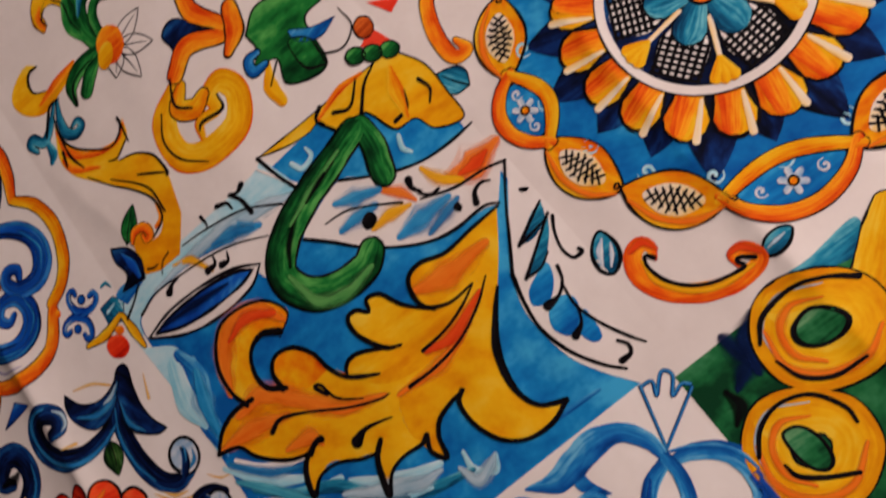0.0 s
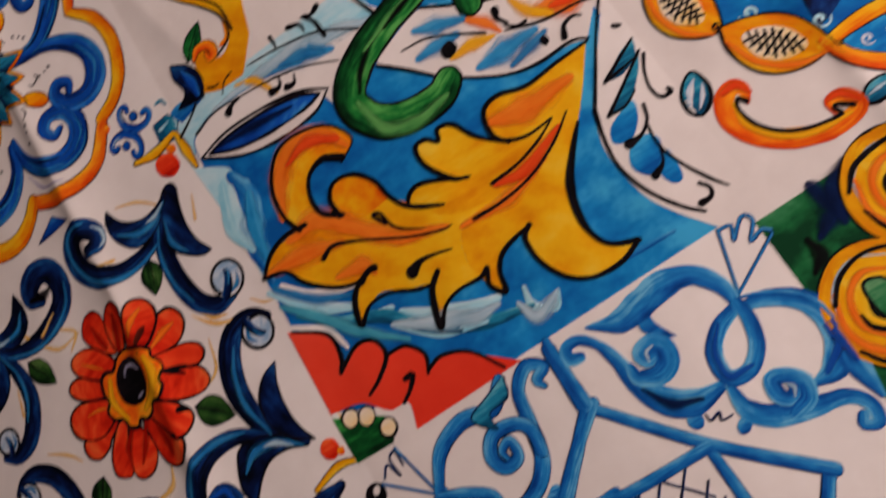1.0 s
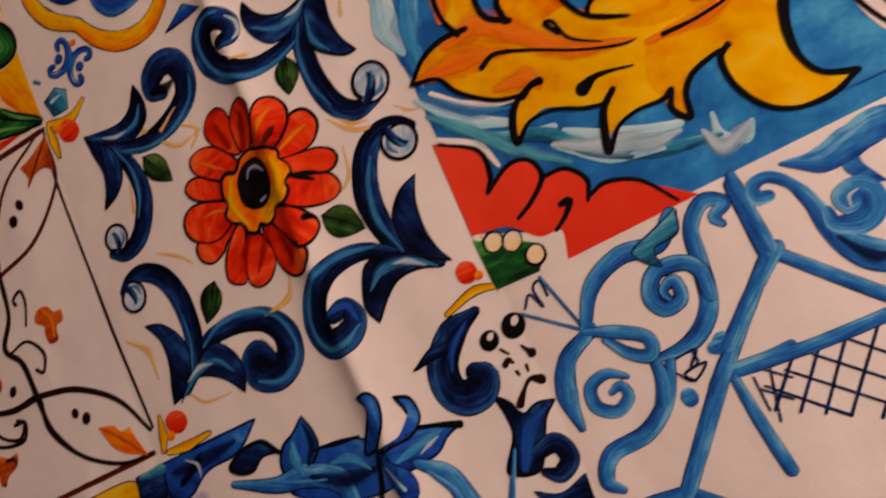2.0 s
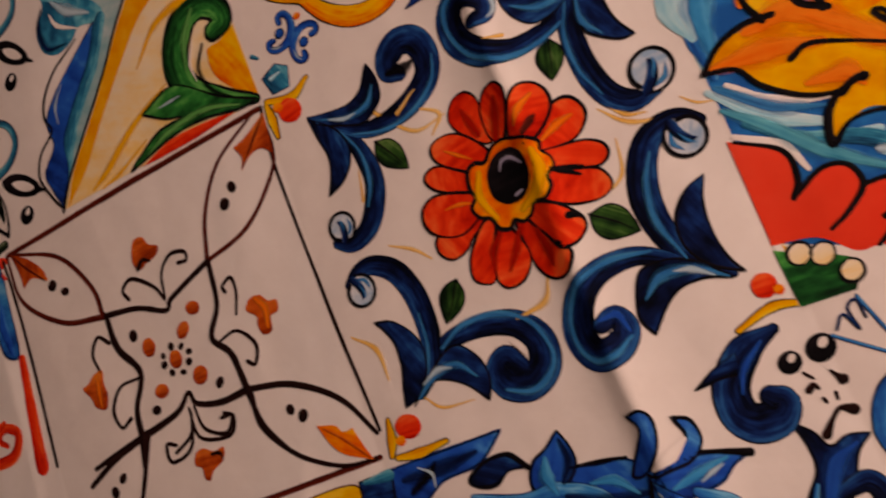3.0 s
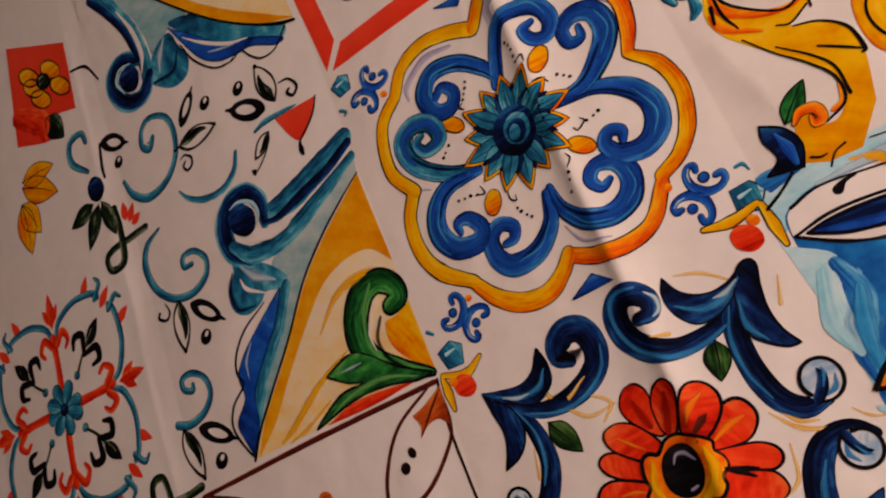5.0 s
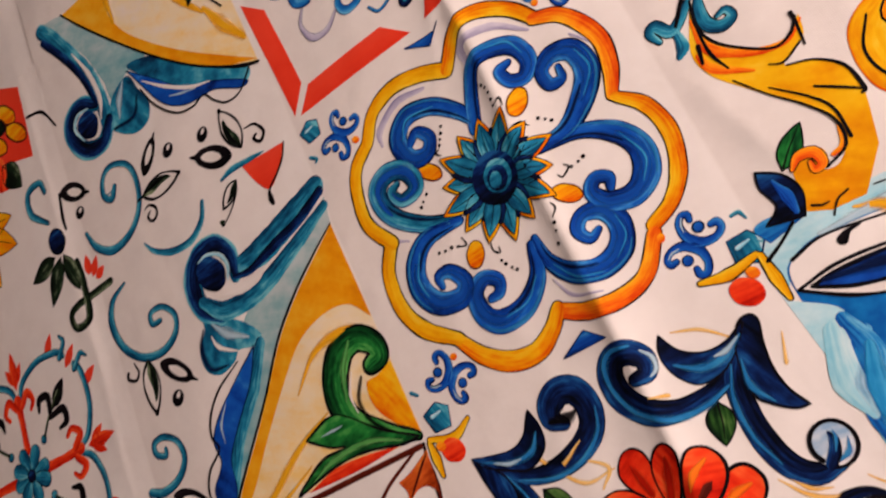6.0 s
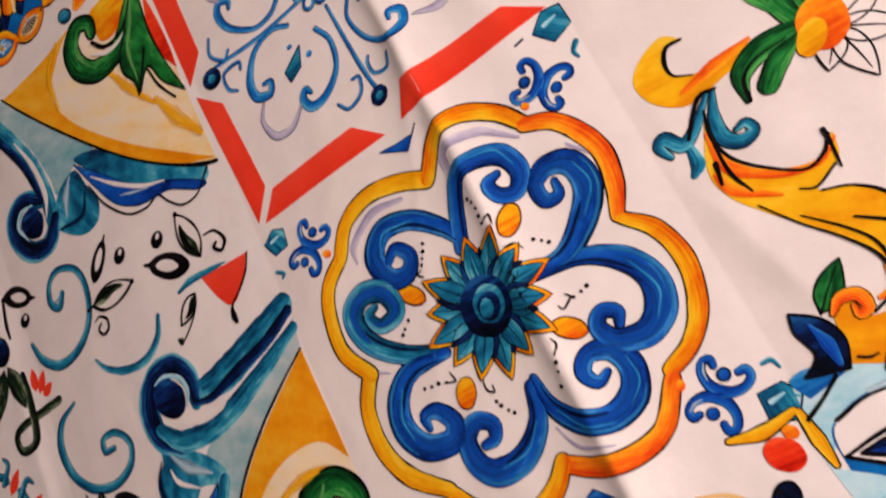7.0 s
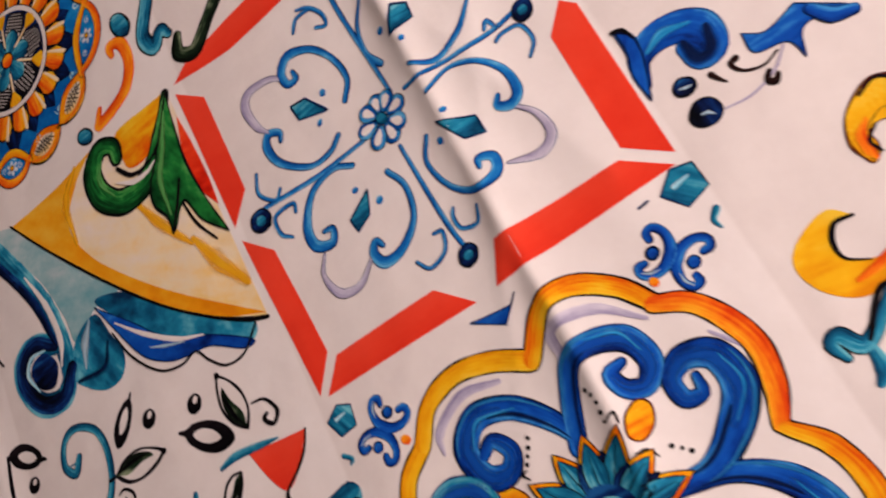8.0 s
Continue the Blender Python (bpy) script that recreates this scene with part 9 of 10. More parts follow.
brush(WAVESQ, "tendril", LINE, [(92.2, 132.8), (98.7, 136.9), (105.1, 142.8), (106.6, 148.3)], (0.8, 0.9, 0.9, 0.6), lay=4)
blob(WAVESQ, "red_sail", CORAL, [(141.0, 149.4, 1), (113.8, 153.3, 1), (118.9, 140.6), (124.5, 134.0), (132.3, 138.5)], lay=4)
brush(WAVESQ, "ink_line", LINE, [(141.0, 149.4), (137.3, 143.3), (131.4, 138.1), (124.4, 133.7), (123.3, 129.3), (123.6, 126.6)], (0.8, 1.2, 1.2, 1.2, 3.4, 2), lay=5)
brush(WAVESQ, "teal_touch", TEAL, [(99.9, 154.2), (107.6, 155.3), (120.5, 153.5), (128.4, 152.3)], (1.8, 3.4, 2.8, 0.8), lay=4)
olive_leaf(WAVESQ, (107.8, 149.2), (95.4, 140.5), 7)
blob(WAVESQ, "green_sprig", OLIVE, [(91.3, 132.6, 1), (90.5, 136.4), (93.9, 135.0)], lay=4)

# yellow sail square
blob(SAILSQ, "cream_sail", CREAM, [(32.4, 160.4, 1), (140.3, 157.9, 1), (144.9, 43.1, 1), (122.1, 56.5), (103.2, 72.5), (84.1, 92.6), (61.7, 119.8), (43.1, 144.2)], lay=3)
blob(SAILSQ, "yellow_sail", AMBER, [(32.4, 160.4, 1), (66.4, 159.7), (90.9, 161.6, 1), (76.5, 152.5), (65.6, 138.3), (71.3, 119.4), (88.1, 97.5), (110.9, 74.3), (144.9, 45.0, 1), (122.1, 56.5), (103.2, 72.5), (84.1, 92.6), (61.7, 119.8), (43.1, 144.2)], lay=4, slope=150)
blob(SAILSQ, "amber_field", GOLD, [(108.2, 158.9), (126.8, 158.1), (139.6, 157.2, 1), (130.1, 143.7), (118.4, 137.3), (108.2, 139.4), (106.5, 149.2)], lay=5)
brush(SAILSQ, "yellow_touch", YELLOW_SOFT, [(126.6, 89.7), (133.9, 74.1), (141.8, 61.2)], (5, 11, 6), lay=6)
brush(SAILSQ, "yellow_touch", YELLOW_SOFT, [(105.2, 122.9), (114.8, 104.7), (124.8, 89.5)], (4, 8, 3), lay=6)
brush(SAILSQ, "yellow_touch", YELLOW_SOFT, [(79.0, 160.2), (68.1, 149.0), (67.2, 128.1)], (3, 7, 3), lay=6)
blob(SAILSQ, "red_field", RED, [(140.6, 143.1, 1), (142.5, 128.1), (143.9, 109.6), (143.6, 95.3, 1), (137.7, 107.9), (135.9, 122.8)], lay=7)
brush(SAILSQ, "green_stem", GREEN, [(103.8, 148.1), (103.6, 154.6), (96.0, 157.7), (88.3, 150.2), (89.2, 137.8), (98.3, 128.3), (110.5, 126.5), (119.5, 130.4), (129.5, 141.0), (139.3, 155.7)], (5, 6, 7.5, 9.5, 10.5, 10, 9.5, 9, 7, 2), lay=8, edge=LINE, ew=1.0)
blob(SAILSQ, "green_leaf", GREEN, [(139.8, 156.8, 1), (137.4, 138.0), (136.4, 120.9), (139.1, 101.8), (143.6, 82.8, 1), (134.0, 94.8), (129.7, 107.0), (125.7, 105.6), (121.4, 100.2), (118.4, 98.3, 1), (118.4, 106.4), (114.3, 115.1), (115.9, 124.1), (124.8, 135.5)], lay=10, edge=LINE, ew=0.9, slope=10)
brush(SAILSQ, "leaf_light", MOSS_SOFT, [(135.3, 148.8), (128.5, 135.7), (121.5, 123.0), (120.7, 106.2)], (2, 5, 5, 1.5), lay=13)
brush(SAILSQ, "leaf_light", MOSS_SOFT, [(95.2, 151.4), (90.9, 143.6), (96.5, 132.6)], (1.5, 3.5, 1.5), lay=13)
brush(SAILSQ, "leaf_line", LINE, [(130.4, 117.1), (125.6, 108.5), (118.8, 98.5)], (1.4, 1.6, 1.4), lay=14)
brush(SAILSQ, "leaf_line", LINE, [(128.0, 106.8), (130.8, 95.1), (136.9, 83.6)], (1, 1.4, 1), lay=9)
brush(SAILSQ, "white_touch", CLOTH, [(99.7, 137.3), (108.5, 131.8), (116.9, 130.9), (122.2, 132.9)], (0.6, 2.8, 2, 0.6), lay=13)
brush(SAILSQ, "ink_line", LINE, [(102.3, 143.1), (108.9, 135.2), (118.4, 134.2), (128.0, 139.2), (137.7, 153.1)], (2, 2.2, 1.8, 1.6, 1.2), lay=12)
brush(SAILSQ, "ink_line", LINE, [(31.7, 160.9), (43.1, 144.2), (61.7, 119.8), (84.1, 92.6), (103.2, 72.5), (122.1, 56.5), (136.3, 47.1), (144.9, 43.1)], (1.0, 1.2, 1.3, 1.2, 1.2, 1.3, 2.2, 1.6), lay=8)
blob(SAILSQ, "pale_water", SAGE, [(16.3, 165.5, 1), (32.1, 159.7), (42.9, 143.8), (61.5, 119.4), (80.0, 95.9), (64.7, 95.4), (49.1, 88.8), (46.6, 103.1), (37.1, 129.7), (14.3, 160.3, 1)], lay=3)
blob(SAILSQ, "teal_water", TEAL, [(66.0, 98.3), (84.5, 92.0), (103.0, 72.1), (121.9, 56.1), (138.1, 45.8), (133.8, 39.5), (115.5, 52.9), (98.2, 61.9), (82.5, 77.1)], lay=4, slope=-60)
blob(SAILSQ, "blue_leaf", BLUE, [(65.0, 96.1, 1), (82.8, 77.7), (97.9, 61.3), (116.7, 52.1), (134.9, 39.4), (129.6, 38.6), (115.4, 47.9), (103.5, 50.4), (91.5, 54.8), (79.4, 66.4)], lay=6, edge=NAVY, ew=0.4, slope=90)
brush(SAILSQ, "white_touch", CLOTH, [(72.8, 83.8), (85.3, 71.4), (100.6, 59.7), (114.2, 53.6)], (0.6, 2, 2.2, 0.6), lay=8)
brush(SAILSQ, "leaf_light", PALE_SOFT, [(87.0, 63.8), (94.1, 60.4), (104.0, 56.4)], (0.8, 2.2, 0.8), lay=9)
brush(SAILSQ, "ink_line", LINE, [(69.9, 80.6), (75.8, 66.4), (87.3, 53.1), (98.9, 49.0), (107.6, 50.0), (112.5, 43.4), (119.1, 37.4), (128.8, 36.9), (138.4, 44.1)], (0.8, 1.1, 1.1, 1.1, 1, 1.1, 1.1, 1, 1.2), lay=7)
brush(SAILSQ, "teal_wave", TEAL, [(13.0, 162.8), (20.0, 151.7), (29.6, 132.1), (38.5, 110.9), (41.4, 89.1), (39.3, 78.7)], (9, 10, 10.5, 10.5, 10, 7), lay=4)
brush(SAILSQ, "dark_wave", NAVY, [(12.1, 154.7), (23.0, 137.2), (32.2, 117.8), (36.6, 100.5), (38.4, 93.2)], (5, 5, 4.5, 4, 2), lay=6)
brush(SAILSQ, "white_touch", CLOTH, [(30.9, 133.1), (38.6, 113.2), (41.1, 95.0), (37.5, 83.6)], (0.8, 3, 3.4, 0.8), lay=8)
brush(SAILSQ, "wave_curl", NAVY, [(42.7, 80.1), (33.7, 71.0), (20.6, 73.8), (12.9, 85.8), (14.4, 96.8), (25.3, 100.9), (36.8, 94.1)], (6, 8, 8, 8, 8, 7, 5), lay=5, edge=TEAL, ew=1.2)
blob(SAILSQ, "wave_eye", NAVY, [(30.5, 93.8), (35.2, 85.8), (30.3, 77.8), (21.9, 80.8), (18.5, 89.4), (22.6, 94.4)], lay=8)
brush(SAILSQ, "white_touch", PALE, [(20.9, 80.2), (16.6, 89.9), (21.3, 96.3), (30.4, 95.3)], (0.8, 2.2, 2, 0.8), lay=9)
blob(SAILSQ, "teal_crest", TEAL, [(49.6, 89.9), (63.9, 93.6), (68.7, 81.3), (72.6, 70.4), (68.0, 61.7), (57.5, 61.0), (47.0, 67.9), (41.6, 76.6)], lay=4, slope=200)
brush(SAILSQ, "crest_light", PALE_SOFT, [(59.6, 92.4), (53.6, 84.8), (50.4, 75.7)], (2, 7, 2), lay=7)
brush(SAILSQ, "dark_wave", NAVY_SOFT, [(66.1, 78.8), (60.0, 70.2), (45.0, 72.0)], (2, 5, 3), lay=7)


def rosette(panel, x, y, q=1.0):
    """A wide rosette of red stems, teal tendrils and dark sprigs round a small teal flower."""
    br = lambda name, mat, pts, w, **kw: brush(panel, name, mat, pts, tuple(1.25 * v for v in w), **kw)
    for k in range(4):
        a = radians(-4 - 90 * k)
        c, s = math.cos(a), math.sin(a)
        at = lambda u, v: (x + q * (c * u - s * v), y + q * (s * u + c * v))
        br("red_stem", RED, [at(10, 0), at(20, 0), at(30, 0.5)], (4.5, 4, 5), lay=3)
        for h in (1, -1):
            br("red_curl", RED, [at(27, h * 2), at(31, h * 6), at(27, h * 9), at(24, h * 7)], (3.5, 4, 3, 2), lay=4)
            br("teal_tendril", TEAL, [at(30, h * 1), at(36, h * 5), at(40, h * 15), at(39, h * 27), at(36, h * 31)], (2, 2.8, 2.8, 2.6, 2.2), lay=3, edge=LINE, ew=0.3)
            br("tendril_tip", TEAL, [at(36, h * 29), at(41, h * 33), at(44, h * 31)], (2.6, 2.2, 0.8), lay=5, edge=LINE, ew=0.3)
        leaf(panel, RED, at(50, 0), at(34, 0), 7.5, lay=4, edge=None)
        leaf(panel, RED, at(44, 5), at(36, 0), 5.5, lay=4, edge=None)
        leaf(panel, RED, at(44, -5), at(36, 0), 5.5, lay=4, edge=None)
        a += radians(45)
        c, s = math.cos(a), math.sin(a)
        at = lambda u, v: (x + q * (c * u - s * v), y + q * (s * u + c * v))
        br("dark_stem", OLIVE, [at(16, 0), at(24, 1), at(34, 0)], (1.4, 1.6, 3), lay=3)
        blob(panel, "bead", TEAL, oval(*at(15, 0), 2.4), lay=4, edge=LINE, ew=0.4)
        for h in (1, -1):
            br("dark_curl", LINE, [at(24, 0), at(30, h * 5), at(27, h * 9), at(23, h * 7)], (2.5, 4, 3.6, 1.8), lay=4)
        leaf(panel, LINE, at(40, 0), at(28, 0), 8, lay=4)
        for d in (-16, 0, 16):
            b = a + radians(d)
            leaf(panel, CORAL, (x + q * math.cos(b) * 54, y + q * math.sin(b) * 54), (x + q * math.cos(b) * 44, y + q * math.sin(b) * 44), 6, lay=3, edge=None)
        br("dark_ribbon", OLIVE, [at(82, -9), at(74, -2), at(64, 5), at(60, 0), at(66, -5), at(76, 4), at(82, 12)], (3, 3, 3, 3, 3, 3, 3), lay=4, edge=LINE, ew=0.3)
        for d in (-1, 0, 1):
            leaf(panel, CORAL, at(88 - abs(d) * 2, 3 + d * 6), at(80, 1 + d * 2), 5.5, lay=3, edge=None)
    bloom(panel, x, y, TEAL, 4, 12, 8, 8, 10, 6, ew=0.4)
    blob(panel, "flower_eye", NAVY, oval(x, y, 3.2), lay=12, edge=LINE)

rosette(ROSETTE, 60.6, 81.5, 1.44)

# red scroll square
brush(CORNERSQ, "border_line", RUST, [(61.6, 151.6), (97.2, 150.5), (141.8, 147.8)], (2, 2, 1.7), lay=3)
blob(CORNERSQ, "blue_leaf", WAVE, [(94.8, 149.9, 1), (126.8, 150.8), (142.2, 149.1), (143.1, 140.3), (127.3, 135.1), (112.9, 134.7), (107.7, 143.7)], lay=4, edge=NAVY, ew=0.6)
blob(CORNERSQ, "blue_leaf", WAVE, [(129.1, 140), (143.5, 141.6), (144.7, 128.7), (143.8, 104.7), (136.5, 105.8), (133.1, 117.8), (122.9, 122.7)], lay=5, edge=NAVY, ew=0.6)
brush(CORNERSQ, "blue_leaf", BLUE, [(138.7, 139.2), (137.8, 125.7), (140.4, 105.8)], (3.1, 6.1, 2.5), lay=7)
brush(CORNERSQ, "red_band", RED, [(144.6, 101.8), (142.8, 81.3), (140.2, 53.9)], (4.1, 5.3, 7), lay=4)
brush(CORNERSQ, "red_curl", RED, [(123.3, 68.8), (118.9, 72.7), (124.1, 76.4), (131.9, 71.6), (125.1, 63.1), (110.2, 64.6), (111.9, 74.7), (125, 78.8)], (2.4, 3.6, 4.2, 4.8, 5.4, 5.4, 4.8, 2.4), lay=5)
blob(CORNERSQ, "dark_leaf", LINE, [(95.7, 109.5, 1), (101.3, 107.7), (98, 92.2), (109.9, 85.9), (103.8, 74.3), (90.2, 70.1), (71.1, 75.3), (74.4, 91), (63.1, 102.8), (69.6, 115.1), (81.9, 112.6), (76.8, 104.3), (88.6, 95.1)], lay=4)
blob(CORNERSQ, "blue_bud", NAVY, [(112, 111.2), (106.7, 106.7), (100.1, 108.8), (98.7, 115.6), (104, 120.1), (110.7, 117.9)], lay=5, edge=LINE, ew=0.6)
brush(CORNERSQ, "leaf_light", OLIVE, [(89.6, 92), (77.6, 81.7)], (2.6, 5.2), lay=6)
brush(CORNERSQ, "red_petal", RED, [(57.5, 139.5), (66.9, 133.4), (57.6, 126.2)], (4.9, 7.7, 4.2), lay=4)
brush(CORNERSQ, "red_petal", RED, [(48.5, 113), (54.1, 102.6)], (4.8, 7.6, 4.2), lay=4)
brush(CORNERSQ, "red_petal", RED, [(44, 99.8), (51.4, 94.8), (41.3, 92)], (4.8, 7.6, 4.1), lay=4)
brush(CORNERSQ, "red_petal", RED, [(47.9, 84.4), (57.8, 87.3)], (4.8, 7.5, 4.1), lay=4)

# red blossom corner
blob(REDFLOWERSQ, "red_field", CORAL, [(76.9, 179.6, 1), (132.1, 145.1, 1), (128.7, 97.9, 1), (105.7, 105.4), (100.8, 92.3), (69.4, 105.5, 1)], lay=3)
brush(REDFLOWERSQ, "red_shade", RED, [(76.1, 124.1), (94.8, 108.2), (96.1, 95.3)], (13.4, 17.9, 4.5), lay=4)
blob(REDFLOWERSQ, "yellow_petal", GOLD, [(102.7, 125.7), (94.2, 128.4), (86.8, 137.4), (88.1, 143.8), (96.7, 140.9), (103.9, 131.9)], lay=5, edge=BROWN, ew=0.9)
blob(REDFLOWERSQ, "yellow_petal", GOLD, [(121.2, 127.8), (113, 130.4), (106, 139.3), (107.2, 145.6), (115.6, 142.8), (122.5, 133.9)], lay=5, edge=BROWN, ew=0.9)
blob(REDFLOWERSQ, "yellow_petal", GOLD, [(126.8, 111.9), (118.7, 114.3), (111.8, 123), (113.1, 129.1), (121.3, 126.5), (128.1, 117.9)], lay=5, edge=BROWN, ew=0.9)
blob(REDFLOWERSQ, "yellow_petal", GOLD, [(107.4, 114.4), (99.1, 116.9), (91.8, 125.7), (93.1, 132), (101.6, 129.3), (108.7, 120.5)], lay=5, edge=BROWN, ew=0.9)
blob(REDFLOWERSQ, "yellow_petal", GOLD, [(100.3, 135.6), (91.7, 138.4), (84.3, 147.6), (85.5, 154), (94.2, 151.1), (101.5, 141.9)], lay=5, edge=BROWN, ew=0.9)
blob(REDFLOWERSQ, "flower_eye", OLIVE, [(111.6, 129.3), (107.2, 127.2), (101.4, 131), (100, 137.1), (104.4, 139.2), (110.2, 135.3)], lay=7, edge=LINE, ew=1.3)
leaf(REDFLOWERSQ, OLIVE, (113.2, 86.7), (100.9, 108.4), 15.6, lay=5)
brush(REDFLOWERSQ, "dark_curl", TEAL, [(125.8, 54), (114.1, 66.6), (116, 79.1), (127.4, 79.8), (130.1, 72.4)], (2.1, 4.2, 4.2, 3.3, 2.9), lay=3, edge=LINE, ew=0.4)
blob(REDFLOWERSQ, "blue_bud", NAVY, [(134.8, 36.9), (129.5, 32.9), (123.4, 36.3), (122.5, 43.9), (127.9, 48), (134, 44.4)], lay=5, edge=LINE, ew=0.8)
leaf(REDFLOWERSQ, OLIVE, (111.3, 8.6), (127.6, 30.7), 11.2, lay=4)
leaf(REDFLOWERSQ, OLIVE, (100.1, 29.2), (123.3, 33.1), 10.6, lay=4)
leaf(REDFLOWERSQ, OLIVE, (136.3, 6.1), (130.4, 31), 9.4, lay=4)
leaf(REDFLOWERSQ, GOLD, (96.6, 57.6), (65.4, 77.4), 17.5, lay=4)
leaf(REDFLOWERSQ, GOLD, (61.2, 32.8), (61.8, 67.5), 17.7, lay=4)
leaf(REDFLOWERSQ, GOLD, (97.8, 76.3), (66.6, 80.8), 15, lay=4)
leaf(REDFLOWERSQ, GOLD, (73.3, 41.7), (61.8, 67.5), 17.6, lay=4)
brush(REDFLOWERSQ, "ink_line", LINE, [(132.2, 122.4), (144.6, 118), (152.7, 103.3)], (1.7, 2.1, 1.3), lay=4)
brush(REDFLOWERSQ, "ink_line", LINE, [(140.4, 64.1), (137.9, 50.6), (137.7, 43.3)], (2, 2.4, 1.6), lay=4)

# navy leafage square
blob(NAVYSQ, "leaf", BLUE, [(1.5, 151.9, 1), (25.0, 151.9), (46.2, 151.8, 1), (37.8, 145.2), (31.4, 143.0), (19.8, 142.2), (8.1, 136.2), (-0.3, 138.7, 1)], lay=3, edge=NAVY, ew=0.8, slope=30)
brush(NAVYSQ, "leaf_shade", NAVY_SOFT, [(6.6, 146.7), (20.4, 146.4), (34.5, 147.8)], (4, 9, 3), lay=6)
brush(NAVYSQ, "leaf_shade", LINE_SOFT, [(8.2, 142.2), (15.6, 145.9), (19.1, 148.8)], (4, 6, 2), lay=6)
brush(NAVYSQ, "leaf_light", PALE_SOFT, [(12.4, 149.3), (16.8, 145.9), (16.5, 141.3)], (0.8, 2.4, 0.8), lay=7)
blob(NAVYSQ, "leaf", NAVY, [(29.3, 139.7), (36.7, 143.6), (44.8, 143.7), (50.1, 137.8, 1), (43.6, 138.3), (38.1, 135.4), (32.0, 136.5)], lay=5, edge=LINE, ew=1.0, slope=60)
brush(NAVYSQ, "leaf_line", LINE, [(39.4, 143.9), (45.7, 143.4), (50.7, 137.6)], (1, 2, 2), lay=8)
blob(NAVYSQ, "leaf", BLUE, [(64.2, 145.4, 1), (66.4, 139.4), (66.3, 133.5), (60.5, 128.2), (51.7, 125.3), (49.6, 132.5), (52.9, 138.5), (58.3, 141.1)], lay=4, edge=LINE, ew=0.9, slope=-20)
brush(NAVYSQ, "leaf_light", AZURE_SOFT, [(56.9, 137.7), (55.7, 132.5), (56.7, 127.5)], (3, 8, 3), lay=7)
brush(NAVYSQ, "leaf_shade", NAVY_SOFT, [(63.9, 142.1), (64.6, 135.3), (60.8, 130.0)], (2, 6, 3), lay=7)
blob(NAVYSQ, "leaf", BLUE, [(62.7, 132.2), (73.2, 131.3), (82.7, 130.1), (89.7, 123.2), (89.3, 111.5), (69.3, 112.8), (49.7, 123.1)], lay=3, edge=NAVY, ew=0.7, slope=10)
brush(NAVYSQ, "leaf_line", LINE, [(64.1, 133.0), (73.6, 132.2), (82.7, 130.8)], (1, 1.4, 1), lay=7)
brush(NAVYSQ, "leaf_light", AZURE_SOFT, [(69.2, 126.5), (76.4, 125.2), (81.8, 119.9)], (2, 6, 2), lay=7)
brush(NAVYSQ, "leaf_shade", NAVY_SOFT, [(60.5, 124.5), (72.0, 119.3), (85.1, 118.9)], (4, 9, 4), lay=7)
blob(NAVYSQ, "curled_leaf", BLUE, [(87.9, 142.2, 1), (92.5, 142.7), (95.0, 138.7), (93.1, 130.7), (87.1, 124.5), (82.4, 124.8), (87.9, 133.3), (90.4, 137.9)], lay=5, edge=LINE, ew=0.8, slope=0)
blob(NAVYSQ, "curled_leaf", BLUE, [(100.5, 137.6, 1), (105.2, 135.2), (106.1, 128.6), (101.5, 124.1), (95.2, 123.2), (88.3, 122.9), (97.1, 127.6), (102.3, 131.2)], lay=5, edge=LINE, ew=0.8, slope=40)
brush(NAVYSQ, "white_touch", CLOTH, [(89.4, 124.7), (96.0, 127.1), (101.5, 130.6)], (1, 4, 1.5), lay=7)
blob(NAVYSQ, "leaf", BLUE, [(101.4, 125.1), (110.4, 123.3), (117.3, 121.1, 1), (112.0, 119.0), (107.4, 115.6), (101.3, 114.4), (93.0, 113.9), (87.3, 119.7), (92.7, 123.7)], lay=4, edge=NAVY, ew=0.8, slope=80)
brush(NAVYSQ, "leaf_light", AZURE_SOFT, [(93.9, 118.0), (101.9, 119.9), (110.5, 121.6)], (2, 6, 2), lay=7)
brush(NAVYSQ, "leaf_light", PALE_SOFT, [(101.7, 117.4), (105.3, 118.9), (109.0, 120.3)], (0.8, 2.6, 0.8), lay=8)
brush(NAVYSQ, "leaf_line", LINE, [(104.3, 125.6), (112.0, 123.1), (117.6, 121.0)], (1.2, 1.8, 2.8), lay=8)
brush(NAVYSQ, "hook", NAVY, [(129.5, 133.8), (131.8, 131.3), (128.9, 127.8), (122.9, 127.8), (119.1, 132.3), (120.2, 140.6), (127.8, 148.5), (137.6, 151.7)], (6, 9, 10.5, 11, 10.5, 10, 9, 2.5), lay=3, edge=LINE, ew=0.4)
blob(NAVYSQ, "hook_leaf", NAVY, [(110.1, 142.5, 1), (117.2, 146.5), (124.9, 149.0, 1), (124.1, 143.1), (118.9, 143.2)], lay=5, edge=LINE, ew=0.5)
brush(NAVYSQ, "hook_light", BLUE_SOFT, [(132.8, 149.5), (125.9, 144.2), (122.5, 137.5)], (1.5, 4, 1.5), lay=7)
blob(NAVYSQ, "leaf", NAVY, [(131.4, 125.3, 1), (136.0, 120.9), (138.6, 115.9), (144.0, 117.4), (149.9, 116.2, 1), (144.8, 112.2), (141.0, 105.3), (135.5, 98.0), (125.7, 100.9), (132.4, 110.4), (133.0, 117.7)], lay=3, edge=LINE, ew=0.6, slope=0)
brush(NAVYSQ, "leaf_light", BLUE_SOFT, [(145.1, 114.6), (138.1, 111.1), (132.3, 101.4)], (2, 8, 5), lay=6)
berry(NAVYSQ, (138.0, 141.1), 3.4)
berry(NAVYSQ, (147.4, 142.2), 4.2)
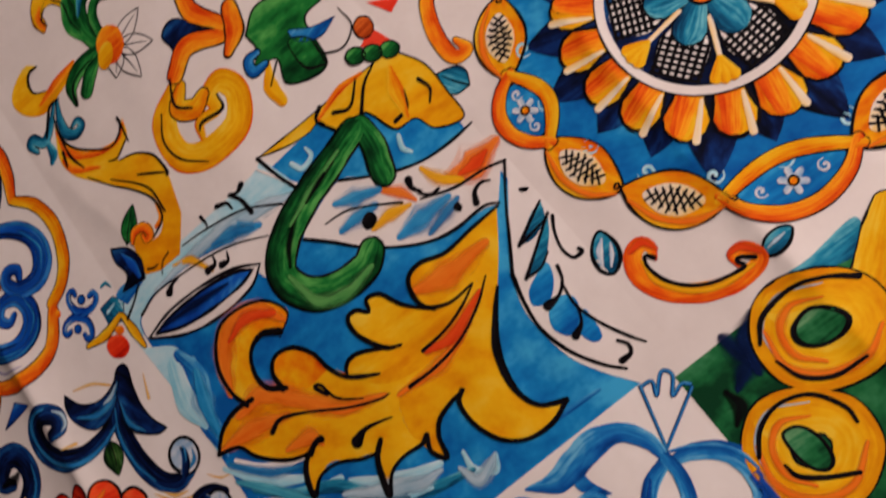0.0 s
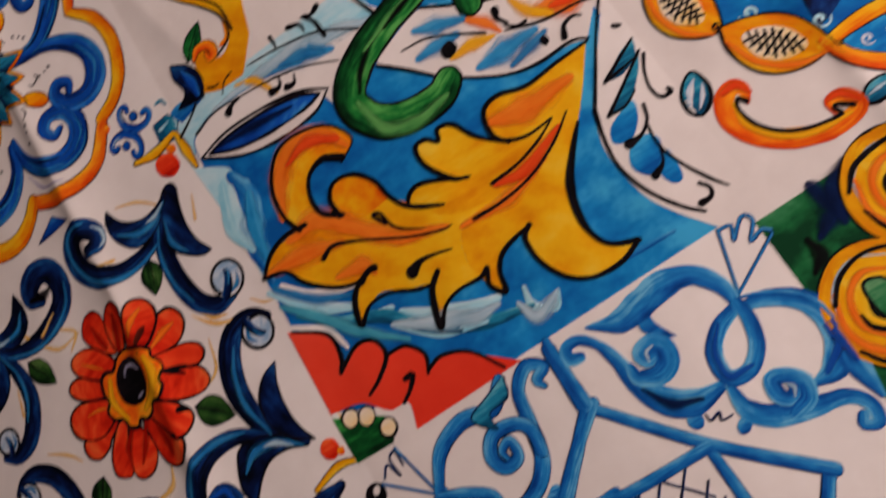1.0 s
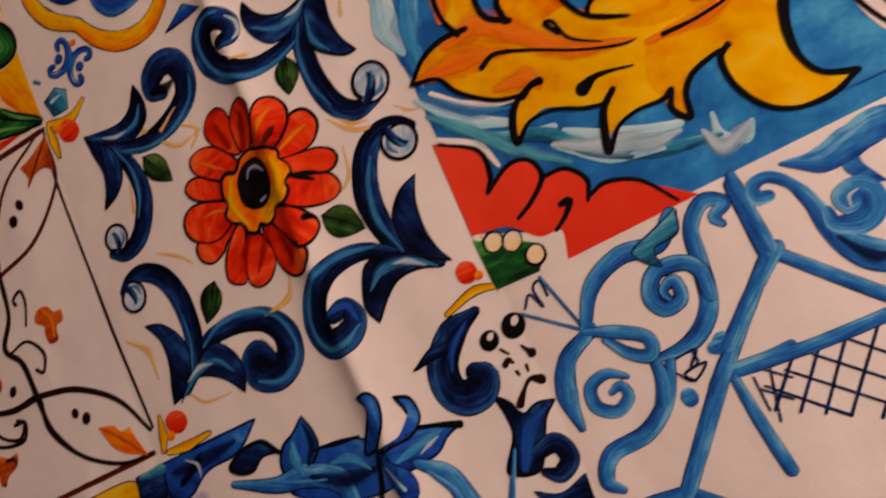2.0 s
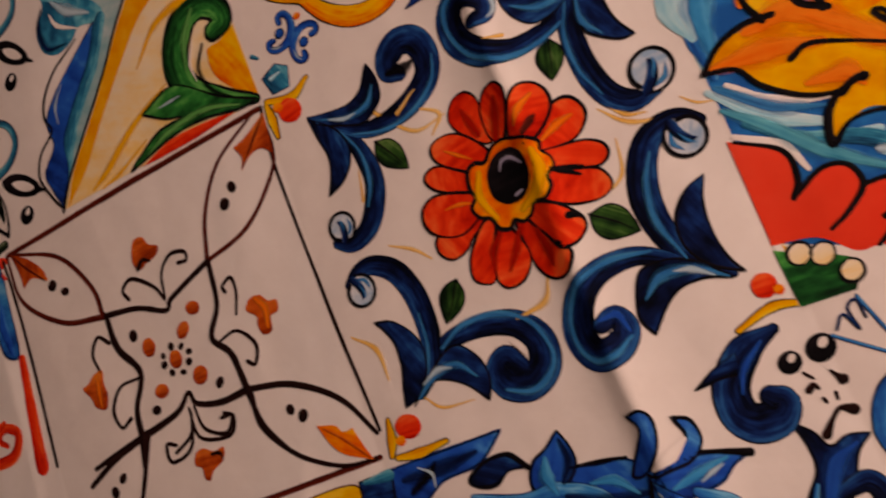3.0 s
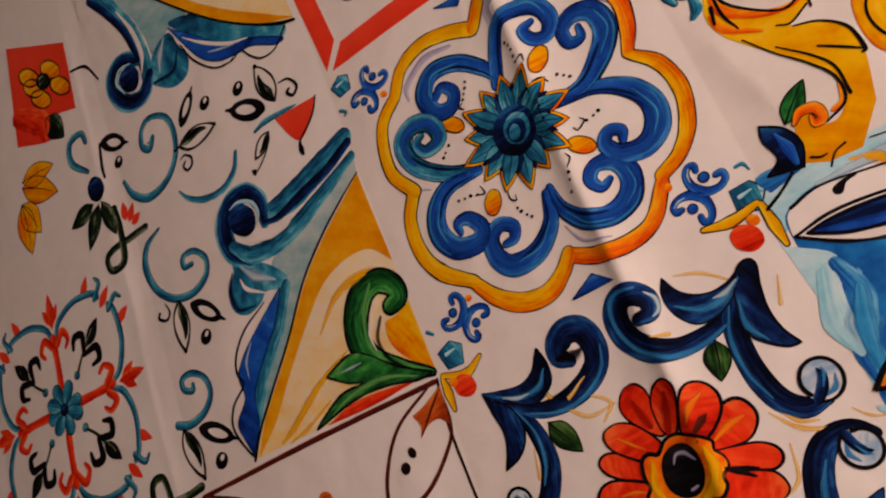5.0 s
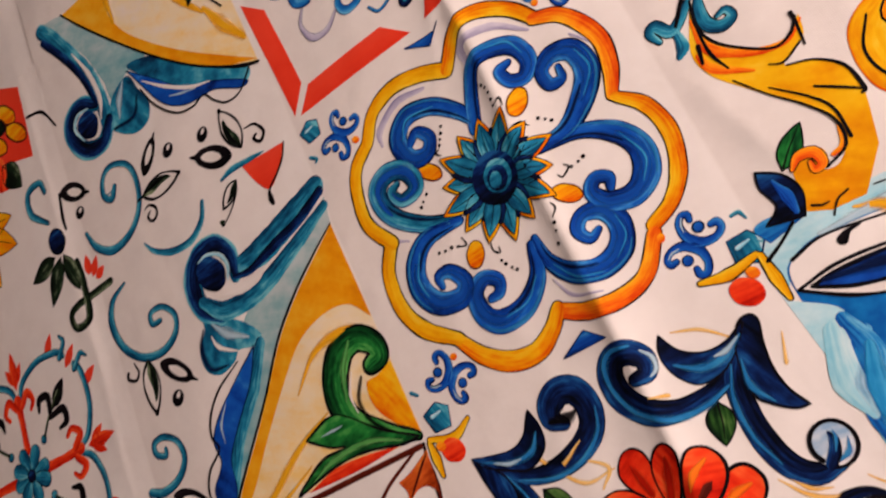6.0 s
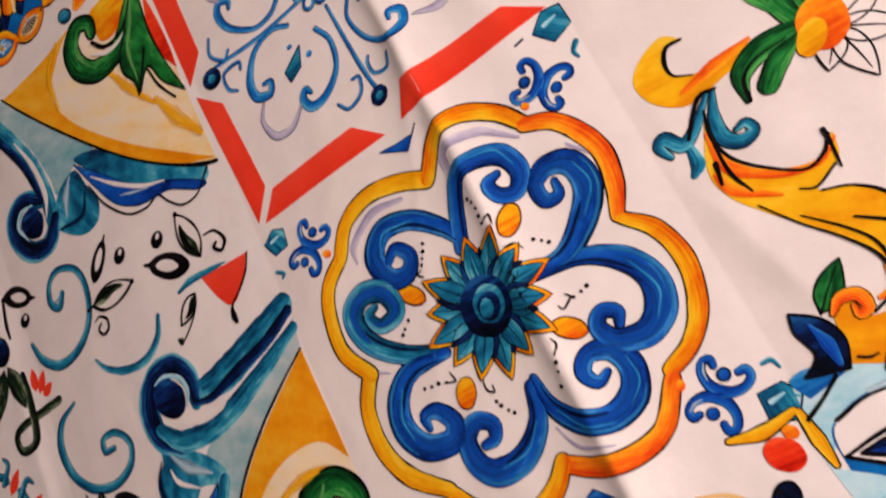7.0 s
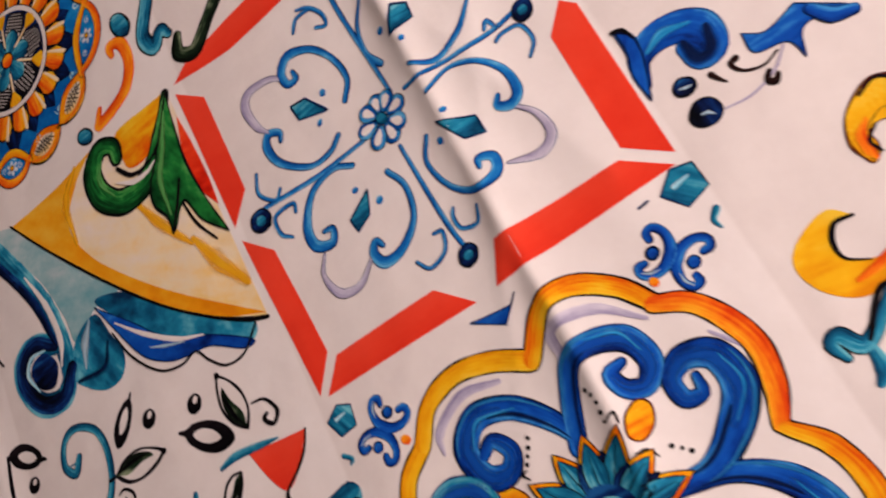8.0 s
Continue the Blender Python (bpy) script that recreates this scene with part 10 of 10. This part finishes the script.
brush(NAVYSQ, "fleck", SOOT, [(140.2, 137.2), (141.0, 136.1), (142.1, 134.8)], (0.8, 1, 0.8), lay=3)
brush(NAVYSQ, "fleck", SOOT, [(139.6, 132.0), (141.3, 133.1), (142.3, 131.7)], (2.2, 1.8, 1), lay=3)
brush(NAVYSQ, "fleck", SOOT, [(147.1, 135.4), (148.2, 133.6), (149.2, 132.2)], (0.8, 1.4, 3.4), lay=3)
brush(NAVYSQ, "fleck", SOOT, [(139.0, 119.0), (142.5, 122.9), (145.4, 124.9), (148.5, 123.5)], (2.6, 1.2, 1.4, 3.2), lay=3)
brush(NAVYSQ, "fleck", SOOT, [(142.3, 128.6), (142.7, 127.5)], (1.2, 1), lay=3)
brush(NAVYSQ, "fleck", SOOT, [(146.0, 129.2), (145.8, 127.4)], (1.2, 0.8), lay=3)
brush(NAVYSQ, "stem", WAVE, [(28.7, 133.7), (44.9, 127.4), (57.8, 126), (70.1, 119.1), (70.4, 104.9)], (1.9, 5.1, 7.8, 7.8, 5.1), lay=4, edge=NAVY, ew=0.4)
blob(NAVYSQ, "blue_leaf", BLUE, [(87.8, 121.6, 1), (96.3, 113.2), (96.2, 106), (91, 103.1, 1), (88, 112.3)], lay=6, edge=NAVY, ew=0.4)
brush(NAVYSQ, "leaf_light", PALE, [(88.2, 117.8), (92.5, 109)], (0.5, 1.4), lay=9)
brush(NAVYSQ, "stem", WAVE, [(99.1, 115), (107.5, 107.7), (111.1, 94.1)], (2.4, 5.9, 7.6), lay=5, edge=NAVY, ew=0.3)
brush(NAVYSQ, "navy_scroll", NAVY, [(134.4, 102.3), (144, 104.2), (146.5, 98.3), (141.6, 94.8), (137.4, 97)], (3.2, 5.8, 5.8, 4.8, 2.2), lay=5, edge=LINE, ew=0.3)
blob(NAVYSQ, "navy_leaf", NAVY, [(131.3, 93, 1), (139.3, 89.6), (148.9, 92.4, 1), (147.9, 82.4, 1), (134, 85.4, 1)], lay=4, edge=LINE, ew=0.3)
brush(NAVYSQ, "leaf_light", MAUVE, [(7, 134.6), (14.4, 134.3), (10.5, 124.9)], (1.7, 5.1, 4.3), lay=5)
brush(NAVYSQ, "stem", NAVY, [(10.7, 131.4), (6.6, 124.5)], (5.1, 5.5), lay=4)
brush(NAVYSQ, "leaf_light", WAVE, [(43.3, 129.2), (55, 124.6), (64.9, 122.1)], (0.6, 1.6, 0.6), lay=10)
brush(NAVYSQ, "leaf_light", WAVE, [(101.5, 111.5), (107.2, 102.4), (108.6, 94.9)], (0.9, 2.4, 1.7), lay=10)
brush(NAVYSQ, "leaf_light", WAVE, [(131.1, 106.9), (122.3, 90.7)], (1, 2.3), lay=10)
brush(NAVYSQ, "ink_line", LINE, [(87.6, 123.6), (84.4, 113.5), (80, 105.6)], (1.1, 2.2, 1.5), lay=11)

# yellow and blue leaf square
blob(LEAFSQ, "yellow_leaf", YELLOW, [(101.6, 151.9, 1), (135, 151.3), (135.5, 139.4), (139.6, 129.7, 1), (110.6, 138.6, 1), (112, 145.7, 1)], lay=4, edge=BROWN, ew=0.5)
blob(LEAFSQ, "dark_leaf", NAVY, [(137.7, 151.4, 1), (152.4, 151.8, 1), (144.9, 130.1), (136.4, 134.9)], lay=5, edge=LINE, ew=0.7)
brush(LEAFSQ, "leaf_light", TEAL, [(140.1, 150.6), (150.5, 150.3)], (1.8, 4.4), lay=7)
blob(LEAFSQ, "red_bloom", RED, [(120.4, 138.8), (127.6, 139.7), (132.5, 131.9, 1), (118, 136.3, 1)], lay=6, edge=LINE, ew=0.5)

# blue leaf scroll square
blob(TOPSQ, "leaf_spike", BLUE, [(1.6, 50.5, 1), (5.5, 46.4), (5.4, 40.6), (3.5, 34.1), (-0.4, 24.4, 1), (-0.9, 34.3), (1.3, 41.8)], lay=5, edge=NAVY, ew=0.6, slope=-30)
brush(TOPSQ, "leaf_scroll", BLUE, [(1.1, 29.2), (3.0, 37.3), (9.5, 40.6), (17.3, 39.4), (22.7, 34.6), (22.1, 28.3), (18.3, 27.6), (16.4, 31.9)], (2, 7, 9, 10, 11, 10, 9, 6), lay=3, edge=NAVY, ew=0.3)
brush(TOPSQ, "scroll_shade", NAVY_SOFT, [(23.8, 32.8), (22.0, 27.5), (17.1, 27.6), (16.3, 32.4)], (5, 8, 8, 5), lay=6)
brush(TOPSQ, "scroll_light", AZURE_SOFT, [(6.7, 38.3), (12.9, 40.4), (20.5, 38.4)], (2, 5, 2), lay=6)
brush(TOPSQ, "ink_line", LINE, [(1.2, 50.6), (4.2, 49.4), (5.6, 44.9)], (1.6, 1.4, 0.8), lay=7)
blob(TOPSQ, "berry", NAVY, [(6.6, 23.7), (9.4, 25.1), (12.4, 23.1), (12.2, 20.2), (9.2, 19.1), (6.4, 20.9)], lay=4, edge=LINE, ew=0.5)
blob(TOPSQ, "berry", NAVY, [(5.9, 13.3), (9.2, 16.1), (13.5, 14.8), (14.9, 10.5), (12.0, 7.4), (7.9, 7.9), (5.6, 10.3)], lay=4, edge=LINE, ew=0.5, slope=0)
brush(TOPSQ, "berry_light", PALE_SOFT, [(7.7, 22.3), (9.5, 21.5), (11.3, 21.3)], (0.6, 1.6, 0.6), lay=8)
brush(TOPSQ, "berry_light", PALE_SOFT, [(8.7, 11.7), (10.7, 11.2), (12.0, 9.8)], (0.6, 2, 0.6), lay=8)
brush(TOPSQ, "tendril", MAUVE, [(15.0, 9.3), (23.0, 8.2), (31.7, 10.6), (37.4, 15.4)], (0.6, 0.8, 0.8, 0.6), lay=3)
brush(TOPSQ, "tendril", SOOT, [(25.3, 20.3), (23.2, 19.4), (25.1, 15.7), (30.1, 13.6), (35.4, 15.0)], (2.2, 1.6, 1, 0.9, 0.6), lay=3)
brush(TOPSQ, "tendril", SOOT, [(30.4, 11.3), (28.7, 9.2), (30.2, 7.6), (31.9, 9.2)], (1.6, 2.2, 2.4, 1.4), lay=3)
brush(TOPSQ, "tendril", SOOT, [(17.3, 20.4), (18.2, 18.4), (19.7, 15.8)], (2, 1.4, 0.6), lay=3)
blob(TOPSQ, "blue_leaf", BLUE, [(30.4, 25.6, 1), (36, 21.8), (46, 23.8, 1), (56.5, 14.3, 1), (44.7, 16.4), (40.2, 8.3, 1), (38.8, 15.3), (30.3, 18.3)], lay=4, edge=NAVY, ew=0.3)
brush(TOPSQ, "blue_scroll", BLUE, [(48.3, 19.5), (51.7, 14.4), (56.7, 12.1)], (2.9, 4.4, 2.9), lay=5, edge=NAVY, ew=0.3)
blob(TOPSQ, "golden_leaf", YELLOW, [(55.7, -11, 1), (49.3, -6.6), (39.2, -11.1), (34.8, -19.2), (36.6, -26.1, 1), (40.6, -23.5), (40.9, -18.2), (46.8, -15.2), (51.2, -17.8, 1)], lay=3, edge=BROWN, ew=0.3)
brush(TOPSQ, "orange_shade", ORANGE, [(37.2, -23.8), (38.5, -18.3), (42, -15.3)], (1.4, 2.5, 0.8), lay=5)

# melon slice square
blob(FARSQ, "melon", CORAL, [(-10.1, 8.8, 1), (-3, 10.4), (0.6, 0.8, 1), (0.2, -3.2, 1)], lay=4)
blob(FARSQ, "seed_head", RUST, [(-1.7, 10.5), (-5.4, 9.2), (-8.2, 12.1), (-7.4, 16.4), (-3.7, 17.7), (-0.8, 14.8)], lay=5, edge=LINE, ew=0.6)
blob(FARSQ, "red_field", CORAL, [(2, 20, 1), (12.6, 11.8, 1), (6.6, 9.8, 1)], lay=4)
